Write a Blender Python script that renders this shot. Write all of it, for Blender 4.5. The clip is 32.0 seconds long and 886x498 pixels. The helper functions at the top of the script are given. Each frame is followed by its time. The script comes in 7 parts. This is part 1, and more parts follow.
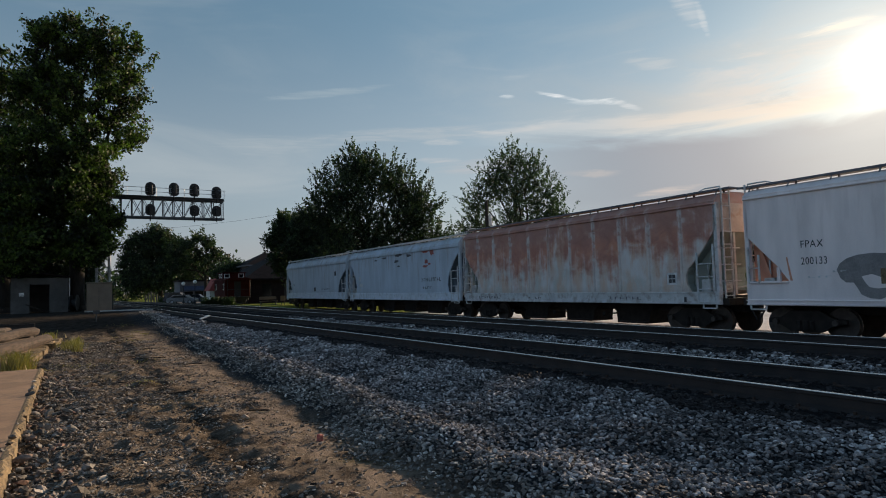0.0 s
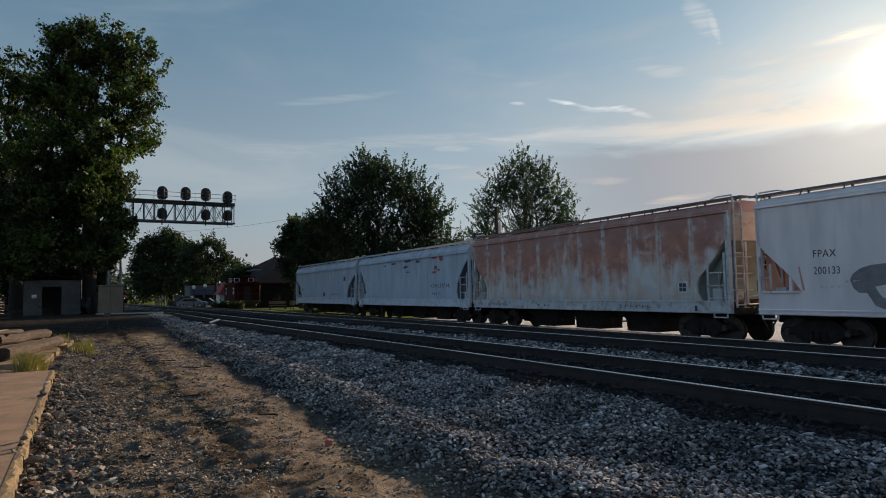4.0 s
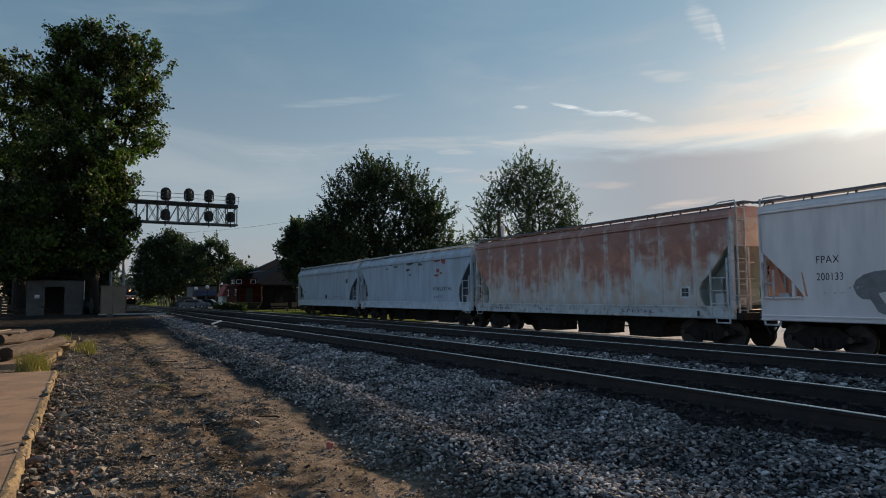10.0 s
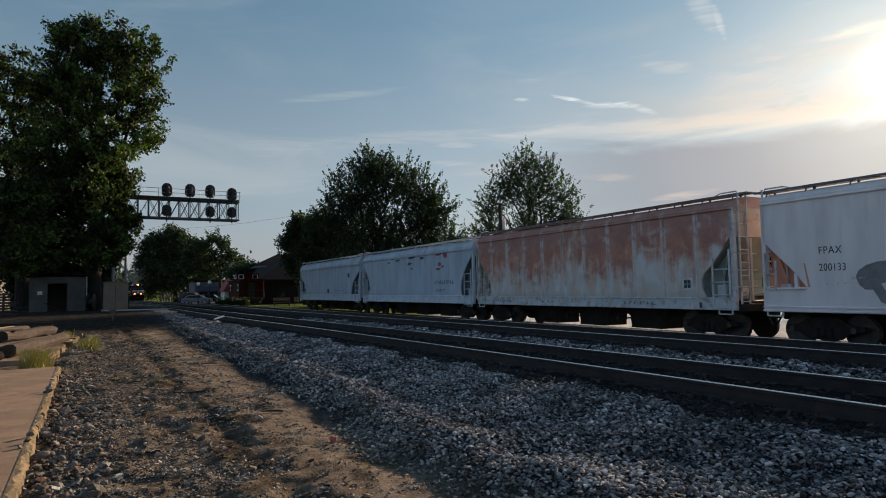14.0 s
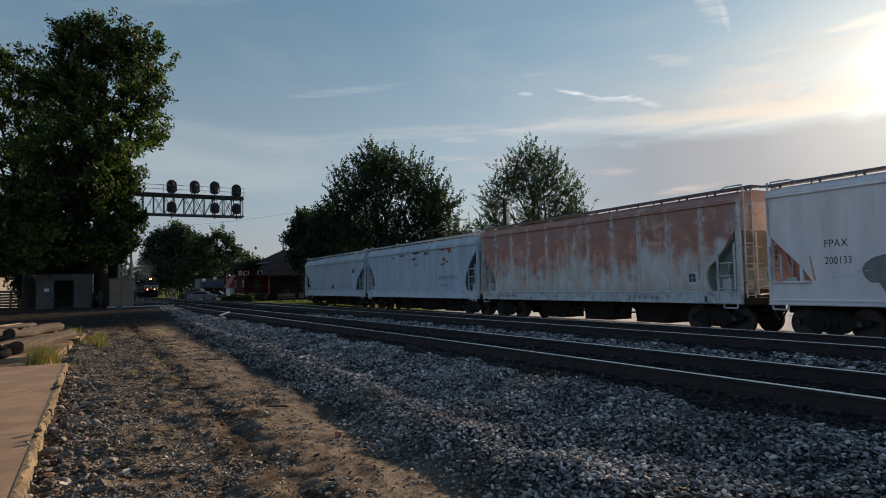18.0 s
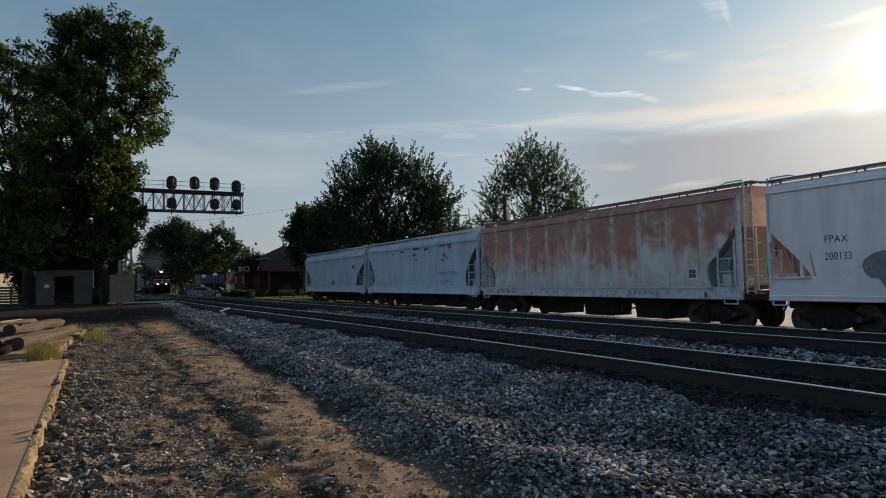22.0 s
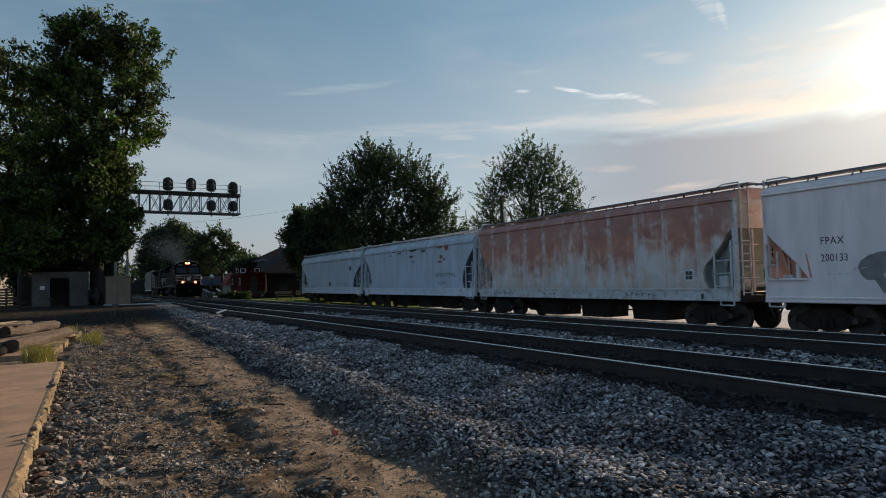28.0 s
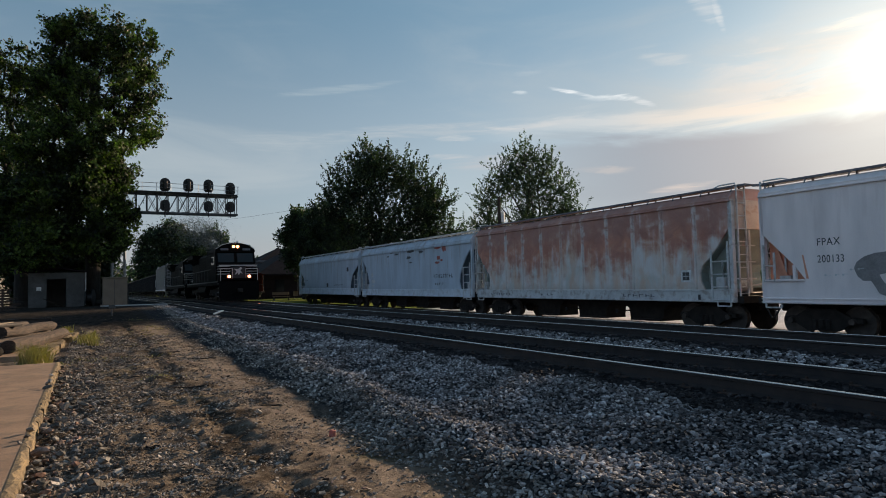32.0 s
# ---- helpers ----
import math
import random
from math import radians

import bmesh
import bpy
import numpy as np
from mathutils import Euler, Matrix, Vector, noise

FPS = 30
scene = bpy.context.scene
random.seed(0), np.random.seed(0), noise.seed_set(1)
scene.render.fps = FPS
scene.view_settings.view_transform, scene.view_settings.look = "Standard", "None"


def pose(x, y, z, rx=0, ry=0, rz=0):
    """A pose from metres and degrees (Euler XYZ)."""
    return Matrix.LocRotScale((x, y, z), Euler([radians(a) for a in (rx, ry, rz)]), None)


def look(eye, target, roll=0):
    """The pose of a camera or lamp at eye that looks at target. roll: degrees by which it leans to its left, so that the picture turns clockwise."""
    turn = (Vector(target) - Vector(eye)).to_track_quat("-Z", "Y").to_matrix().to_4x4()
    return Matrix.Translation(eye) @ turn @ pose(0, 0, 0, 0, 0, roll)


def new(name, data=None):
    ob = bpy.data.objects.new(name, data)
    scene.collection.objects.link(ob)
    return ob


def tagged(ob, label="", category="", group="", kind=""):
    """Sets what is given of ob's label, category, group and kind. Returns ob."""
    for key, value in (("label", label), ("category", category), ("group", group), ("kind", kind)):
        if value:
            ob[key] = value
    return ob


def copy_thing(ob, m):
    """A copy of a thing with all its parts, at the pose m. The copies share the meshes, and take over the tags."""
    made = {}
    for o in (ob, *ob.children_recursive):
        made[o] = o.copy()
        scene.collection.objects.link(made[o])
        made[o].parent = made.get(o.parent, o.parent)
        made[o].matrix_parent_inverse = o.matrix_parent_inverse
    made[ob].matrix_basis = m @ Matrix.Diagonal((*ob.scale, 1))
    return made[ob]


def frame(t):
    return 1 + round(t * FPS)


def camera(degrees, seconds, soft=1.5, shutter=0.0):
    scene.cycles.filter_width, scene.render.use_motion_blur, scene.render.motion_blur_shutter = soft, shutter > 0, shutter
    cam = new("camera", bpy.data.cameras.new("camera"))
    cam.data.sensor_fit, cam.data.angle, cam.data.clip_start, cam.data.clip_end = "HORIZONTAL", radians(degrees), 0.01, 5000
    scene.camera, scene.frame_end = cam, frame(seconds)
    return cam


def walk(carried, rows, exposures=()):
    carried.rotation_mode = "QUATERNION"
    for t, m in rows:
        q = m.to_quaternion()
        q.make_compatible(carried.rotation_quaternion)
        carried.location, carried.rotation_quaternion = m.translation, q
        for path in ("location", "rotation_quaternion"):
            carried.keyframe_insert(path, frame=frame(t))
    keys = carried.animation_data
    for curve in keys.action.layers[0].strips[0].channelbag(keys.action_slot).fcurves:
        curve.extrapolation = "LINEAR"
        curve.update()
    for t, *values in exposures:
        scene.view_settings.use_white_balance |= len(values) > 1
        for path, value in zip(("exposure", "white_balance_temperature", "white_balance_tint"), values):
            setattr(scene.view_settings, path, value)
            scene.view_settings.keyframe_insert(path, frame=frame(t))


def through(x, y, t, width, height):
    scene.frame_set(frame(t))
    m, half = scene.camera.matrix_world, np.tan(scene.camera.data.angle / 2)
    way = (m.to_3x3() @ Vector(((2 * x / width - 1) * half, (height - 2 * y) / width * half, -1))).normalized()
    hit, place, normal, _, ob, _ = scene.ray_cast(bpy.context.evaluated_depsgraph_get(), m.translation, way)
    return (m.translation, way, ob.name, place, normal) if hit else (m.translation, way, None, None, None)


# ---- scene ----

# ---- the camera and its walk ----
cam = camera(70, 32.0, soft=1.0)


def aim(x, y, z, right, up, roll):
    a, e = radians(right), radians(up)
    return look((x, y, z), (x + math.sin(a) * math.cos(e), y + math.cos(a) * math.cos(e), z + math.sin(e)), roll)


# seconds, eye x y z, degrees to the right of the line, degrees up, roll
PATH = [
    (0.0, 0.010, -0.005, 1.646, 30.57, 3.28, -1.60),
    (0.5, 0.013, -0.002, 1.648, 30.78, 3.32, -1.54),
    (1.0, 0.010, -0.010, 1.647, 30.51, 3.40, -1.68),
    (1.5, 0.006, -0.008, 1.643, 30.22, 3.36, -1.55),
    (2.0, 0.000, -0.003, 1.646, 30.16, 3.58, -1.39),
    (2.5, 0.005, -0.008, 1.645, 30.23, 3.44, -1.30),
    (3.0, -0.004, -0.005, 1.649, 30.07, 3.67, -1.21),
    (3.5, -0.003, -0.003, 1.648, 29.79, 3.80, -1.05),
    (5.5, 0.000, -0.003, 1.644, 29.81, 3.98, -0.93),
    (6.0, -0.002, -0.001, 1.651, 29.88, 3.99, -0.87),
    (6.5, 0.000, -0.001, 1.643, 30.00, 3.99, -0.90),
    (7.0, 0.002, -0.005, 1.650, 29.78, 4.04, -0.73),
    (7.5, -0.002, -0.005, 1.651, 29.74, 4.05, -0.70),
    (8.0, -0.002, -0.006, 1.643, 29.83, 3.96, -0.76),
    (8.5, -0.001, -0.005, 1.651, 29.73, 3.98, -0.70),
    (9.0, -0.002, -0.001, 1.646, 29.80, 4.03, -0.63),
    (9.5, -0.008, -0.005, 1.649, 29.67, 4.10, -0.55),
    (10.0, -0.007, -0.006, 1.650, 29.54, 4.14, -0.58),
    (10.5, -0.003, 0.000, 1.655, 29.80, 4.15, -0.62),
    (11.0, -0.003, -0.008, 1.650, 29.55, 4.25, -0.76),
    (11.5, -0.002, -0.008, 1.649, 29.59, 3.96, -0.92),
    (12.0, 0.001, -0.002, 1.649, 29.77, 3.84, -1.03),
    (12.5, 0.003, -0.008, 1.649, 29.77, 3.79, -0.95),
    (13.0, -0.004, 0.003, 1.655, 29.66, 3.82, -0.98),
    (13.5, -0.004, -0.001, 1.648, 29.56, 3.74, -0.94),
    (14.0, -0.003, 0.006, 1.649, 29.39, 3.56, -1.02),
    (14.5, -0.005, 0.009, 1.647, 29.41, 3.46, -1.01),
    (16.5, 0.003, 0.003, 1.652, 29.25, 3.30, -1.27),
    (17.0, 0.004, 0.002, 1.654, 29.13, 3.21, -1.33),
    (17.5, 0.008, -0.002, 1.655, 29.09, 3.10, -1.42),
    (18.0, 0.002, -0.004, 1.649, 28.97, 3.13, -1.30),
    (18.5, 0.000, -0.001, 1.656, 28.92, 3.21, -1.34),
    (19.0, 0.006, 0.002, 1.651, 29.15, 3.06, -1.50),
    (19.5, 0.007, 0.005, 1.649, 29.16, 2.92, -1.51),
    (20.0, 0.008, 0.001, 1.654, 29.17, 2.72, -1.58),
    (20.5, 0.015, -0.001, 1.654, 28.95, 2.73, -1.56),
    (21.0, 0.013, 0.007, 1.650, 28.87, 2.79, -1.39),
    (21.5, 0.008, 0.002, 1.650, 28.82, 2.81, -1.36),
    (22.0, 0.007, -0.002, 1.652, 28.95, 2.75, -1.33),
    (22.5, 0.014, 0.005, 1.649, 29.16, 2.72, -1.41),
    (23.0, 0.009, 0.000, 1.656, 29.18, 2.81, -1.34),
    (23.5, 0.009, 0.011, 1.651, 29.01, 2.49, -1.42),
    (24.0, 0.015, 0.002, 1.655, 28.87, 2.68, -1.47),
    (24.5, 0.014, -0.001, 1.653, 28.95, 2.68, -1.51),
    (25.0, 0.010, 0.007, 1.653, 29.00, 2.82, -1.52),
    (25.5, 0.012, 0.001, 1.656, 29.04, 2.81, -1.47),
    (27.5, 0.009, 0.004, 1.655, 29.10, 2.97, -1.33),
    (28.0, 0.011, 0.007, 1.654, 29.23, 2.89, -1.34),
    (28.5, 0.006, 0.006, 1.653, 29.17, 2.93, -1.22),
    (29.0, 0.002, 0.006, 1.653, 29.30, 2.93, -1.25),
    (29.5, 0.001, 0.007, 1.651, 29.44, 2.95, -1.22),
    (30.0, 0.011, 0.001, 1.650, 29.40, 2.82, -1.17),
    (30.5, 0.007, 0.011, 1.649, 29.44, 3.03, -1.12),
    (31.0, 0.011, 0.008, 1.655, 29.45, 2.99, -1.10),
    (31.5, 0.008, -0.001, 1.655, 29.68, 3.19, -1.14),
    (32.0, 0.009, 0.001, 1.652, 29.46, 2.97, -1.33),
]
walk(cam, [(t, aim(*r)) for t, *r in PATH], exposures=[(0, 0.18), (17, 0.24), (32, 0.32)])

# ---- world, sun ----
SUN_AZ, SUN_EL = radians(66.4), radians(15.3)   # from +y towards +x, and height
SUN_DIR = Vector((math.sin(SUN_AZ) * math.cos(SUN_EL), math.cos(SUN_AZ) * math.cos(SUN_EL), math.sin(SUN_EL)))


class Nodes:
    """Shortcuts for building a node tree."""

    def __init__(self, tree):
        self.t = tree
        tree.nodes.clear()

    def n(self, kind, **sets):
        nd = self.t.nodes.new(kind)
        for k, v in sets.items():
            if k in nd.inputs:
                nd.inputs[k].default_value = v
        return nd

    def link(self, a, b):
        self.t.links.new(a, b)

    def put(self, v, socket):
        if isinstance(v, (int, float, tuple, list)):
            socket.default_value = v
        else:
            self.link(v, socket)

    def math(self, op, a, b=0.0, c=0.0, clamp=False):
        nd = self.t.nodes.new("ShaderNodeMath")
        nd.operation, nd.use_clamp = op, clamp
        for v, s in zip((a, b, c), nd.inputs):
            self.put(v, s)
        return nd.outputs[0]

    def vec(self, op, a, b=(0, 0, 0), out=0):
        nd = self.t.nodes.new("ShaderNodeVectorMath")
        nd.operation = op
        self.put(a, nd.inputs[0])
        if op == "SCALE":
            self.put(b, nd.inputs[3])
        else:
            self.put(b, nd.inputs[1])
        return nd.outputs[out]

    def ramp(self, v, lo, hi, a=0.0, b=1.0):
        nd = self.t.nodes.new("ShaderNodeMapRange")
        nd.interpolation_type = "SMOOTHSTEP"
        for s, x in zip(nd.inputs, (v, lo, hi, a, b)):
            self.put(x, s)
        return nd.outputs[0]

    def noise(self, vec, scale, detail=4.0, rough=0.55, distort=0.0):
        nd = self.t.nodes.new("ShaderNodeTexNoise")
        self.put(vec, nd.inputs["Vector"])
        nd.inputs["Scale"].default_value, nd.inputs["Detail"].default_value = scale, detail
        nd.inputs["Roughness"].default_value, nd.inputs["Distortion"].default_value = rough, distort
        return nd.outputs[0]

    def mix(self, fac, a, b, mode="MIX"):
        nd = self.t.nodes.new("ShaderNodeMix")
        nd.data_type, nd.blend_type = "RGBA", mode
        self.put(fac, nd.inputs[0])
        for v, s in ((a, nd.inputs[6]), (b, nd.inputs[7])):
            if isinstance(v, (tuple, list)):
                v = (*v[:3], 1.0)
            self.put(v, s)
        return nd.outputs[2]

    def scaled(self, vec, s):
        return self.vec("MULTIPLY", vec, s)


def build_world():
    w = bpy.data.worlds.new("evening_sky")
    scene.world = w
    w.use_nodes = True
    k = Nodes(w.node_tree)
    sky = w.node_tree.nodes.new("ShaderNodeTexSky")
    sky.sky_type, sky.sun_disc = "NISHITA", False
    sky.sun_elevation, sky.sun_rotation = SUN_EL, SUN_AZ
    sky.air_density, sky.dust_density, sky.ozone_density = 1.0, 1.5, 1.5
    d = w.node_tree.nodes.new("ShaderNodeTexCoord").outputs["Generated"]
    sep = w.node_tree.nodes.new("ShaderNodeSeparateXYZ")
    k.link(d, sep.inputs[0])
    x, y, z = sep.outputs
    az = k.math("ARCTAN2", x, y)                       # 0 along the tracks, positive to +x
    el = k.math("ARCSINE", z)
    cs = w.node_tree.nodes.new("ShaderNodeCombineXYZ")
    k.put(az, cs.inputs[0]), k.put(k.math("MULTIPLY", el, 4.0), cs.inputs[1])
    ae = cs.outputs[0]
    # high thin veil, long in azimuth
    veil = k.noise(k.vec("ADD", ae, (3.1, 0.4, 0)), 2.2, 6, 0.55, 0.6)
    streak = k.noise(k.vec("ADD", k.scaled(ae, (1.0, 1.9, 1)), (7.3, 1.2, 0)), 2.6, 7, 0.6, 0.9)
    near = k.vec("DOT_PRODUCT", d, tuple(SUN_DIR), out=1)
    sunny = k.ramp(near, 0.92, 1.0)
    away = k.ramp(k.vec("DOT_PRODUCT", d, (-math.sin(SUN_AZ), -math.cos(SUN_AZ), 0.0), out=1), 0.25, 0.95)
    col = k.mix(1.0, sky.outputs[0], (SKY_GAIN * 0.80, SKY_GAIN * 0.95, SKY_GAIN * 1.12), "MULTIPLY")
    high = k.mix(k.ramp(el, 0.08, 0.46), (0.345, 0.405, 0.440), (0.142, 0.245, 0.330))
    high = k.mix(k.ramp(el, 0.45, 1.15), high, (0.045, 0.080, 0.125))
    col = k.mix(0.88, col, high)
    col = k.mix(1.0, col, k.mix(k.ramp(az, 0.0, 0.85), (0.80, 0.83, 0.86), (1.10, 1.10, 1.10)), "MULTIPLY")
    # the side of the sky that faces the low sun
    col = k.mix(away, col, k.mix(1.0, col, (1.38, 1.46, 1.68), "MULTIPLY"))
    # warm grey haze at the foot of the sky
    col = k.mix(k.ramp(el, 0.13, 0.02, 0.0, 0.6), col, (0.365, 0.35, 0.355))
    veilf = k.math("MULTIPLY", k.ramp(veil, 0.44, 0.74), k.ramp(el, 0.52, 0.18, 0.10, 0.55))
    col = k.mix(veilf, col, k.mix(sunny, (0.40, 0.445, 0.47), (0.66, 0.56, 0.46)))
    # grey bank low down on the sunny side
    bank = k.math("MULTIPLY", k.ramp(k.math("ADD", el, k.math("MULTIPLY", k.math("SUBTRACT", streak, 0.5), 0.07)), 0.228, 0.200), k.math("MULTIPLY", k.ramp(az, 0.50, 0.85), k.ramp(near, 0.975, 0.998, 1.0, 0.75)))
    bank = k.math("MULTIPLY", bank, k.ramp(el, 0.05, 0.13))
    col = k.mix(k.math("MULTIPLY", bank, 0.85), col, k.mix(sunny, (0.285, 0.305, 0.345), (0.375, 0.352, 0.365)))
    # bright broken edge over the bank, and wisps
    rim = k.math("MULTIPLY", k.ramp(k.math("ABSOLUTE", k.math("SUBTRACT", k.math("ADD", el, k.math("MULTIPLY", k.math("SUBTRACT", streak, 0.5), 0.07)), 0.236)), 0.020, 0.002), k.ramp(az, 0.55, 0.8))
    col = k.mix(k.math("MULTIPLY", rim, 0.6), col, k.mix(sunny, (0.60, 0.60, 0.59), (0.95, 0.74, 0.55)))
    wisp = k.math("MULTIPLY", k.ramp(streak, 0.57, 0.76), k.ramp(el, 0.23, 0.27))
    wisp = k.math("MULTIPLY", wisp, k.ramp(el, 0.42, 0.30))
    col = k.mix(k.math("MULTIPLY", wisp, k.ramp(az, 0.75, 1.0, 0.12, 0.75)), col, k.mix(sunny, (0.55, 0.56, 0.56), (0.85, 0.72, 0.57)))

    # broken cream cloud in front of the sun
    puff = k.noise(k.vec("ADD", k.scaled(ae, (1.0, 1.15, 1)), (1.7, 6.2, 0)), 6.5, 7, 0.62, 0.7)
    pf = k.math("MULTIPLY", k.ramp(k.math("ADD", puff, k.ramp(el, 0.31, 0.24, 0.0, 0.12)), 0.46, 0.66), k.ramp(az, 0.86, 1.02))
    pf = k.math("MULTIPLY", k.math("MULTIPLY", pf, k.ramp(el, 0.222, 0.240)), k.ramp(el, 0.355, 0.29))
    col = k.mix(k.math("MULTIPLY", pf, 0.62), col, (0.72, 0.64, 0.575))
    gap = k.math("MULTIPLY", k.math("MULTIPLY", k.ramp(puff, 0.46, 0.34), k.ramp(az, 0.92, 1.04)), k.math("MULTIPLY", k.ramp(el, 0.22, 0.25), k.ramp(el, 0.36, 0.30)))
    col = k.mix(k.math("MULTIPLY", gap, 0.35), col, (0.45, 0.43, 0.42))

    fibre = k.noise(k.scaled(ae, (2.2, 5.0, 1)), 5.0, 6, 0.6, 1.2)

    def streak_cloud(a0, e0, half_a, half_e, tilt, strength, tone):
        """One separate wisp at an azimuth and height in degrees."""
        nonlocal col
        da = k.math("SUBTRACT", az, radians(a0))
        de = k.math("SUBTRACT", k.math("SUBTRACT", el, radians(e0)), k.math("MULTIPLY", da, tilt))
        de = k.math("ADD", de, k.math("MULTIPLY", k.math("SUBTRACT", streak, 0.5), radians(1.4)))
        q = k.math("ADD", k.math("POWER", k.math("ABSOLUTE", k.math("DIVIDE", da, radians(half_a))), 2.0),
                   k.math("POWER", k.math("ABSOLUTE", k.math("DIVIDE", de, radians(half_e))), 2.0))
        q = k.math("ADD", q, k.math("MULTIPLY", k.math("SUBTRACT", fibre, 0.5), 1.6))
        f = k.math("MULTIPLY", k.math("MULTIPLY", k.ramp(q, 1.0, -0.2), k.ramp(fibre, 0.70, 0.35, 0.45, 1.0)), strength * 1.15)
        col = k.mix(f, col, tone)

    for args in WISPS:
        streak_cloud(*args)
    # the sun behind thin cloud
    halo = k.math("POWER", k.math("MAXIMUM", near, 0.0), 75.0)
    core = k.math("MULTIPLY", k.math("POWER", k.math("MAXIMUM", near, 0.0), 520.0), k.ramp(streak, 0.30, 0.62, 0.55, 1.25))
    disc = k.math("POWER", k.math("MAXIMUM", near, 0.0), 2200.0)
    add = k.mix(1.0, k.mix(halo, (0, 0, 0), (0.125, 0.098, 0.070)), k.mix(core, (0, 0, 0), (0.30, 0.265, 0.20)), "ADD")
    add = k.mix(1.0, add, k.mix(disc, (0, 0, 0), (1.1, 1.0, 0.84)), "ADD")
    col = k.mix(1.0, col, add, "ADD")
    bg = k.n("ShaderNodeBackground")
    k.link(col, bg.inputs[0])
    bg.inputs[1].default_value = WORLD_STRENGTH
    out = k.n("ShaderNodeOutputWorld")
    k.link(bg.outputs[0], out.inputs[0])


SKY_GAIN, WORLD_STRENGTH = 0.10, 1.0
# azimuth, height, half sizes, slope, strength, tone
WISPS = [
    (41.3, 16.25, 2.4, 0.30, -0.33, 0.95, (0.68, 0.71, 0.73)),
    (44.7, 15.38, 3.1, 0.32, -0.04, 0.95, (0.70, 0.73, 0.74)),
    (47.3, 15.0, 1.7, 0.32, -0.34, 0.7, (0.60, 0.62, 0.63)),
    (30.9, 12.75, 2.2, 0.35, 0.02, 0.45, (0.56, 0.56, 0.55)),
    (27.0, 13.5, 9.5, 0.85, 0.03, 0.40, (0.47, 0.49, 0.50)),
    (38.0, 13.7, 6.5, 0.45, 0.05, 0.50, (0.58, 0.57, 0.56)),
    (35.0, 10.6, 5.5, 0.7, 0.02, 0.35, (0.50, 0.47, 0.47)),
    (49.5, 18.2, 2.4, 0.6, -0.18, 0.35, (0.58, 0.58, 0.57)),
    (53.8, 21.0, 0.6, 1.0, -2.2, 0.45, (0.62, 0.64, 0.65)),
    (36.8, 16.5, 0.9, 0.22, -0.05, 0.8, (0.58, 0.63, 0.66)),
    (52.7, 22.0, 1.6, 1.5, -0.7, 0.55, (0.54, 0.57, 0.59)),
    (37.5, 18.3, 1.8, 0.35, 0.0, 0.35, (0.45, 0.50, 0.53)),
    (30.2, 11.2, 2.4, 0.30, 0.0, 0.45, (0.52, 0.51, 0.51)),
    (43.8, 9.5, 3.3, 0.35, -0.06, 0.5, (0.50, 0.46, 0.44)),
    (50.4, 7.6, 3.0, 0.35, 0.05, 0.5, (0.70, 0.58, 0.50)),
    (20.4, 17.0, 6.5, 0.40, 0.12, 0.40, (0.36, 0.43, 0.47)),
    (16.0, 12.6, 6.0, 1.0, 0.05, 0.30, (0.42, 0.46, 0.48)),
    (63.2, 18.4, 3.0, 0.5, 0.05, 0.5, (1.0, 0.86, 0.68)),
]
build_world()

sun = new("sun", bpy.data.lights.new("sun", "SUN"))
sun.data.energy, sun.data.angle, sun.data.color = 6.2, radians(1.0), (1.0, 0.75, 0.51)
sun.matrix_world = look(SUN_DIR * 200, (0, 0, 0))

# ---- materials ----
def surface(name, a, b=None, scale=3.0, fine=40.0, rough=0.8, metal=0.0, bump=0.2, dirt=None, dirt_amount=0.4,
            stretch=(1, 1, 1), vary=0.0, spec=0.4, depth=0.01):
    """A surface with two scales of variation: a to b by a broad noise, dirt by another, fine grain and relief."""
    m = bpy.data.materials.new(name)
    m.use_nodes = True
    k = Nodes(m.node_tree)
    co = k.n("ShaderNodeTexCoord").outputs["Object"]
    v = k.scaled(co, stretch)
    broad, grain = k.noise(v, scale, 5, 0.6), k.noise(co, fine, 4, 0.65)
    col = k.mix(k.ramp(broad, 0.35, 0.65), a, b or tuple(c * 0.7 for c in a))
    if dirt:
        spots = k.noise(k.vec("ADD", v, (9.7, 3.1, 5.5)), scale * 2.3, 6, 0.65)
        col = k.mix(k.math("MULTIPLY", k.ramp(spots, 0.48, 0.66), dirt_amount), col, dirt)
    col = k.mix(0.5, col, k.mix(k.ramp(grain, 0.3, 0.7), (0.35, 0.35, 0.35), (0.65, 0.65, 0.65)), "OVERLAY")
    if vary:
        r = k.n("ShaderNodeObjectInfo").outputs["Random"]
        col = k.mix(1.0, col, k.mix(r, (1 - vary,) * 3, (1 + vary,) * 3), "MULTIPLY")
    p = k.n("ShaderNodeBsdfPrincipled", Metallic=metal)
    p.inputs["Specular IOR Level"].default_value = spec
    k.link(col, p.inputs["Base Color"])
    k.put(k.ramp(grain, 0.3, 0.75, max(0.05, rough - 0.12), min(1.0, rough + 0.1)), p.inputs["Roughness"])
    if bump:
        bn = k.n("ShaderNodeBump", Strength=bump, Distance=depth)
        k.link(k.math("ADD", grain, broad), bn.inputs["Height"])
        k.link(bn.outputs[0], p.inputs["Normal"])
    k.link(p.outputs[0], k.n("ShaderNodeOutputMaterial").inputs[0])
    return m


def glow(name, colour, strength):
    m = bpy.data.materials.new(name)
    m.use_nodes = True
    k = Nodes(m.node_tree)
    e = k.n("ShaderNodeEmission", Strength=strength)
    e.inputs[0].default_value = (*colour, 1)
    k.link(e.outputs[0], k.n("ShaderNodeOutputMaterial").inputs[0])
    return m


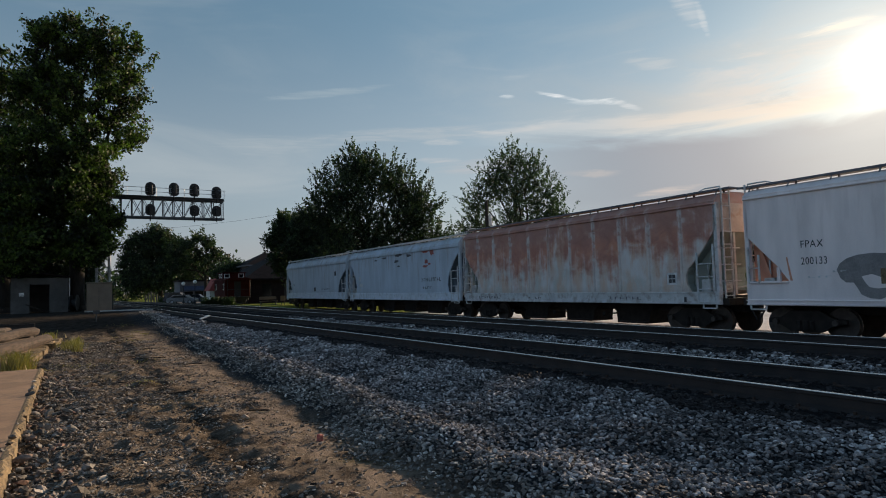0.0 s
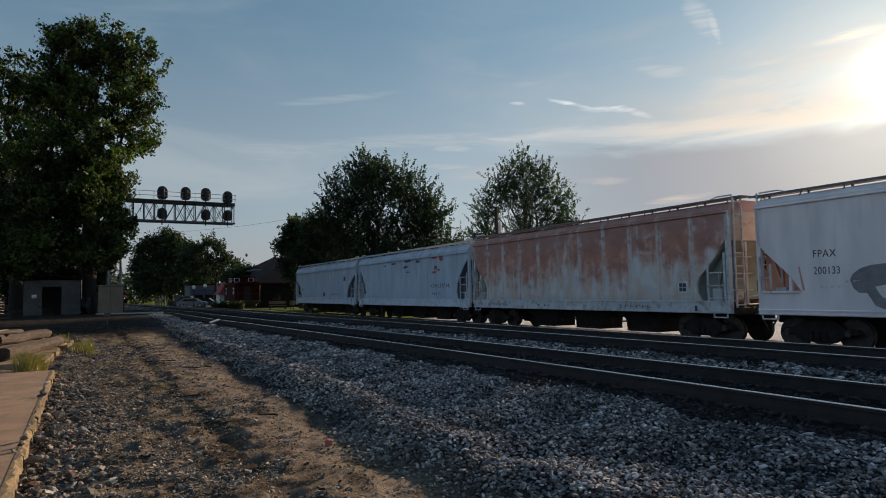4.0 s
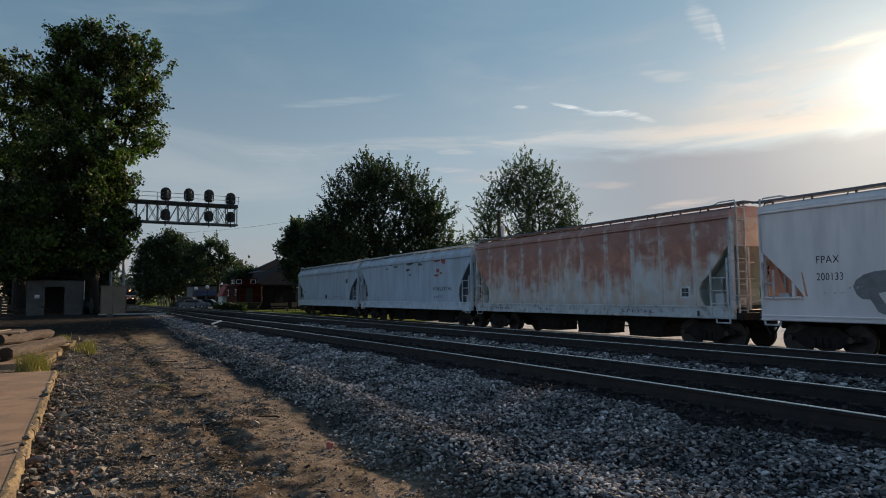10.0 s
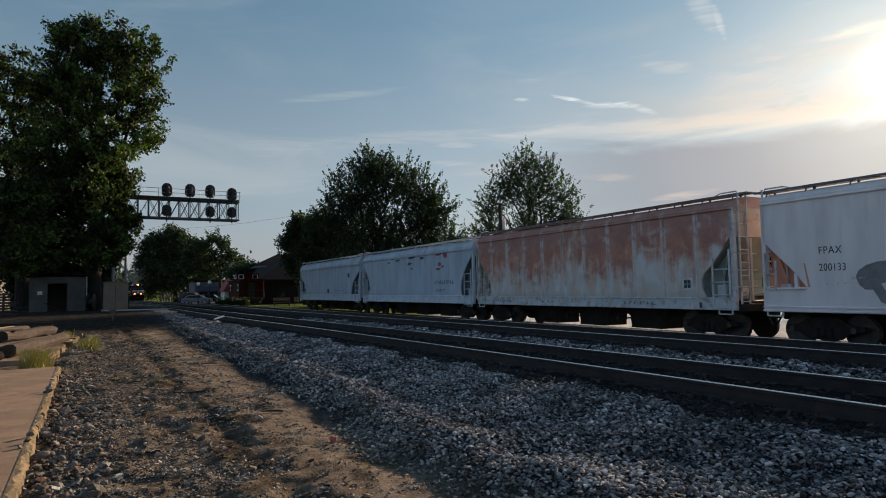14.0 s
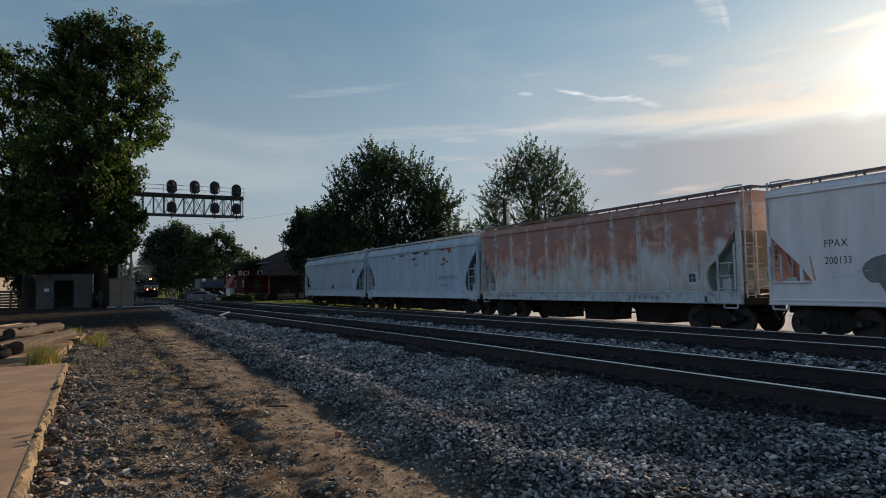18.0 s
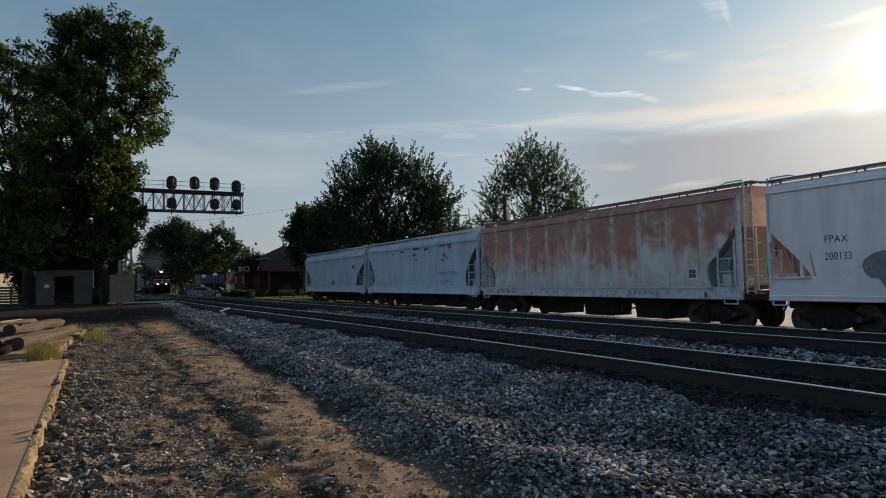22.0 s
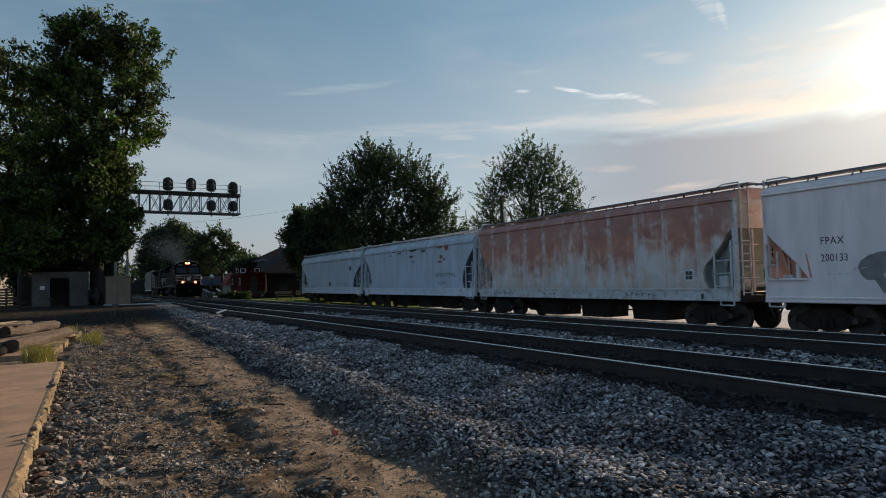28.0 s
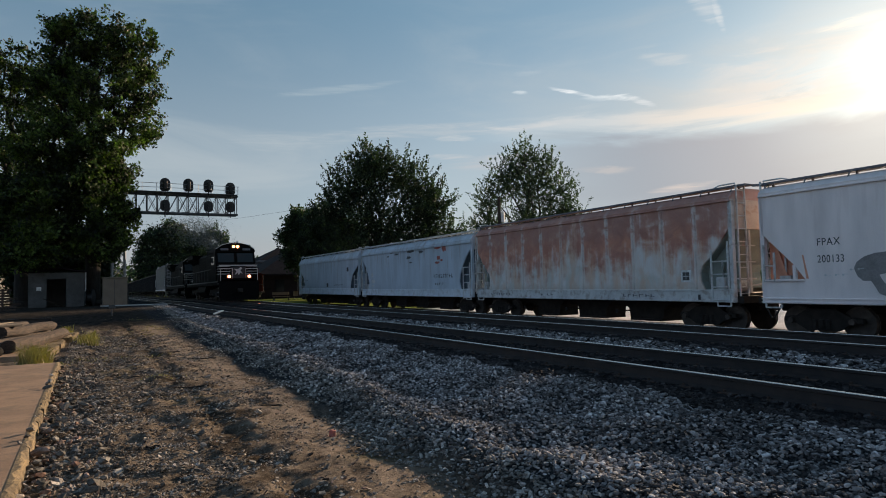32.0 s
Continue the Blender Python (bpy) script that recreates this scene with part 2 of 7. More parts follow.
def glassy(name, colour=(0.03, 0.04, 0.05), rough=0.06):
    m = bpy.data.materials.new(name)
    m.use_nodes = True
    k = Nodes(m.node_tree)
    p = k.n("ShaderNodeBsdfPrincipled", Roughness=rough)
    p.inputs["Base Color"].default_value = (*colour, 1)
    p.inputs["Specular IOR Level"].default_value = 0.35
    k.link(p.outputs[0], k.n("ShaderNodeOutputMaterial").inputs[0])
    return m


def stone_material(name, tones, rough=0.85):
    """Broken stone: each piece takes its own tone."""
    m = bpy.data.materials.new(name)
    m.use_nodes = True
    k = Nodes(m.node_tree)
    r = k.n("ShaderNodeNewGeometry").outputs["Random Per Island"]
    cr = k.t.nodes.new("ShaderNodeValToRGB")
    cr.color_ramp.interpolation = "LINEAR"
    els = cr.color_ramp.elements
    while len(els) < len(tones):
        els.new(0.5)
    for n, (e, c) in enumerate(zip(els, tones)):
        e.position, e.color = n / (len(tones) - 1), (*c, 1)
    k.link(r, cr.inputs[0])
    co = k.n("ShaderNodeTexCoord").outputs["Object"]
    g = k.noise(co, 55.0, 4, 0.7)
    col = k.mix(0.6, cr.outputs[0], k.mix(k.ramp(g, 0.3, 0.7), (0.22, 0.22, 0.22), (0.78, 0.78, 0.78)), "OVERLAY")
    # patches of tone stand in for light and dark over the relief
    mottle = k.math("ADD", k.math("MULTIPLY", k.noise(co, 1.5, 4, 0.6), 0.6), k.math("MULTIPLY", k.noise(k.scaled(co, (1, 0.7, 1)), 5.0, 3, 0.6), 0.4))
    col = k.mix(1.0, col, k.mix(k.ramp(mottle, 0.38, 0.62), (0.58, 0.58, 0.58), (1.38, 1.38, 1.38)), "MULTIPLY")
    p = k.n("ShaderNodeBsdfPrincipled", Roughness=rough)
    p.inputs["Specular IOR Level"].default_value = 0.12
    k.link(col, p.inputs["Base Color"])
    k.link(p.outputs[0], k.n("ShaderNodeOutputMaterial").inputs[0])
    return m


def leaf_material(name, dark, light, through=0.35):
    m = bpy.data.materials.new(name)
    m.use_nodes = True
    k = Nodes(m.node_tree)
    r = k.n("ShaderNodeNewGeometry").outputs["Random Per Island"]
    co = k.n("ShaderNodeTexCoord").outputs["Object"]
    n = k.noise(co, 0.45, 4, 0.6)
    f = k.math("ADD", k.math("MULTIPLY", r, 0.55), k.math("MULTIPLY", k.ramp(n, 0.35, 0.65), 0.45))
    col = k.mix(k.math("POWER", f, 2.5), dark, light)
    d = k.n("ShaderNodeBsdfPrincipled", Roughness=0.55)
    d.inputs["Specular IOR Level"].default_value = 0.3
    t = k.n("ShaderNodeBsdfTranslucent")
    k.link(col, d.inputs["Base Color"])
    k.link(k.mix(1.0, col, (1.05, 1.6, 0.65), "MULTIPLY"), t.inputs[0])
    s = k.n("ShaderNodeMixShader")
    s.inputs[0].default_value = through
    k.link(d.outputs[0], s.inputs[1]), k.link(t.outputs[0], s.inputs[2])
    k.link(s.outputs[0], k.n("ShaderNodeOutputMaterial").inputs[0])
    return m


def painted_car(name, paint, rust, amount, top=4.0, grime=(0.16, 0.14, 0.12), run=0.45):
    """Weathered freight car paint: rust that runs down from the top, bleached streaks, road grime low down."""
    m = bpy.data.materials.new(name)
    m.use_nodes = True
    k = Nodes(m.node_tree)
    co = k.n("ShaderNodeTexCoord").outputs["Object"]
    sep = k.n("ShaderNodeSeparateXYZ")
    k.link(co, sep.inputs[0])
    z = sep.outputs[2]
    runs = k.noise(k.scaled(co, (1.0, 1.0, 0.10)), 3.2, 6, 0.65)
    blot = k.noise(k.scaled(co, (1.0, 1.0, 0.60)), 1.15, 6, 0.62, 0.8)
    fine = k.noise(co, 34.0, 5, 0.7)
    wide = k.noise(k.scaled(co, (1, 1, 0.25)), 1.3, 4, 0.5)
    col = k.mix(k.ramp(wide, 0.3, 0.7), paint, tuple(c * 0.80 for c in paint))
    streaks = k.math("MULTIPLY", k.ramp(runs, 0.52, 0.72), run)
    col = k.mix(streaks, col, grime)
    height = k.ramp(z, top - 3.0, top - 0.15)                       # 0 low, 1 at the eaves
    rf = k.math("MULTIPLY", k.ramp(k.math("ADD", runs, k.math("MULTIPLY", height, 0.16)), 0.66, 0.80), amount)
    col = k.mix(rf, col, rust)
    col = k.mix(k.math("MULTIPLY", k.ramp(z, 2.0, 1.0), k.ramp(blot, 0.35, 0.7, 0.15, 0.55)), col, grime)
    col = k.mix(0.35, col, k.mix(k.ramp(fine, 0.3, 0.7), (0.35, 0.35, 0.35), (0.65, 0.65, 0.65)), "OVERLAY")
    p = k.n("ShaderNodeBsdfPrincipled")
    p.inputs["Specular IOR Level"].default_value = 0.35
    k.link(col, p.inputs["Base Color"])
    k.put(k.ramp(fine, 0.3, 0.7, 0.5, 0.75), p.inputs["Roughness"])
    bn = k.n("ShaderNodeBump", Strength=0.25, Distance=0.03)
    k.link(k.math("ADD", wide, k.math("MULTIPLY", fine, 0.1)), bn.inputs["Height"])
    k.link(bn.outputs[0], p.inputs["Normal"])
    k.link(p.outputs[0], k.n("ShaderNodeOutputMaterial").inputs[0])
    return m


def rusted_car(name, first, period, eave=4.36):
    """Bleached blue-grey hopper paint eaten by rust panel by panel between the ribs; smears run sideways, streaks hang from the ribs."""
    m = bpy.data.materials.new(name)
    m.use_nodes = True
    k = Nodes(m.node_tree)
    co = k.n("ShaderNodeTexCoord").outputs["Object"]
    sep = k.n("ShaderNodeSeparateXYZ")
    k.link(co, sep.inputs[0])
    z = sep.outputs[2]
    along = k.math("DIVIDE", k.math("SUBTRACT", sep.outputs[1], first), period)
    u = k.math("FRACT", along)
    rib = k.math("MINIMUM", u, k.math("SUBTRACT", 1.0, u))              # 0 at a rib, 0.5 in mid panel
    wn = k.t.nodes.new("ShaderNodeTexWhiteNoise")
    wn.noise_dimensions = "1D"
    k.put(k.math("FLOOR", along), wn.inputs["W"])
    panel = wn.outputs["Value"]
    h = k.ramp(z, 1.35, eave - 0.1)
    smear = k.noise(k.scaled(co, (1.0, 0.75, 1.1)), 2.0, 5, 0.62, 0.7)
    blot = k.noise(k.vec("ADD", co, (4.0, 1.0, 2.0)), 1.25, 5, 0.55, 0.5)
    runs = k.noise(k.scaled(co, (1.0, 1.0, 0.12)), 4.2, 5, 0.6)
    fine = k.noise(co, 30.0, 5, 0.7)
    # paint: grey, weathered to a dull green low down, with thin tan staining
    # greys, tan and rust all raised in tone for flare haze
    col = k.mix(k.ramp(blot, 0.35, 0.65), (0.70, 0.68, 0.67), (0.60, 0.58, 0.55))
    col = k.mix(k.math("MULTIPLY", k.ramp(z, 3.0, 2.0), k.ramp(blot, 0.40, 0.60, 0.1, 0.6)), col, (0.52, 0.55, 0.52))
    tan = k.noise(k.vec("ADD", k.scaled(co, (1.0, 1.3, 0.45)), (7.0, 3.0, 5.0)), 1.6, 5, 0.6, 0.4)
    col = k.mix(k.ramp(tan, 0.38, 0.66, 0.05, 0.8), col, (0.64, 0.44, 0.32))
    # rust: strong towards the top, running down by a different length in each panel
    level = k.math("ADD", k.math("MULTIPLY", h, 0.95), k.math("MULTIPLY", k.math("SUBTRACT", smear, 0.5), 0.95))
    level = k.math("ADD", level, k.math("MULTIPLY", k.math("SUBTRACT", blot, 0.5), 1.0))
    level = k.math("ADD", level, k.math("MULTIPLY", k.math("SUBTRACT", panel, 0.5), 0.45))
    level = k.math("ADD", level, k.math("MULTIPLY", k.math("SUBTRACT", runs, 0.5), 1.3))
    rf = k.ramp(level, 0.06, 0.74)
    tone = k.mix(k.ramp(blot, 0.36, 0.64), (0.58, 0.235, 0.145), (0.42, 0.165, 0.12))
    tone = k.mix(k.ramp(h, 0.70, 1.0, 0.0, 0.75), tone, (0.37, 0.185, 0.155))
    tone = k.mix(k.math("MULTIPLY", k.ramp(smear, 0.50, 0.70), 0.65), tone, (0.31, 0.13, 0.10))
    tone = k.mix(k.math("MULTIPLY", k.ramp(smear, 0.46, 0.32), 0.4), tone, (0.54, 0.33, 0.23))
    col = k.mix(k.math("MULTIPLY", rf, 0.90), col, tone)
    # pale streaks hang from the ribs, with a short smear at their heads
    hang = k.math("MULTIPLY", k.ramp(k.math("ADD", rib, k.math("MULTIPLY", k.math("SUBTRACT", runs, 0.5), 0.16)), 0.115, 0.03), k.ramp(smear, 0.38, 0.60, 0.12, 1.0))
    zc = k.math("ADD", k.math("ADD", z, k.math("MULTIPLY", panel, 0.22)), k.math("MULTIPLY", k.math("SUBTRACT", smear, 0.5), 0.25))
    cap = k.math("MULTIPLY", k.ramp(rib, 0.26, 0.04), k.math("MULTIPLY", k.ramp(zc, eave - 0.58, eave - 0.46), k.ramp(zc, eave - 0.28, eave - 0.40)))
    pale = k.math("MAXIMUM", k.math("MULTIPLY", hang, k.ramp(z, eave + 0.25, eave - 0.35, 0.2, 1.0)), k.math("MULTIPLY", cap, k.ramp(runs, 0.42, 0.60, 0.0, 0.8)))
    col = k.mix(k.math("MULTIPLY", pale, 0.88), col, (0.70, 0.65, 0.61))
    col = k.mix(k.math("MULTIPLY", k.ramp(z, 1.75, 1.45), 0.35), col, (0.40, 0.36, 0.32))
    col = k.mix(0.3, col, k.mix(k.ramp(fine, 0.3, 0.7), (0.38, 0.38, 0.38), (0.62, 0.62, 0.62)), "OVERLAY")
    p = k.n("ShaderNodeBsdfPrincipled")
    p.inputs["Specular IOR Level"].default_value = 0.3
    k.link(col, p.inputs["Base Color"])
    k.put(k.ramp(fine, 0.3, 0.7, 0.6, 0.85), p.inputs["Roughness"])
    bn = k.n("ShaderNodeBump", Strength=0.25, Distance=0.03)
    k.link(k.math("ADD", smear, k.math("MULTIPLY", fine, 0.1)), bn.inputs["Height"])
    k.link(bn.outputs[0], p.inputs["Normal"])
    k.link(p.outputs[0], k.n("ShaderNodeOutputMaterial").inputs[0])
    return m


def ground_material():
    """Dirt yard with worn tracks by the line, stone under the tracks, grass beyond."""
    m = bpy.data.materials.new("yard_ground")
    m.use_nodes = True
    k = Nodes(m.node_tree)
    co = k.n("ShaderNodeTexCoord").outputs["Object"]
    sep = k.n("ShaderNodeSeparateXYZ")
    k.link(co, sep.inputs[0])
    x, y = sep.outputs[0], sep.outputs[1]
    n1, n2, n3 = k.noise(co, 0.55, 6, 0.6), k.noise(co, 3.5, 6, 0.65), k.noise(co, 38.0, 5, 0.7)
    n4 = k.noise(k.vec("ADD", k.scaled(co, (0.8, 0.55, 1)), (4, 4, 0)), 1.9, 6, 0.65, 0.4)
    dirt = k.mix(k.ramp(n2, 0.32, 0.68), (0.066, 0.053, 0.043), (0.225, 0.18, 0.14))
    # pale packed strip where wheels ran, dark rut beside it
    lane = k.math("ADD", x, k.math("MULTIPLY", k.math("SUBTRACT", n1, 0.5), 0.7))
    pale = k.math("MULTIPLY", k.ramp(k.math("ABSOLUTE", k.math("SUBTRACT", lane, 2.40)), 0.72, 0.2), k.ramp(n4, 0.38, 0.58))
    dirt = k.mix(k.math("MULTIPLY", pale, 0.72), dirt, (0.37, 0.29, 0.225))
    rut = k.math("MULTIPLY", k.ramp(k.math("ABSOLUTE", k.math("SUBTRACT", lane, 1.45)), 0.24, 0.04), k.ramp(n4, 0.35, 0.6))
    dirt = k.mix(k.math("MULTIPLY", rut, 0.85), dirt, (0.040, 0.030, 0.022))
    dirt = k.mix(k.math("MULTIPLY", k.ramp(n4, 0.51, 0.62), 0.8), dirt, (0.042, 0.033, 0.025))
    dirt = k.mix(k.math("MULTIPLY", k.ramp(n1, 0.55, 0.7), 0.35), dirt, (0.16, 0.135, 0.065))
    # grit kept near black, putting shade into the gaps between stones
    grit = k.mix(k.ramp(n3, 0.42, 0.62), (0.020, 0.021, 0.024), (0.075, 0.078, 0.082))
    gmask = k.math("ADD", k.ramp(k.math("ADD", x, k.math("MULTIPLY", n2, 0.9)), 2.9, 3.5), 0.0)
    # track beds darkened further in colour for the shade over the line
    bed = k.math("MULTIPLY", k.ramp(x, 5.1, 5.7), k.ramp(x, 13.0, 12.4))
    grit = k.mix(k.math("MULTIPLY", bed, 0.75), grit, k.mix(k.ramp(n2, 0.35, 0.65), (0.012, 0.011, 0.012), (0.030, 0.028, 0.029)))
    # ground beyond the yard darkened in colour to stand for tree shade
    tree_shade = k.math("MULTIPLY", k.ramp(k.math("ADD", y, k.math("MULTIPLY", n1, 6.0)), 30.5, 34.5), k.ramp(y, 90.0, 70.0))
    dirt = k.mix(k.math("MULTIPLY", tree_shade, 0.93), dirt, k.mix(k.ramp(n2, 0.3, 0.7), (0.018, 0.017, 0.016), (0.042, 0.039, 0.036)))
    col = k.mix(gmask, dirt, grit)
    col = k.mix(k.math("MULTIPLY", k.math("MULTIPLY", k.ramp(n3, 0.54, 0.66), k.math("MULTIPLY", 0.5, k.math("SUBTRACT", 1.0, tree_shade))), k.math("SUBTRACT", 1.0, gmask)), col, (0.31, 0.255, 0.20))
    grass = k.mix(k.ramp(n2, 0.3, 0.7), (0.10, 0.14, 0.035), (0.22, 0.24, 0.07))
    lot = k.mix(k.ramp(n2, 0.3, 0.7), (0.58, 0.595, 0.62), (0.48, 0.49, 0.51))
    lot = k.mix(k.ramp(n1, 0.45, 0.6), lot, (0.62, 0.635, 0.66))
    beyond = k.mix(k.ramp(k.math("ADD", y, k.math("MULTIPLY", n1, 8.0)), 44.0, 50.0), lot, grass)
    xs = k.math("ADD", x, k.math("MULTIPLY", k.math("SUBTRACT", n2, 0.5), 1.5))
    col = k.mix(k.ramp(xs, 22.5, 23.2), col, beyond)
    strip = k.math("MULTIPLY", k.ramp(xs, 14.0, 14.8), k.ramp(k.math("ADD", y, k.math("MULTIPLY", n2, 4.0)), 60.0, 64.0))
    col = k.mix(strip, col, grass)
    col = k.mix(k.ramp(x, -9.0, -14.0), col, grass)
    p = k.n("ShaderNodeBsdfPrincipled", Roughness=0.95)
    p.inputs["Specular IOR Level"].default_value = 0.0
    k.link(col, p.inputs["Base Color"])
    bn = k.n("ShaderNodeBump", Strength=0.9, Distance=0.05)
    k.link(k.math("ADD", k.math("MULTIPLY", n3, 0.7), n2), bn.inputs["Height"])
    k.link(bn.outputs[0], p.inputs["Normal"])
    k.link(p.outputs[0], k.n("ShaderNodeOutputMaterial").inputs[0])
    return m


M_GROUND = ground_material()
# tones spread wide, putting lit facets and dark gaps into colour
M_STONE = stone_material("ballast_stone", [(0.025, 0.024, 0.025), (0.21, 0.196, 0.20), (0.046, 0.043, 0.046), (0.66, 0.63, 0.63), (0.125, 0.117, 0.119), (0.47, 0.445, 0.44), (0.030, 0.028, 0.030), (0.325, 0.305, 0.303), (0.062, 0.058, 0.060)])
# dusty brown stone, tones raised to put sunlight on the crest into colour
M_LIT_DUSTY = stone_material("sunlit_dusty_stone", [(0.030, 0.027, 0.025), (0.22, 0.205, 0.19), (0.06, 0.055, 0.05), (0.56, 0.53, 0.495), (0.11, 0.10, 0.093), (0.36, 0.335, 0.31)])
# oil-stained stone, darkened further in colour for shade between the rails
M_OILED_SHADE = stone_material("oiled_ballast", [(0.012, 0.011, 0.012), (0.046, 0.042, 0.043), (0.024, 0.022, 0.023), (0.078, 0.072, 0.074)])
M_PEBBLE = stone_material("yard_pebble", [(0.034, 0.029, 0.025), (0.21, 0.18, 0.152), (0.065, 0.056, 0.048), (0.42, 0.375, 0.33), (0.10, 0.086, 0.073), (0.28, 0.245, 0.21), (0.026, 0.022, 0.02)])
M_RUBBLE = stone_material("yard_stone", [(0.025, 0.022, 0.020), (0.20, 0.183, 0.163), (0.05, 0.046, 0.041), (0.37, 0.34, 0.305), (0.10, 0.091, 0.081), (0.22, 0.135, 0.105), (0.27, 0.247, 0.22)])
# rust tone of the rail sides lowered to stand for shade
M_RAIL = surface("shaded_rail_rust", (0.036, 0.028, 0.026), (0.022, 0.019, 0.019), 4, 60, 0.8, 0.0, 0.2)
M_RAILTOP = surface("rail_head_steel", (0.52, 0.50, 0.48), (0.42, 0.40, 0.39), 2, 80, 0.27, 1.0, 0.02, stretch=(1, 0.1, 1))
M_DULLTOP = surface("rail_head_dull", (0.20, 0.16, 0.14), (0.26, 0.22, 0.20), 2, 80, 0.45, 0.8, 0.05)
M_TIE = surface("creosoted_tie", (0.034, 0.029, 0.027), (0.060, 0.052, 0.048), 5, 50, 0.9, 0, 0.4, vary=0.3, stretch=(0.3, 3, 3))
M_PLATE = surface("tie_plate_iron", (0.07, 0.045, 0.035), None, 8, 60, 0.8, 0.2)
M_CONC = surface("weathered_concrete", (0.31, 0.20, 0.128), (0.225, 0.145, 0.094), 1.4, 45, 0.9, 0, 0.35, (0.15, 0.11, 0.08), 0.6)
M_KERB = surface("kerb_concrete", (0.235, 0.17, 0.09), (0.13, 0.097, 0.062), 9, 45, 0.9, 0, 0.8, (0.05, 0.04, 0.03), 0.85, vary=0.2)
M_BOX = surface("grey_painted_metal", (0.19, 0.138, 0.098), (0.14, 0.102, 0.074), 1.0, 50, 0.7, 0, 0.1, (0.18, 0.13, 0.10), 0.4)
# siding tone lowered to stand for the tree shade on the shed
M_SHED = surface("shaded_shed_siding", (0.095, 0.092, 0.090), (0.070, 0.068, 0.066), 1.2, 40, 0.8, 0, 0.1, (0.05, 0.047, 0.045), 0.55)
M_DARK = surface("black_paint", (0.018, 0.018, 0.020), (0.026, 0.026, 0.027), 3, 60, 0.6, 0, 0.05)
M_IRON = surface("galvanised_steel", (0.40, 0.41, 0.42), (0.30, 0.31, 0.33), 4, 60, 0.55, 0.5, 0.05)
M_GANTRY = surface("gantry_steel", (0.10, 0.105, 0.115), (0.07, 0.075, 0.08), 3, 60, 0.6, 0.4, 0.05)
M_GUNK = surface("running_gear_grime", (0.022, 0.019, 0.017), (0.035, 0.029, 0.025), 4, 60, 0.85, 0.1, 0.2, spec=0.2)
M_WHEEL = surface("wheel_steel", (0.09, 0.075, 0.065), (0.06, 0.05, 0.045), 5, 60, 0.6, 0.5, 0.1)
M_BARK = surface("tree_bark", (0.026, 0.021, 0.017), (0.016, 0.013, 0.011), 3, 25, 0.95, 0, 0.8, stretch=(3, 3, 0.5), depth=0.04)
# near-black to bright spread puts crown shade and sunlit leaves into colour
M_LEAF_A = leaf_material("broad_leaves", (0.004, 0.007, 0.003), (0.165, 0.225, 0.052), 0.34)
# dark end lifted a little to stand for haze
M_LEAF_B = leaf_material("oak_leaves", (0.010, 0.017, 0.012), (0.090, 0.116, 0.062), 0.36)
M_LEAF_D = leaf_material("open_crown_leaves", (0.020, 0.032, 0.022), (0.105, 0.125, 0.088), 0.40)
M_GRASS = leaf_material("grass_blades", (0.22, 0.17, 0.055), (0.52, 0.41, 0.15), 0.16)
# white house trim lowered in tone for the shade around it
M_EAVES = surface("shaded_eaves_paint", (0.16, 0.16, 0.18), (0.12, 0.12, 0.14), 3, 40, 0.7, 0, 0)
M_LOG = surface("old_timber", (0.062, 0.042, 0.031), (0.020, 0.015, 0.012), 7, 40, 0.9, 0, 0.9, (0.08, 0.06, 0.05), 0.5, stretch=(4, 0.4, 4), vary=0.25)
M_PLANK = surface("bleached_plank", (0.22, 0.175, 0.125), (0.13, 0.105, 0.08), 4, 40, 0.85, 0, 0.3, stretch=(4, 0.5, 4), vary=0.15)
M_WHITECAR = painted_car("white_hopper_paint", (0.53, 0.59, 0.66), (0.30, 0.16, 0.10), 0.30, run=0.16)
M_WHITECAR_B = painted_car("chalky_hopper_paint", (0.52, 0.59, 0.67), (0.28, 0.15, 0.10), 0.3, grime=(0.32, 0.35, 0.38), run=0.2)
M_RUSTCAR = rusted_car("rusted_hopper_paint", -6.42, 1.435)
M_ENDTAN = surface("tan_end_sheet", (0.58, 0.49, 0.42), (0.48, 0.40, 0.35), 1.5, 40, 0.8, 0, 0.1, (0.40, 0.22, 0.14), 0.5)
M_TAG = surface("sprayed_grey", (0.20, 0.19, 0.19), (0.26, 0.245, 0.245), 3, 40, 0.8, 0, 0)
# grey paint lightened and warmed, putting low-sun haze into its colour
M_FPAX = painted_car("hazed_grey_hopper_paint", (0.94, 0.84, 0.82), (0.55, 0.42, 0.37), 0.10, grime=(0.70, 0.64, 0.64), run=0.2)
M_SILL = surface("sill_paint", (0.62, 0.63, 0.63), (0.50, 0.50, 0.50), 1.5, 40, 0.7, 0, 0.1, (0.25, 0.19, 0.15), 0.6)
M_PALESILL = surface("pale_sill_paint", (0.66, 0.71, 0.77), (0.55, 0.60, 0.65), 1.5, 40, 0.7, 0, 0.1, (0.30, 0.27, 0.25), 0.4)
M_RUSTSHEET = surface("bare_rust", (0.74, 0.36, 0.24), (0.62, 0.30, 0.20), 2, 40, 0.9, 0, 0.2)
# dark blue tone puts the shadow inside the white cars' ends into colour
M_SHADESLOPE = surface("shaded_slope_sheet", (0.15, 0.175, 0.20), (0.10, 0.12, 0.14), 1.5, 40, 0.8, 0, 0.1)
M_SLOPE = surface("slope_sheet_green_grey", (0.31, 0.33, 0.29), (0.24, 0.26, 0.23), 1.5, 40, 0.8, 0, 0.1)
M_MARK = surface("stencil_black", (0.05, 0.05, 0.055), (0.08, 0.08, 0.085), 6, 60, 0.8, 0, 0)
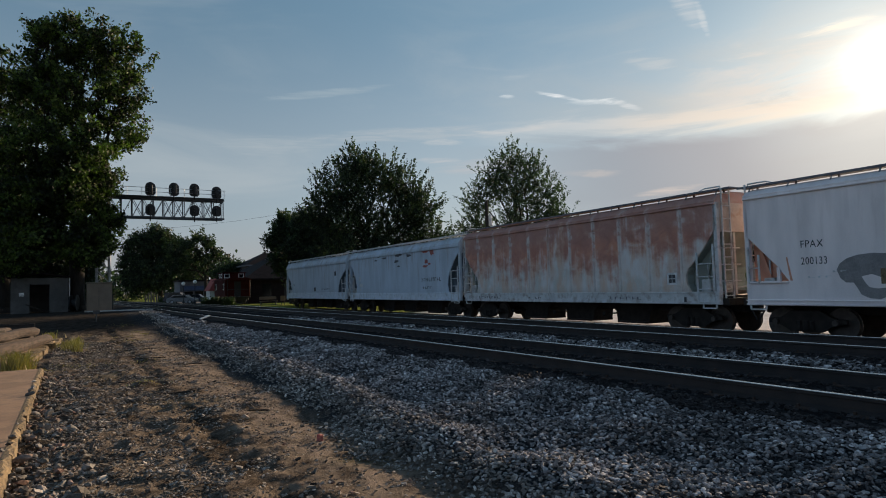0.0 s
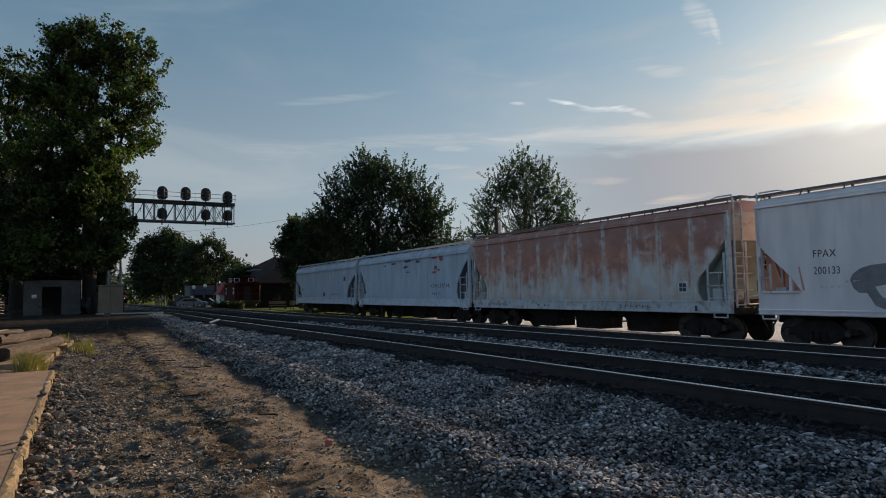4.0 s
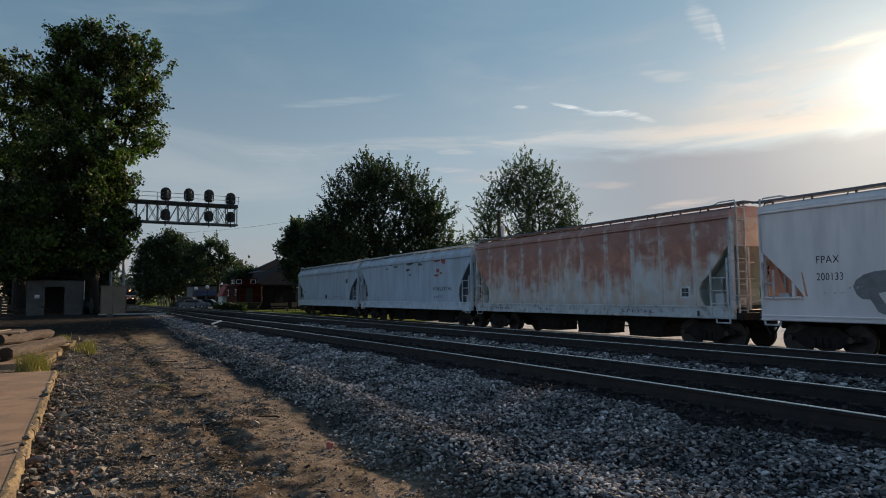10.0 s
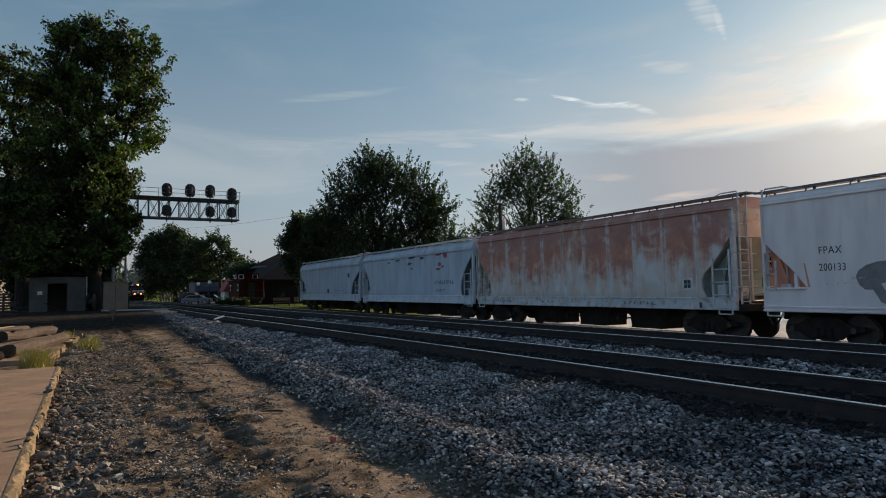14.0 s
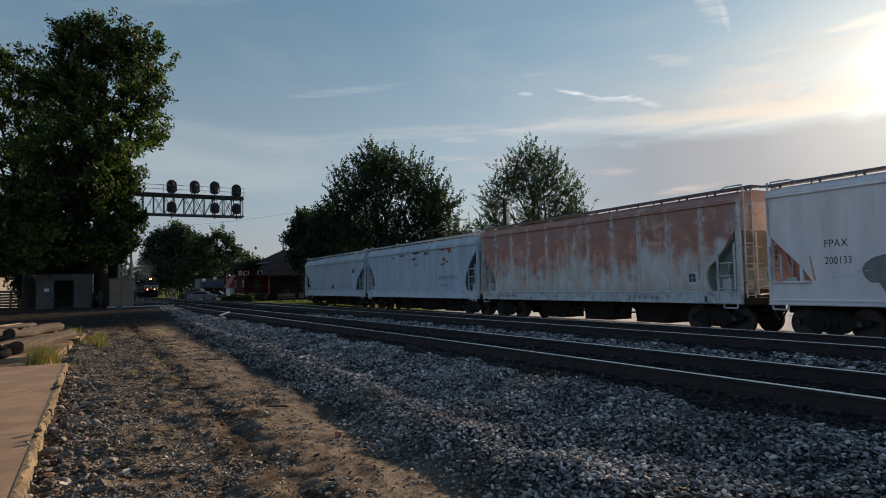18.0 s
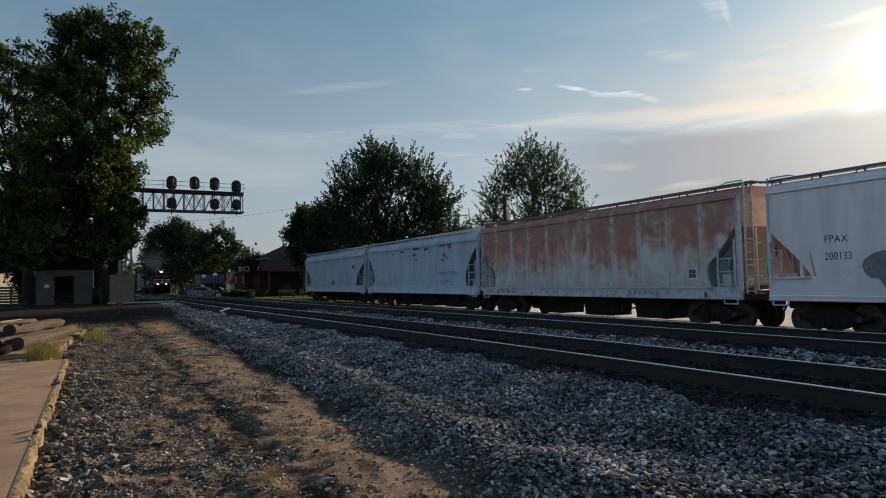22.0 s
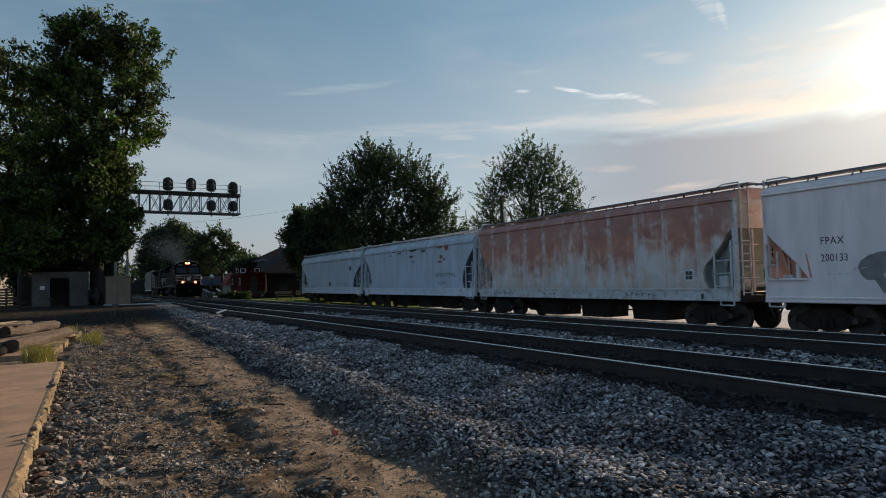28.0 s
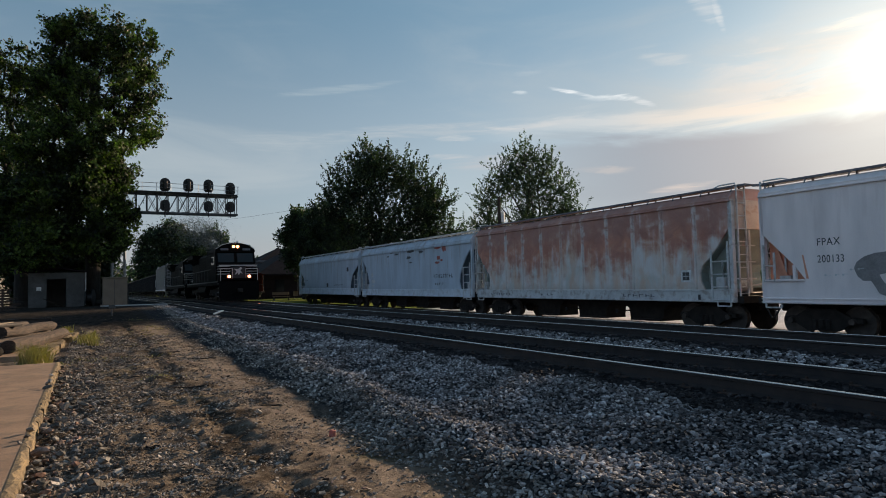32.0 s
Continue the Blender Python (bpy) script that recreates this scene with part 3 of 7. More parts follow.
M_REDMARK = surface("faded_red_paint", (0.40, 0.10, 0.08), (0.32, 0.12, 0.10), 6, 60, 0.8, 0, 0)
M_LABEL = surface("white_label", (0.75, 0.75, 0.74), None, 6, 60, 0.7, 0, 0)
M_LOCO = surface("locomotive_black", (0.004, 0.004, 0.0043), (0.006, 0.0056, 0.0055), 2, 40, 0.7, 0, 0.05, (0.010, 0.009, 0.008), 0.4, spec=0.04)
M_WHITE = surface("white_stripe_paint", (0.55, 0.55, 0.53), (0.45, 0.45, 0.44), 4, 40, 0.5, 0, 0)
M_GLASS = glassy("dark_window_glass", (0.012, 0.014, 0.017), 0.15)
M_HEAD = glow("headlight_glow", (1.0, 0.26, 0.07), 13.0)
M_DITCH = glow("ditch_light_glow", (1.0, 0.20, 0.09), 11.0)
# red lowered in tone, putting the caboose's shade into its colour
M_RED = surface("shaded_caboose_red", (0.062, 0.010, 0.008), (0.042, 0.008, 0.007), 2, 40, 0.85, 0, 0.05, (0.07, 0.02, 0.016), 0.4, spec=0.1)
M_COAL = surface("dark_coal_car", (0.014, 0.013, 0.013), (0.022, 0.018, 0.016), 1.2, 40, 0.8, 0, 0.1)
M_GREYCAR = painted_car("light_grey_hopper_paint", (0.13, 0.125, 0.12), (0.12, 0.08, 0.06), 0.4)
# roof, brick and wall tones lowered to stand for shadow on the houses
M_ROOF = surface("shaded_shingle_roof", (0.016, 0.013, 0.015), (0.024, 0.019, 0.021), 1.5, 20, 0.9, 0, 0.4, spec=0.08)
M_BRICK = surface("shaded_brick", (0.030, 0.021, 0.021), (0.022, 0.016, 0.016), 2, 18, 0.9, 0, 0.3, spec=0.08)
M_WALL = surface("painted_wall", (0.13, 0.13, 0.155), (0.10, 0.10, 0.125), 1.5, 30, 0.8, 0, 0.1)
M_OLDWALL = surface("weathered_clapboard", (0.36, 0.35, 0.335), (0.28, 0.27, 0.26), 2, 30, 0.85, 0, 0.1, (0.16, 0.15, 0.14), 0.4)
M_TRIM = surface("white_trim", (0.75, 0.74, 0.72), (0.65, 0.64, 0.62), 3, 40, 0.6, 0, 0)
M_HEDGE = leaf_material("hedge_leaves", (0.018, 0.030, 0.010), (0.045, 0.065, 0.020), 0.2)
M_AWNING = surface("blue_awning", (0.05, 0.065, 0.12), (0.04, 0.05, 0.09), 2, 40, 0.8, 0, 0.1)
M_CARPAINT = surface("car_paint_dark", (0.04, 0.045, 0.06), None, 3, 60, 0.25, 0.3, 0)
M_CARWHITE = surface("car_paint_white", (0.20, 0.20, 0.21), None, 3, 60, 0.3, 0, 0)
M_ASPHALT = surface("old_asphalt", (0.060, 0.058, 0.056), (0.085, 0.08, 0.076), 0.8, 40, 0.9, 0, 0.3)
M_GLOBE = surface("opal_globe", (0.85, 0.85, 0.83), None, 3, 40, 0.3, 0, 0)
M_SMOKE = surface("exhaust_haze", (0.13, 0.155, 0.16), (0.10, 0.12, 0.13), 1.0, 10, 1.0, 0, 0, spec=0.0)
M_TYRE = surface("old_tyre_rubber", (0.009, 0.009, 0.009), (0.016, 0.015, 0.014), 6, 60, 0.95, 0, 0.3, spec=0.08)
M_PAD = surface("pale_concrete_pad", (0.46, 0.45, 0.43), (0.34, 0.33, 0.31), 1.6, 45, 0.9, 0, 0.3, (0.15, 0.14, 0.13), 0.6)
M_TARP = surface("red_tarp", (0.36, 0.07, 0.06), (0.28, 0.06, 0.05), 2, 30, 0.8, 0, 0.2)

# ---- mesh building ----
class Shape:
    """Gathers primitives into one mesh."""

    def __init__(self):
        self.v, self.f = [], []

    def add(self, vs, fs):
        o = len(self.v)
        self.v += [tuple(p) for p in vs]
        self.f += [tuple(i + o for i in f) for f in fs]
        return self

    def box(self, a, b, m=None):
        (x0, y0, z0), (x1, y1, z1) = a, b
        vs = [(x0, y0, z0), (x1, y0, z0), (x1, y1, z0), (x0, y1, z0), (x0, y0, z1), (x1, y0, z1), (x1, y1, z1), (x0, y1, z1)]
        if m:
            vs = [m @ Vector(p) for p in vs]
        return self.add(vs, [(0, 3, 2, 1), (4, 5, 6, 7), (0, 1, 5, 4), (1, 2, 6, 5), (2, 3, 7, 6), (3, 0, 4, 7)])

    def soft(self, a, b, c=0.02):
        """A box with chamfered edges."""
        (x0, y0, z0), (x1, y1, z1) = a, b
        bm = bmesh.new()
        bmesh.ops.create_cube(bm, size=1, matrix=Matrix.Translation(((x0 + x1) / 2, (y0 + y1) / 2, (z0 + z1) / 2)) @ Matrix.Diagonal((x1 - x0, y1 - y0, z1 - z0, 1)))
        bmesh.ops.bevel(bm, geom=list(bm.edges), offset=c, segments=1, affect="EDGES")
        bm.verts.index_update()
        self.add([v.co[:] for v in bm.verts], [[v.index for v in f.verts] for f in bm.faces])
        bm.free()
        return self

    def rod(self, p, q, r, r2=None, n=8, caps=True):
        p, q = Vector(p), Vector(q)
        d = (q - p).normalized()
        s = d.orthogonal().normalized()
        t = d.cross(s)
        r2 = r if r2 is None else r2
        vs = []
        for c, rr in ((p, r), (q, r2)):
            for i in range(n):
                a = 2 * math.pi * i / n
                vs.append(c + (s * math.cos(a) + t * math.sin(a)) * rr)
        fs = [(i, (i + 1) % n, n + (i + 1) % n, n + i) for i in range(n)]
        if caps:
            fs += [tuple(range(n))[::-1], tuple(range(n, 2 * n))]
        return self.add(vs, fs)

    def bar(self, p, q, w, h=None):
        """A square bar between two places."""
        return self.rod(p, q, (w if h is None else (w + h) / 2) * 0.707, n=4)

    def slab(self, outline, axis, lo, hi):
        """An outline in the other two axes, pulled out along one axis."""
        n = len(outline)

        def at(p, s):
            return (s, p[0], p[1]) if axis == "x" else ((p[0], s, p[1]) if axis == "y" else (p[0], p[1], s))
        vs = [at(p, lo) for p in outline] + [at(p, hi) for p in outline]
        fs = [tuple(range(n))[::-1], tuple(range(n, 2 * n))] + [(i, (i + 1) % n, n + (i + 1) % n, n + i) for i in range(n)]
        return self.add(vs, fs)

    def ball(self, c, r, seg=10, rings=6, squash=1.0):
        vs, fs = [(c[0], c[1], c[2] + r * squash)], []
        for j in range(1, rings):
            for i in range(seg):
                a, b = 2 * math.pi * i / seg, math.pi * j / rings
                vs.append((c[0] + r * math.sin(b) * math.cos(a), c[1] + r * math.sin(b) * math.sin(a), c[2] + r * squash * math.cos(b)))
        vs.append((c[0], c[1], c[2] - r * squash))
        for i in range(seg):
            fs.append((0, 1 + i, 1 + (i + 1) % seg))
            for j in range(rings - 2):
                p, q = 1 + j * seg + i, 1 + j * seg + (i + 1) % seg
                fs.append((p, p + seg, q + seg, q))
            p, q = 1 + (rings - 2) * seg + i, 1 + (rings - 2) * seg + (i + 1) % seg
            fs.append((p, len(vs) - 1, q))
        return self.add(vs, fs)

    def mesh(self, name, material, smooth=False):
        me = bpy.data.meshes.new(name)
        me.from_pydata(self.v, [], self.f)
        bm = bmesh.new()
        bm.from_mesh(me)
        bmesh.ops.recalc_face_normals(bm, faces=bm.faces)
        bm.to_mesh(me)
        bm.free()
        if smooth:
            me.polygons.foreach_set("use_smooth", [True] * len(me.polygons))
        me.materials.append(material)
        return me


def part(name, shape, material, parent, label="", smooth=False, at=None):
    me = shape if isinstance(shape, bpy.types.Mesh) else shape.mesh(name, material, smooth)
    ob = new(name, me)
    ob.parent = parent
    if at is not None:
        ob.matrix_basis = at
    return tagged(ob, label)


def thing(name, label, category, group="", kind="", at=None):
    ob = new(name)
    ob.empty_display_size = 0.2
    if at is not None:
        ob.matrix_basis = at
    return tagged(ob, label, category, group, kind)


def solid(name, shape, material, label, category, group="", kind="", at=None, smooth=False):
    """A thing that is one mesh."""
    ob = new(name, shape.mesh(name, material, smooth))
    if at is not None:
        ob.matrix_basis = at
    return tagged(ob, label, category, group, kind)


def bulk(name, verts, faces, material, label, category, kind="stuff", parent=None, smooth=False):
    """Many small pieces as one mesh, from arrays."""
    me = bpy.data.meshes.new(name)
    verts, faces = np.asarray(verts, np.float32), np.asarray(faces, np.int32)
    me.vertices.add(len(verts))
    me.vertices.foreach_set("co", verts.ravel())
    n, s = faces.shape
    me.loops.add(n * s)
    me.loops.foreach_set("vertex_index", faces.ravel())
    me.polygons.add(n)
    me.polygons.foreach_set("loop_start", np.arange(n, dtype=np.int32) * s)
    me.polygons.foreach_set("use_smooth", np.full(n, smooth))
    me.update(calc_edges=True)
    me.validate()
    me.materials.append(material)
    ob = new(name, me)
    if parent:
        ob.parent = parent
        return tagged(ob, label)
    return tagged(ob, label, category, "", kind)


# ---- the plan: the line's course, bent and graded to fit the view, and the lie of the land ----
TRACK_1, TRACK_2 = 6.88, 11.16           # centre lines
RAIL_TOP, GAUGE = 0.55, 1.505
SHIFT = [(-60, 0), (8, 0), (20, -0.25), (28, -0.55), (36, -0.78), (50, -0.72), (70, -0.40), (85, -0.20), (111, 0.2), (142, 0.55), (171, 0.8), (202, 1.15), (230, 1.45), (420, 3.2)]
HOP_X, HOP_SLANT, HOP_RAIL = 17.86, 0.0176, -0.25   # near face of the parked cars


def course(y):
    """Sideways shift of the main tracks along the line, fitted to the camera's view."""
    ys = np.array([p[0] for p in SHIFT], float)
    xs = np.array([p[1] for p in SHIFT], float)
    y = np.asarray(y, float)
    out = np.zeros_like(y)
    for d in (-6, -3, 0, 3, 6):
        out = out + np.interp(y + d, ys, xs) / 5
    return out


def grade(y):
    # gentle fall fitted to the train's height in the view
    return -0.0055 * (np.clip(y, 45, 320) - 45)


def smooth_step(v, a, b):
    s = np.clip((v - a) / (b - a), 0, 1)
    return s * s * (3 - 2 * s)


LUMPS = np.random.default_rng(77).normal(0, 1, (4, 128, 128))


def lumps(x, y, step, layer):
    """Smooth random relief with bumps about one step wide."""
    u, v = np.asarray(x, float) / step + 500, np.asarray(y, float) / step + 500
    i, j = np.floor(u).astype(int), np.floor(v).astype(int)
    a, b = u - i, v - j
    a, b = a * a * (3 - 2 * a), b * b * (3 - 2 * b)
    t = LUMPS[layer]
    g = lambda p, q: t[p % 128, q % 128]
    return (g(i, j) * (1 - a) + g(i + 1, j) * a) * (1 - b) + (g(i, j + 1) * (1 - a) + g(i + 1, j + 1) * a) * b


def relief(x, y):
    """Trodden, rutted and lumpy dirt of the yard."""
    m = smooth_step(x, -1.2, -0.9) * smooth_step(-x, -3.2, -2.6) * smooth_step(y, 0.2, 1.5) * smooth_step(-y, -40, -30)
    flat = 1 - 0.65 * smooth_step(x, 1.75, 2.05) * smooth_step(-x, -2.9, -2.5)
    soft = 0.022 * lumps(x, y, 0.9, 0) + 0.022 * lumps(x, y, 0.30, 1) + 0.018 * np.maximum(lumps(x, y, 0.12, 2), -0.5) + 0.006 * lumps(x, y, 0.06, 3)
    rut = (0.55 + 0.5 * np.clip(lumps(x * 0.2, y, 1.1, 2), -1, 1)) * -0.040 * np.exp(-((x - 1.45 - 0.06 * np.sin(y * 0.35)) / 0.14) ** 2) + 0.018 * np.exp(-((x - 1.72 - 0.06 * np.sin(y * 0.35)) / 0.12) ** 2)
    return m * (soft * flat + rut)


def toe(y):
    """How far the foot of the ballast draws in towards the near track."""
    return np.interp(y, [0, 6, 10, 12.6, 15.7, 20.6, 35, 45], [-0.15, -0.05, 0.45, 0.58, 0.70, 0.93, 1.75, 2.0])


def lie(x, y):
    """Height of the ground."""
    x, y = np.asarray(x, float), np.asarray(y, float)
    xs = x - course(y)
    left = 0.50 * smooth_step(y, 24, 44)
    off = toe(y)
    xt = np.where(xs < 5.35, 5.35 - (5.35 - xs) * 2.63 / (2.63 - off), xs)
    z = np.interp(xt, [2.72, 3.05, 3.3, 3.65, 5.35, 5.7, 8.1, 8.6, 9.3, 10.0, 12.4, 12.9, 14.6, 22.5, 24.5], [0, 0.13, 0.19, 0.13, 0.35, 0.385, 0.385, 0.30, 0.27, 0.385, 0.385, 0.30, -0.30, -0.44, -0.34])
    far_side = smooth_step(xs, 12.6, 13.6) * smooth_step(y, 58, 66)
    z = np.where(xs < 5.7, np.maximum(z, left * smooth_step(5.9 - xs, 0, 0.4) + z * (1 - smooth_step(5.9 - xs, 0, 0.4)) * (xs > 5.4)), z)
    z = z * (1 - far_side) + 0.12 * far_side
    heap = smooth_step(xs, 2.9, 3.6) * smooth_step(-xs, -5.5, -4.9) * smooth_step(-y, -40, -25)
    return z + grade(y) + relief(x, y) + heap * (0.045 * lumps(x, y, 0.8, 1) + 0.022 * lumps(x, y, 0.3, 2))

# ---- ground ----
def build_ground():
    xs = np.unique(np.r_[np.linspace(-1500, -120, 12), np.linspace(-120, -14, 14), np.linspace(-14, -1, 20), np.linspace(-1, 3.3, 96), np.linspace(3.3, 16, 58), np.linspace(16, 30, 29), np.linspace(30, 140, 16), np.linspace(140, 1500, 12)])
    ys = np.unique(np.r_[np.linspace(-800, -40, 10), np.linspace(-40, 0, 21), np.linspace(0, 14, 281), np.linspace(14, 30, 120), np.linspace(30, 70, 81), np.linspace(70, 260, 96), np.linspace(260, 3000, 24)])
    gx, gy = np.meshgrid(xs, ys)
    z = lie(gx, gy)
    n, m = z.shape
    idx = np.arange(n * m).reshape(n, m)
    faces = np.stack([idx[:-1, :-1], idx[:-1, 1:], idx[1:, 1:], idx[1:, :-1]], -1).reshape(-1, 4)
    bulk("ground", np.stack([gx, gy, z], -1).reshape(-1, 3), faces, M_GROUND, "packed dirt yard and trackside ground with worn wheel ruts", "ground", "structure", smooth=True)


build_ground()

# ---- broken stone ----
def rock_forms(rng, count=16, fine=False):
    base = np.array([(x, y, z) for x in (-1, 1) for y in (-1, 1) for z in (-1, 1)], float)
    faces = np.array([(0, 1, 3, 2), (4, 6, 7, 5), (0, 4, 5, 1), (2, 3, 7, 6), (0, 2, 6, 4), (1, 5, 7, 3)])
    if fine:
        # a faceted pebble: two staggered rings between two caps
        ring = lambda r, z, o: [(r * math.cos(math.pi * (2 * i + o) / 4), r * math.sin(math.pi * (2 * i + o) / 4), z) for i in range(4)]
        base = np.array(ring(0.62, -0.85, 0) + ring(1.0, 0.0, 1) + ring(0.62, 0.85, 0))
        faces = [(3, 2, 1, 0), (8, 9, 10, 11)]
        for i in range(4):
            j = (i + 1) % 4
            faces += [(i, j, 4 + i, 4 + i), (8 + j, 8 + i, 4 + i, 4 + i), (i, 4 + i, 8 + i, 4 + (i - 1) % 4)]
    forms = []
    for _ in range(count):
        f = base * rng.uniform(0.55 if fine else 0.45, 1.0, base.shape) * np.array([rng.uniform(1.05, 1.7), rng.uniform(0.65, 1.05), rng.uniform(0.26, 0.56)])
        forms.append(f)
    return forms, faces


def stones(name, xy, size, z_off, material, label, seed, kind="stuff", fine=False, base=None):
    rng = np.random.default_rng(seed)
    forms, faces = rock_forms(rng, fine=fine)
    n = len(xy)
    pick = rng.integers(0, len(forms), n)
    v = np.array(forms)[pick] * (size[:, None, None] * 0.5)
    # most lie near flat, turned any way
    tilt, turn = rng.normal(0, 0.36, (n, 2)), rng.uniform(0, 2 * np.pi, n)
    q = np.stack([np.cos(turn / 2), tilt[:, 0] * 0.5, tilt[:, 1] * 0.5, np.sin(turn / 2)], -1)
    q /= np.linalg.norm(q, axis=1)[:, None]
    w, a, b, c = q.T
    rot = np.stack([1 - 2 * (b * b + c * c), 2 * (a * b - c * w), 2 * (a * c + b * w), 2 * (a * b + c * w), 1 - 2 * (a * a + c * c), 2 * (b * c - a * w), 2 * (a * c - b * w), 2 * (b * c + a * w), 1 - 2 * (a * a + b * b)], -1).reshape(n, 3, 3)
    v = np.einsum("nij,nkj->nki", rot, v)
    z = (lie(xy[:, 0], xy[:, 1]) if base is None else base) + z_off * size + rng.uniform(-0.35, 0.35, n) * size
    v += np.stack([xy[:, 0], xy[:, 1], z], -1)[:, None]
    step = len(forms[0])
    if not fine:
        f = (faces[None] + (np.arange(n) * step)[:, None, None]).reshape(-1, 4)
        return bulk(name, v.reshape(-1, 3), f, material, label, "stones", kind)
    tri = []
    for q in faces:
        tri += [q[:3]] + ([(q[0], q[2], q[3])] if q[3] != q[2] else [])
    f = (np.array(tri)[None] + (np.arange(n) * step)[:, None, None]).reshape(-1, 3)
    return bulk(name, v.reshape(-1, 3), f, material, label, "stones", kind)


def build_stones():
    rng = np.random.default_rng(11)
    pts, size = [], []

    def scatter(x0, x1, y0, y1, per, s0, s1, lean=None):
        n = int((x1 - x0) * (y1 - y0) * per)
        p = np.stack([rng.uniform(x0, x1, n), rng.uniform(y0, y1, n)], -1)
        if lean is not None:
            p = p[rng.uniform(0, 1, n) < lean(p[:, 0], p[:, 1])]
        s = s0 + (s1 - s0) * rng.beta(1.6, 3.0, len(p))
        p[:, 0] += course(p[:, 1])
        pts.append(p), size.append(s)

    edge = lambda x, y: np.clip((x - 2.45 - toe(y) - 0.10 * np.sin(y * 1.7) - 0.07 * np.sin(y * 4.1)) / 0.42, 0, 1) ** 1.3
    scatter(2.2, 5.7, -12, 1.5, 240, 0.05, 0.10, edge)
    scatter(5.5, 13.0, -12, 1.0, 60, 0.05, 0.10)
    scatter(2.2, 5.7, 1.5, 9, 1380, 0.030, 0.078, edge)
    scatter(2.2, 5.7, 9, 18, 800, 0.04, 0.085, edge)
    scatter(2.2, 5.7, 18, 34, 620, 0.035, 0.075, edge)
    scatter(2.6, 5.6, 34, 50, 260, 0.045, 0.085, edge)
    scatter(5.5, 13.0, 1.0, 14, 170, 0.04, 0.09)
    scatter(5.5, 13.0, 14, 30, 60, 0.06, 0.12)
    scatter(13.0, 15.5, 3, 30, 25, 0.05, 0.12)
    scatter(8.2, 9.9, 2, 26, 260, 0.035, 0.075)
    p, s = np.concatenate(pts), np.concatenate(size)
    # keep the ballast off the rail heads and low between the ties
    xs = p[:, 0] - course(p[:, 1])
    wob = 0.12 * np.sin(p[:, 1] * 1.9) + 0.08 * np.sin(p[:, 1] * 4.7)
    on_bed = (np.abs(xs - TRACK_1 + wob) < 1.42) | (np.abs(xs - TRACK_2 + wob) < 1.35)
    s = np.where(on_bed, np.minimum(s, 0.06), s)
    dusty = ~on_bed & (xs + rng.normal(0, 0.13, len(xs)) < 3.10 + toe(p[:, 1]))
    near = ~on_bed & ~dusty & (p[:, 1] < 12) & (xs < 6)
    rest = ~on_bed & ~dusty & ~near
    stones("ballast", p[near], s[near], 0.20, M_STONE, "grey broken-stone ballast heaped along the tracks", 21, fine=True)
    stones("ballast", p[rest], s[rest], 0.20, M_STONE, "grey broken-stone ballast heaped along the tracks", 26)
    stones("ballast", p[dusty], s[dusty] * 1.05, 0.22, M_LIT_DUSTY, "brown dust-covered stones at the foot of the ballast, tones raised as if sunlit", 27, fine=True)
    stones("oiled_ballast", p[on_bed], s[on_bed], -0.1, M_OILED_SHADE, "oil-stained ballast between the ties, blackened for shade", 23)
    pts.clear(), size.clear()
    heap = lambda x, y: np.clip(1.0 - (x + 0.45) / 1.0, 0.10, 1)
    scatter(-0.42, 2.6, 3.0, 9, 340, 0.018, 0.07, heap)
    scatter(-0.42, 2.6, 9, 18, 150, 0.025, 0.10, heap)
    scatter(-0.42, 2.8, 18, 27, 22, 0.03, 0.10, heap)
    scatter(-0.42, 0.30, 3.6, 15, 170, 0.04, 0.10, heap)
    scatter(-0.42, 0.35, 3.6, 15, 95, 0.08, 0.21, lambda x, y: np.clip(0.95 - (x + 0.42) / 0.8, 0.02, 1))
    p, s = np.concatenate(pts), np.concatenate(size)
    n = 135000
    q = np.stack([rng.uniform(-0.42, 3.0, n), 3.2 + 22 * rng.uniform(0, 1, n) ** 1.7], -1)
    keep = rng.uniform(0, 1, n) < np.clip(0.30 + 0.45 * lumps(q[:, 0], q[:, 1], 0.55, 0) + 0.25 * lumps(q[:, 0], q[:, 1], 0.2, 3) + 0.35 * np.clip(0.8 - q[:, 0], -0.9, 1), 0.04, 1)
    q = q[keep]
    stones("gravel", q, 0.008 + 0.028 * rng.beta(1.3, 3.2, len(q)) + 0.0008 * q[:, 1], 0.15, M_PEBBLE, "small brown gravel and grit over the packed dirt", 24)
    n = 2800
    q = np.stack([rng.uniform(-0.3, 2.0, n), 3.5 + 24 * rng.uniform(0, 1, n) ** 1.4], -1)
    stones("clods", q, 0.018 + 0.075 * rng.beta(1.2, 4.5, n), 0.10, M_PEBBLE, "dark lumps of earth and stone on the yard", 25)
    stones("rubble", p, s * 0.9, 0.20, M_RUBBLE, "loose stones and gravel strewn over the dirt yard", 22, fine=True)
    # broken lumps left on the slab's edge
    q = np.array([(-0.50, 11.55), (-0.52, 11.8), (-0.50, 12.3), (-0.53, 7.6), (-0.51, 7.8), (-0.50, 8.1), (-0.50, 10.0), (-0.52, 13.2), (-0.51, 9.1)])
    stones("broken_lumps", q, np.array([0.15, 0.10, 0.11, 0.14, 0.08, 0.11, 0.05, 0.07, 0.04]), 0.2, M_LIT_DUSTY, "dark broken lumps of concrete and earth on the slab edge", 28, fine=True, base=0.155)


build_stones()

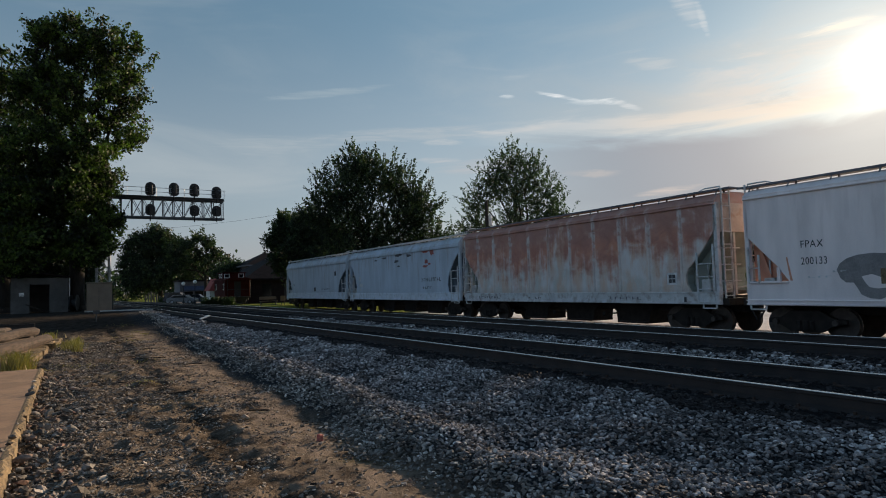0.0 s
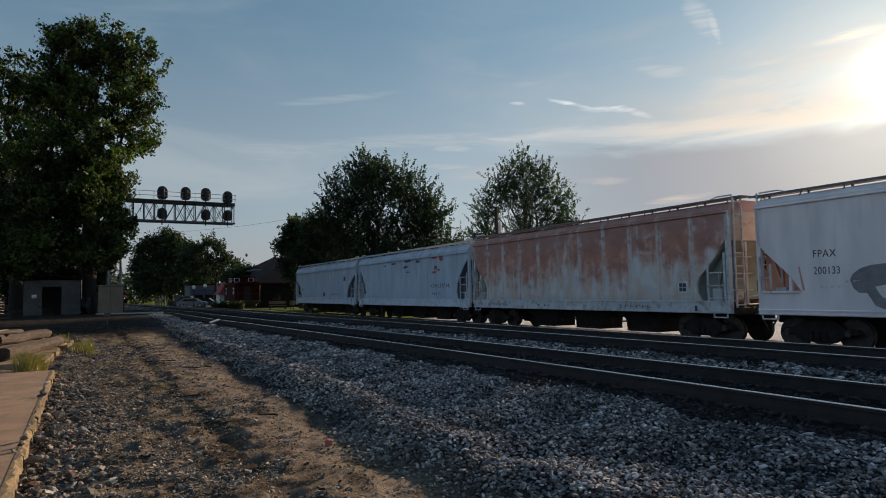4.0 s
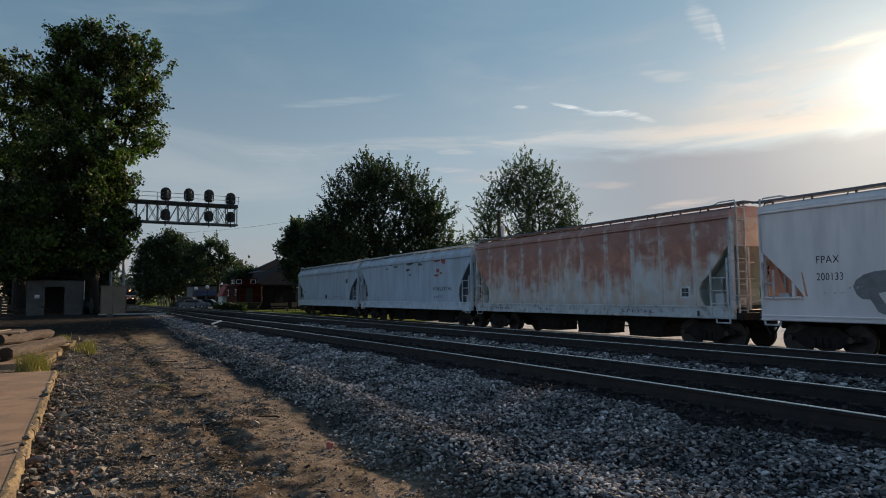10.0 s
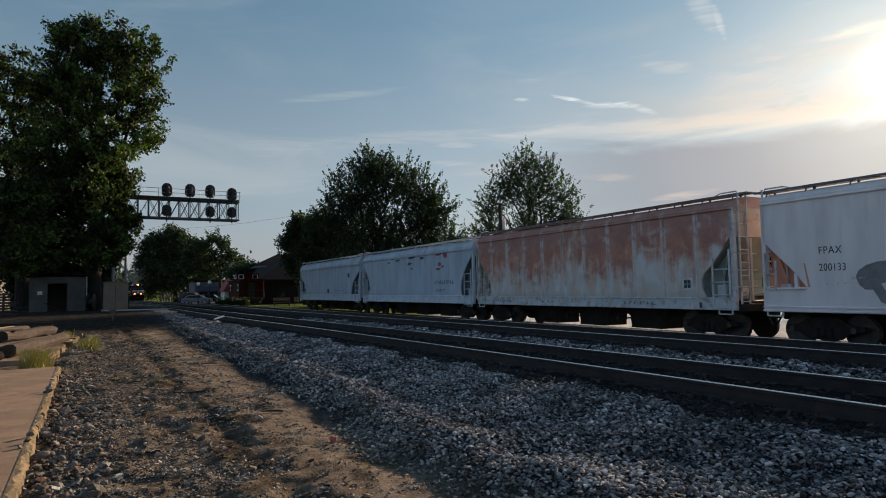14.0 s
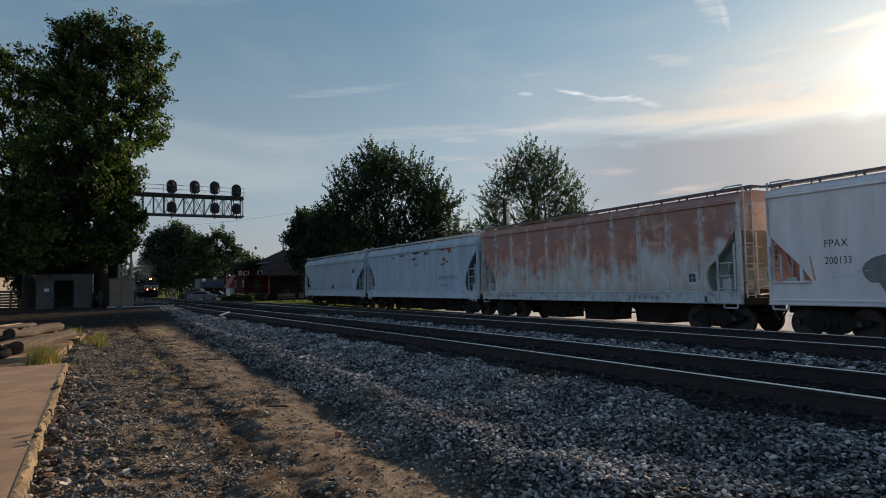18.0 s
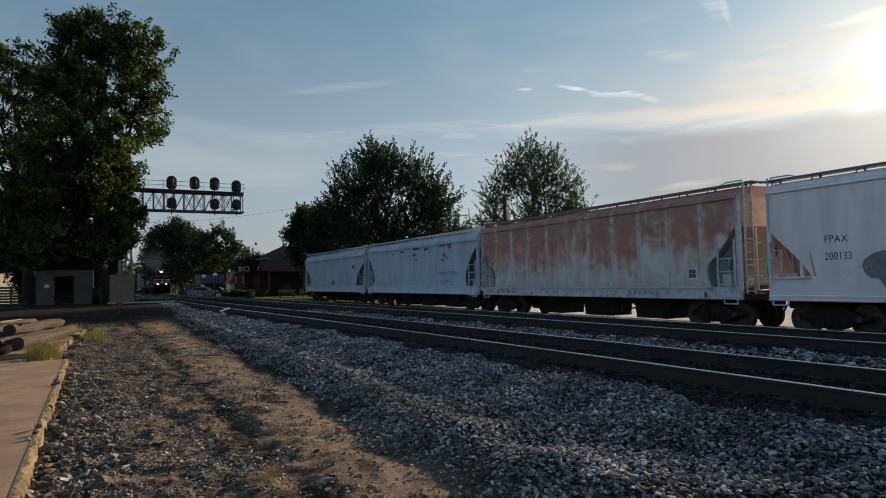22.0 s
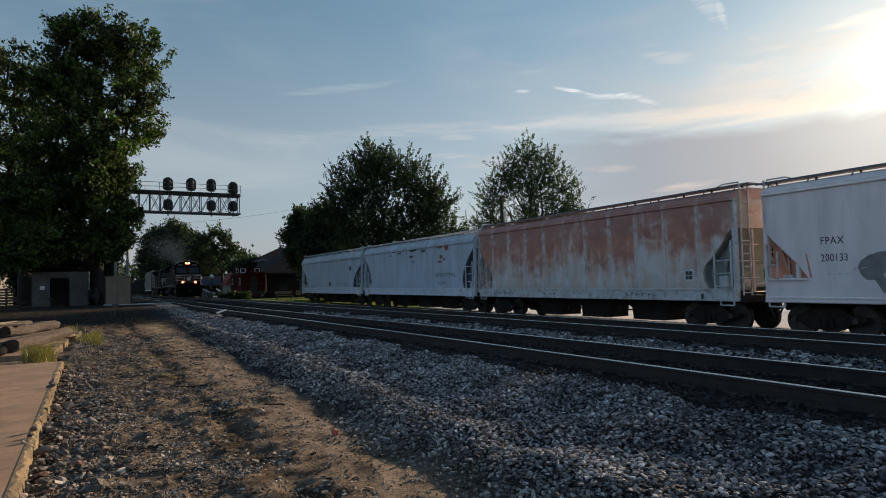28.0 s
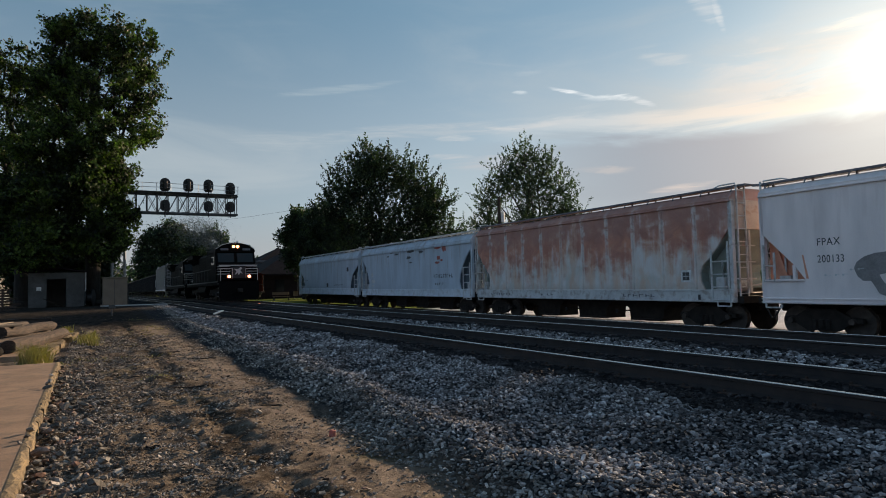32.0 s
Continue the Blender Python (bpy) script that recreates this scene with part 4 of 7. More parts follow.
# ---- the main tracks ----
def rail_shape(xc, y0, y1, step, z_of, shift=course, height=0.17):
    s, top = Shape(), Shape()
    prof = [(-0.07, -height), (0.07, -height), (0.07, -height + 0.015), (0.012, -height + 0.045), (0.012, -0.045), (0.036, -0.035), (0.036, -0.006), (-0.036, -0.006), (-0.036, -0.035), (-0.012, -0.045), (-0.012, -height + 0.045), (-0.07, -height + 0.015)]
    n = len(prof)
    ys = np.arange(y0, y1 + 0.01, step)
    vs, tv = [], []
    for y in ys:
        x, z = xc + float(shift(y)), z_of(float(y))
        vs += [(x + a, y, z + b) for a, b in prof]
        tv += [(x + a, y, z + b) for a, b in ((-0.0365, -0.0055), (-0.030, -0.0025), (-0.020, 0.0), (-0.008, 0.0015), (0.008, 0.0015), (0.020, 0.0), (0.030, -0.0025), (0.0365, -0.0055))]
    fs, tf = [], []
    for j in range(len(ys) - 1):
        fs += [(j * n + i, j * n + (i + 1) % n, (j + 1) * n + (i + 1) % n, (j + 1) * n + i) for i in range(n)]
        tf += [(j * 8 + i, j * 8 + i + 1, (j + 1) * 8 + i + 1, (j + 1) * 8 + i) for i in range(7)]
    return s.add(vs, fs), top.add(tv, tf)


def main_z(y):
    return RAIL_TOP + float(grade(y))


def build_track(name, label, xc, y0, y1, z_of, shift, ties, head):
    tr = thing(name, label, "railway track", "railway tracks", "structure")
    for side in (-1, 1):
        foot, top = rail_shape(xc + side * GAUGE / 2, y0, y1, 2.0, z_of, shift)
        r = part("rail", foot, M_RAIL, tr, "rust-brown steel rail")
        part("rail_head", top, head, r, "bright worn running surface", smooth=True)
    tie = Shape().soft((-1.3, -0.115, -0.18), (1.3, 0.115, 0.0), 0.012).mesh("tie", M_TIE)
    plate = Shape()
    for side in (-1, 1):
        c = side * GAUGE / 2
        plate.box((c - 0.17, -0.09, -0.002), (c + 0.17, 0.09, 0.018))
        for sx, sy in ((-0.1, 0.05), (0.1, -0.05), (0.1, 0.05)):
            plate.box((c + sx - 0.012, sy - 0.012, 0.018), (c + sx + 0.012, sy + 0.012, 0.045))
    plate = plate.mesh("tie_plate", M_PLATE)
    rng = random.Random(int(xc * 100))
    y = ties[0]
    while y < ties[1]:
        yy = y + rng.uniform(-0.03, 0.03)
        m = pose(xc + float(shift(yy)), yy, z_of(yy) - 0.172, 0, 0, rng.uniform(-0.8, 0.8))
        t = part("tie", tie, None, tr, at=m)
        if y < 26:
            part("tie_plate", plate, None, t)
        y += 0.50 if y < 45 else 1.0
    return tr


build_track("track_near", "main line track with bright worn rail heads on dark ties", TRACK_1, -24, 320, main_z, course, (-22.0, 78), M_RAILTOP)
build_track("track_middle", "second main line track, dark ties in grey ballast", TRACK_2, -24, 320, main_z, course, (-22.0, 78), M_RAILTOP)


def hop_shift(y):
    return HOP_SLANT * np.asarray(y, float)


build_track("siding_track", "low siding track under the parked hopper cars", HOP_X + 1.6, -24, 96, lambda y: HOP_RAIL, hop_shift, (4, 74), M_DULLTOP)

# ---- concrete slab with a chipped kerb ----
def build_slab():
    sl = thing("concrete_slab", "worn tan concrete loading slab with a chipped edge", "slab", kind="structure")
    z0 = 0.155
    part("slab_top", Shape().soft((-7.0, 3.5, -0.1), (-0.532, 15.72, z0 - 0.006), 0.0005), M_CONC, sl)
    rng = random.Random(8)
    y = 3.4
    while y < 15.6:
        ln = rng.uniform(0.8, 1.5)
        y1 = min(15.75, y + ln)
        s = Shape()
        n = 14
        # a kerb piece with broken upper arris
        rows = []
        for i in range(n + 1):
            yy = y + 0.003 + (y1 - y - 0.006) * i / n
            ch = 0.008 + 0.030 * rng.random() + (0.040 if rng.random() < 0.22 else 0.0)
            rows.append([(-0.530, yy, -0.1), (-0.455, yy, -0.1), (-0.45 - rng.uniform(-0.006, 0.022), yy, z0 - ch), (-0.455 - min(0.06, ch * 1.3), yy, z0 - 0.002), (-0.530, yy, z0 - 0.002)])
        vs = [p for r in rows for p in r]
        fs = [(0, 1, 2, 3, 4), tuple(n * 5 + q for q in (4, 3, 2, 1, 0))]
        for i in range(n):
            fs += [(i * 5 + j, i * 5 + (j + 1) % 5, (i + 1) * 5 + (j + 1) % 5, (i + 1) * 5 + j) for j in range(5)]
        part("kerb_stone", s.add(vs, fs), M_KERB, sl)
        y = y1
    chip = Shape()
    for _ in range(16):
        c = Vector((rng.uniform(-1.9, -0.7), rng.uniform(5, 14.5), z0 + 0.012))
        chip.box(c - Vector((0.03, 0.05, 0.014)) * rng.uniform(0.5, 1.6), c + Vector((0.03, 0.05, 0.014)) * rng.uniform(0.5, 1.6))
    part("loose_chips", chip, M_KERB, sl)


build_slab()

# ---- freight cars ----
def lettering(text, size, material, parent, at, depth=0.003):
    """Stencilled letters on a plane: local x along the words, local y up."""
    cu = bpy.data.curves.new("lettering", "FONT")
    cu.body, cu.size, cu.extrude, cu.space_character = text, size, depth, 1.12
    tmp = new("lettering_source", cu)
    me = bpy.data.meshes.new_from_object(tmp.evaluated_get(bpy.context.evaluated_depsgraph_get()))
    bpy.data.objects.remove(tmp)
    me.materials.clear()
    me.materials.append(material)
    ob = new("lettering", me)
    ob.parent, ob.matrix_basis = parent, at
    return ob


def on_side(y, z, x):
    """A plane on the car's near side: words run towards -y as seen from -x."""
    return Matrix.Translation((x, y, z)) @ Matrix(((0, 0, -1, 0), (-1, 0, 0, 0), (0, 1, 0, 0), (0, 0, 0, 1)))


def build_truck(car, y):
    """A two-axle truck under a freight car."""
    tk = part("truck", Shape().soft((-0.95, y - 0.22, 0.45), (0.95, y + 0.22, 0.80), 0.04), M_GUNK, car, "grimy steel truck")
    for sx in (-1, 1):
        side = [(y - 1.15, 0.50), (y - 1.12, 0.62), (y - 0.75, 0.66), (y - 0.42, 0.86), (y + 0.42, 0.86), (y + 0.75, 0.66), (y + 1.12, 0.62), (y + 1.15, 0.50), (y + 0.75, 0.42), (y + 0.45, 0.24), (y - 0.45, 0.24), (y - 0.75, 0.42)]
        part("side_frame", Shape().slab(side, "x", sx * 1.02 - 0.07, sx * 1.02 + 0.07), M_GUNK, tk)
        for k in (-0.2, 0, 0.2):
            part("spring", Shape().rod((sx * 1.10, y + k, 0.30), (sx * 1.10, y + k, 0.56), 0.075, n=8), M_GUNK, tk)
        for sy in (-0.88, 0.88):
            w = Shape().rod((sx * 0.80, y + sy, 0.46), (sx * 0.69, y + sy, 0.46), 0.46, n=24)
            w.rod((sx * 0.69, y + sy, 0.46), (sx * 0.66, y + sy, 0.46), 0.485, n=24)
            part("wheel", w, M_WHEEL, tk)
            part("bearing_cap", Shape().rod((sx * 1.09, y + sy, 0.52), (sx * 1.20, y + sy, 0.52), 0.10, 0.085, n=10), M_WHEEL, tk)
    return tk


def build_hopper(name, label, half, paint, style, group="parked hopper cars"):
    """A covered hopper: origin on the rail, length along y, near side at -x."""
    car = thing(name, label, "hopper car", group)
    w = 1.58
    eave, low, sill = style["eave"], style["low"], (1.02, style["low"])
    a = [(half - inset, z) for inset, z in style["cut"]]
    cut_top, reach = a[0][1], max(inset for inset, _ in style["cut"])
    outline = [(half, eave)] + a + [(-y, z) for y, z in reversed(a)] + [(-half, eave)]
    part("body", Shape().slab(outline, "x", -w, w), paint, car, style["body_label"])
    # roof, arched across
    up = style["board_z"]
    rise = up - eave - 0.09
    arch = [(-w - 0.03, eave - 0.02), (-w - 0.03, eave + 0.05), (-w * 0.90, eave + rise * 0.62), (-w * 0.68, eave + rise * 0.90), (-w * 0.3, eave + rise), (w * 0.3, eave + rise), (w * 0.68, eave + rise * 0.90), (w * 0.90, eave + rise * 0.62), (w + 0.03, eave + 0.05), (w + 0.03, eave - 0.02)]
    part("roof", Shape().slab(arch, "y", -half - 0.04, half + 0.04), style.get("roof", paint), car)
    deep, proud = style.get("chord_size", (0.16, 0.05))
    for sx in (-1, 1):
        part("top_chord", Shape().soft((sx * (w + 0.03) - proud, -half - 0.05, eave - deep), (sx * (w + 0.03) + proud, half + 0.05, eave - 0.02), 0.015), style.get("chord", paint), car)
        part("side_sill", Shape().soft((sx * 1.545 - 0.075, -half - 0.05, sill[0]), (sx * 1.545 + 0.075, half + 0.05, sill[1]), 0.02), style.get("sill", M_SILL), car, "scuffed pale side sill")
        lip = Shape()
        lip.box((sx * 1.63 - 0.02, -half - 0.05, sill[0] + 0.02), (sx * 1.63 + 0.02, half + 0.05, sill[0] + 0.06))
        lip.box((sx * 1.63 - 0.02, -half - 0.05, sill[1] - 0.05), (sx * 1.63 + 0.02, half + 0.05, sill[1] - 0.02))
        part("sill_flange", lip, style.get("sill", M_SILL), car)
    # hatches and running board
    for k in range(style.get("hatches", 8)):
        y = -half + (k + 0.5) * 2 * half / style.get("hatches", 8)
        part("roof_hatch", Shape().soft((-0.42, y - 0.55, eave + rise - 0.02), (0.42, y + 0.55, eave + rise + 0.07), 0.04), style.get("roof", paint), car)
    for sx in (-1, 1):
        rb = Shape().box((sx * 1.05 - 0.28, -half - 0.42, up - 0.04), (sx * 1.05 + 0.28, half + 0.42, up))
        rb.box((sx * 1.05 - 0.28, -half - 0.42, up - 0.065), (sx * 1.05 - 0.24, half + 0.42, up - 0.04))
        part("running_board", rb, style.get("board", M_GUNK), car, "steel grating walkway along the roof")
        n = int(2 * half / 1.2)
        for k in range(n + 1):
            y = -half + 0.05 + k * (2 * half - 0.1) / n
            part("board_bracket", Shape().bar((sx * 1.30, y, up - 0.04), (sx * 1.56, y, eave - 0.04), style.get("bar", 0.05)), style.get("bracket", paint), car)
            part("board_bracket", Shape().bar((sx * 0.95, y, up - 0.04), (sx * 0.95, y, eave + rise * 0.9 - 0.02), 0.05), style.get("bracket", paint), car)
    # crossover grab loops at the ends of the roof
    for sy in (-1, 1):
        part("grab_loop", Shape().rod((-1.3, sy * (half + 0.05), up), (-1.3, sy * (half + 0.05), up + 0.06), 0.02, n=6).rod((-1.3, sy * (half + 0.05), up + 0.06), (-1.3, sy * (half - 0.55), up + 0.06), 0.025, n=6).rod((-1.3, sy * (half - 0.55), up + 0.06), (-1.3, sy * (half - 0.75), up), 0.02, n=6), M_TRIM, car)
    # ribs
    if style.get("ribs"):
        n = style["ribs"]
        for k in range(n):
            y = style["first_rib"] + k * style["rib_step"]
            for sx in (-1, 1):
                z1 = low if abs(y) < half - reach else cut_top - 0.4
                part("side_rib", Shape().soft((sx * (w + 0.025) - 0.04, y - 0.035, z1), (sx * (w + 0.025) + 0.04, y + 0.035, eave - 0.1), 0.02), style.get("rib", paint), car, "bleached rib of the side")
    # slope sheet faces, end posts, ladders, platforms
    for sy in (-1, 1):
        open_end = a[:style.get("window", len(a))]
        inner = [(sy * (y + 0.03), z) for y, z in open_end]
        skin = inner + [(y - sy * 0.02, z) for y, z in reversed(inner)]
        part("slope_sheet", Shape().slab(skin, "x", -w + 0.05, w - 0.05), style.get("slope", M_SLOPE), car, "end slope sheet")
        web = [(sy * half, open_end[-1][1] + 0.01)] + [(sy * (y - 0.01), z) for y, z in reversed(open_end[1:])] + [(sy * half, cut_top - 0.05)]
        part("end_web", Shape().slab(web, "x", -1.22, -1.18), style.get("slope", M_SLOPE), car, "stiffening plate under the slope sheet")
        for sx in (-1, 1):
            part("corner_post", Shape().soft((sx * 1.50 - 0.08, sy * half - 0.07, sill[0]), (sx * 1.50 + 0.08, sy * half + 0.07, eave), 0.015), style.get("post", paint), car)
            ya = sy * (half - style["ladder"])
            foot = style["ladder_foot"]
            lad = part("ladder", Shape().bar((sx * 1.64, ya, foot), (sx * 1.64, ya, style["ladder_top"]), 0.05).bar((sx * 1.64, sy * (half - 0.08), foot), (sx * 1.64, sy * (half - 0.08), style["ladder_top"] + 0.25), 0.05), style.get("rail", M_SILL), car, "steel side ladder")
            z = foot + 0.05
            while z < style["ladder_top"]:
                part("rung", Shape().rod((sx * 1.64, ya, z), (sx * 1.64, sy * (half - 0.08), z), 0.022, n=6), style.get("rail", M_SILL), lad)
                z += 0.42
            el = part("end_ladder", Shape().bar((sx * 1.35, sy * (half + 0.12), 1.1), (sx * 1.35, sy * (half + 0.12), eave + 0.45), 0.045).bar((sx * 0.95, sy * (half + 0.12), 1.1), (sx * 0.95, sy * (half + 0.12), eave + 0.45), 0.045), style.get("rail", M_SILL), car)
            z = 1.3
            while z < eave + 0.4:
                part("rung", Shape().rod((sx * 1.35, sy * (half + 0.12), z), (sx * 0.95, sy * (half + 0.12), z), 0.02, n=6), style.get("rail", M_SILL), el)
                z += 0.42
        part("end_plate", Shape().soft((-w + 0.05, sy * half - 0.06, cut_top - 0.1), (w - 0.05, sy * half + 0.05, eave), 0.01), style.get("end", paint), car)
        part("end_platform", Shape().soft((-1.5, min(sy * half, sy * (half - reach)), 1.20), (1.5, max(sy * half, sy * (half - reach)) + 0.0, 1.30), 0.01).box((-1.45, min(sy * half, sy * (half + 0.3)), 1.0), (1.45, max(sy * half, sy * (half + 0.3)), 1.22)), M_GUNK, car)
        for sx in (-1, 1):
            part("end_brace", Shape().bar((sx * 1.3, sy * (half - 0.75), 1.3), (sx * 1.3, sy * (half - 0.15), cut_top), 0.07), style.get("slope", M_SLOPE), car)
        for x in (-0.55, 0.55):
            part("end_post", Shape().soft((x - 0.06, sy * (half - 0.10) - 0.05, 1.30), (x + 0.06, sy * (half - 0.10) + 0.05, cut_top), 0.012), style.get("post", M_SILL), car)
        for zz in (1.78, 2.32, 2.86):
            part("grab_iron", Shape().rod((-1.48, sy * (half + 0.06), zz), (-0.45, sy * (half + 0.06), zz), 0.022, n=6), style.get("rail", M_SILL), car)
        part("brake_pipe", Shape().rod((-1.1, sy * (half - 0.35), 1.45), (0.9, sy * (half - 0.35), 1.62), 0.03, n=6), style.get("post", M_SILL), car)
        part("air_reservoir", Shape().rod((-0.7, sy * (half - 1.05), 1.52), (0.5, sy * (half - 1.05), 1.52), 0.2, n=14), style.get("post", M_SILL), car)
        part("brake_valve", Shape().soft((-1.42, sy * (half - 0.75), 1.32), (-1.05, sy * (half - 0.40), 1.85), 0.03).rod((-1.3, sy * (half - 0.55), 1.8), (-1.3, sy * (half - 0.55), 2.4), 0.03), style.get("post", M_SILL), car)
        part("coupler", Shape().soft((-0.16, min(sy * half, sy * (half + 0.42)), 0.72), (0.16, max(sy * half, sy * (half + 0.42)), 0.98), 0.04), M_GUNK, car)
        part("air_hose", Shape().rod((-0.35, sy * (half + 0.25), 0.95), (-0.4, sy * (half + 0.5), 0.5), 0.03), M_DARK, car)
        build_truck(car, sy * (half - 1.42))
        part("step", Shape().bar((-1.60, sy * (half - 0.06), sill[0] + 0.05), (-1.60, sy * (half - 0.06), 0.90), 0.04).bar((-1.60, sy * (half - 0.06), 0.90), (-1.60, sy * (half - 0.56), 0.90), 0.04).bar((-1.60, sy * (half - 0.56), 0.90), (-1.60, sy * (half - 0.56), sill[0] + 0.05), 0.04), style.get("rail", M_SILL), car)
    part("brake_wheel", Shape().rod((0.3, -half - 0.2, 2.6), (0.3, -half - 0.26, 2.6), 0.28, n=20), M_GUNK, car)
    part("centre_sill", Shape().soft((-0.30, -half, 0.72), (0.30, half, 1.05), 0.02), M_GUNK, car)
    # outlet bays
    nb = style["bays"]
    span = style.get("bay_span", 2 * (half - 3.1))
    for k in range(nb):
        yc = -span / 2 + (k + 0.5) * span / nb
        b = span / nb / 2
        c = min(b * 0.58, 0.9)
        chute = Shape().slab([(yc - b + 0.05, 1.12), (yc - c - 0.12, 0.74), (yc - c, 0.66), (yc - c + 0.06, 0.27), (yc + c - 0.06, 0.27), (yc + c, 0.66), (yc + c + 0.12, 0.74), (yc + b - 0.05, 1.12)], "x", -0.55, 0.55)
        bay = part("outlet_bay", chute, style.get("bay", M_GUNK), car, "discharge chute under the car")
        part("outlet_gate", Shape().soft((-0.62, yc - c + 0.10, 0.20), (0.62, yc + c - 0.10, 0.28), 0.015), M_GUNK, bay)
        part("gate_shaft", Shape().rod((-1.30, yc + c - 0.10, 0.58), (1.30, yc + c - 0.10, 0.58), 0.03), M_GUNK, bay)
        part("gate_lug", Shape().soft((-1.36, yc + c - 0.17, 0.50), (-1.28, yc + c - 0.03, 0.66), 0.015), M_GUNK, bay)
    return car


def bars(car, rows, x=-1.59, material=None):
    """Unreadable stencils as plain bars: y centre, z centre, width, height."""
    for y, z, bw, bh in rows:
        part("marking", Shape().box((x - 0.004, y - bw / 2, z - bh / 2), (x, y + bw / 2, z + bh / 2)), material or M_MARK, car)


def hop_pose(y, dz=0.0):
    return pose(HOP_X + 1.6 + HOP_SLANT * y, y, HOP_RAIL + dz, 0, 0, -math.degrees(HOP_SLANT))


WHITE_A = dict(sill=M_PALESILL, slope=M_SHADESLOPE, ladder_foot=0.95, eave=4.04, low=1.56, board_z=4.72, cut=[(0.0, 3.45), (0.9, 2.9), (1.4, 2.6), (1.75, 2.1), (1.95, 1.56)], bays=4, hatches=8, ladder=0.8, ladder_top=2.6, body_label="chalky white sides", board=M_SILL)
WHITE_B = dict(sill=M_PALESILL, slope=M_SHADESLOPE, ladder_foot=0.95, eave=4.16, low=1.48, board_z=4.72, cut=[(0.0, 3.75), (0.5, 3.3), (0.95, 2.8), (1.25, 2.3), (1.35, 1.9), (1.2, 1.48)], bays=3, hatches=8, ladder=0.8, ladder_top=2.7, body_label="pale blue-white curved sides with faded marks", board=M_SILL)
RUSTY = dict(chord_size=(0.07, 0.035), ladder_foot=1.05, end=M_ENDTAN, eave=4.36, low=1.44, bay_span=9.3, board_z=4.83, cut=[(0.0, 3.50), (0.12, 3.34), (0.50, 2.86), (0.85, 2.48), (1.12, 2.24), (1.22, 2.0), (1.20, 1.70), (1.05, 1.44)], bays=3, hatches=10, ladder=0.72, ladder_top=2.75, body_label="grey sides under long rust streaks", bar=0.028, bracket=M_EAVES, board=M_EAVES, ribs=10, first_rib=-6.42, rib_step=1.435, roof=M_RUSTCAR, post=M_SILL, slope=M_SLOPE, rib=M_RUSTCAR)
PALE = dict(chord_size=(0.08, 0.035), ladder_foot=1.68, eave=4.34, low=1.20, board_z=4.74, window=5, cut=[(0.0, 3.15), (0.16, 2.99), (0.54, 2.60), (0.95, 2.20), (1.30, 1.74), (0.02, 1.74), (0.02, 1.20)], bays=4, hatches=10, ladder=0.41, ladder_top=2.55, body_label="smooth pale grey sides", slope=M_RUSTSHEET, sill=M_FPAX, bay=M_SLOPE, bar=0.028, bracket=M_EAVES, board=M_EAVES)


def splat(car, y, z, w, h, seed, material, x=-1.59):
    """A ragged painted blot on the near side."""
    rng = random.Random(seed)
    pts = [(y + w / 2 * math.cos(t) * rng.uniform(0.55, 1.1), z + h / 2 * math.sin(t) * rng.uniform(0.5, 1.15)) for t in [2 * math.pi * k / 14 for k in range(14)]]
    part("paint_blot", Shape().slab(pts, "x", x - 0.004, x + 0.002), material, car)


def scrawl(car, y0, y1, z, h, seed, x=-1.59, material=None):
    """A line of unreadable characters as plain upright and level bars."""
    rng = random.Random(seed)
    y = y0
    while y > y1 + 0.08:
        wd = rng.uniform(0.12, 0.26)
        if rng.random() < 0.88:
            bars(car, [(y - 0.03, z, 0.05, h)], x, material)
            bars(car, [(y - wd / 2, z + rng.choice((-0.4, 0.0, 0.4)) * h, wd * 0.8, h * 0.2)], x - 0.001, material)
        y -= wd + 0.07


car_a = build_hopper("hopper_car", "white covered hopper car standing at the end of the siding", 8.35, M_WHITECAR, WHITE_A)
car_a.matrix_basis = hop_pose(55.05)
bars(car_a, [(-5.9, 3.1, 0.42, 0.34), (-0.6, 1.85, 0.5, 0.34)])
scrawl(car_a, 6.2, 5.2, 2.35, 0.16, 61)
scrawl(car_a, -2.4, -4.6, 1.85, 0.10, 62)
car_b = build_hopper("hopper_car", "pale blue-white covered hopper car with faded graffiti marks", 8.18, M_WHITECAR_B, WHITE_B)
car_b.matrix_basis = hop_pose(37.6)
scrawl(car_b, -3.75, -6.1, 2.26, 0.22, 63)
scrawl(car_b, -3.9, -4.9, 1.78, 0.14, 64)
bars(car_b, [(6.2, 2.5, 0.35, 0.3), (6.0, 2.05, 0.6, 0.26), (6.1, 1.72, 0.3, 0.1)], material=M_SILL)
for n, (y, z, bw, bh) in enumerate([(-0.6, 3.95, 1.3, 0.26), (-0.2, 3.55, 0.8, 0.22), (-0.5, 3.2, 0.5, 0.12), (-2.0, 3.85, 0.8, 0.20), (1.7, 3.85, 0.9, 0.14), (3.2, 3.75, 0.6, 0.10), (2.6, 3.98, 0.7, 0.08)]):
    splat(car_b, y, z, bw, bh, 70 + n, M_GANTRY)
for n, (y, z, bw, bh) in enumerate([(-4.2, 3.98, 1.1, 0.34), (-5.1, 3.90, 0.7, 0.42), (-4.4, 3.35, 0.55, 0.34), (-4.2, 3.08, 0.8, 0.18), (-4.75, 3.2, 0.4, 0.14)]):
    splat(car_b, y, z, bw, bh, 80 + n, M_REDMARK)
car_c = build_hopper("hopper_car", "rust-streaked grey ribbed covered hopper car", 7.80, M_RUSTCAR, RUSTY)
car_c.matrix_basis = hop_pose(20.96)
bars(car_c, [(-6.55, 1.18, 0.10, 0.18)], x=-1.64)
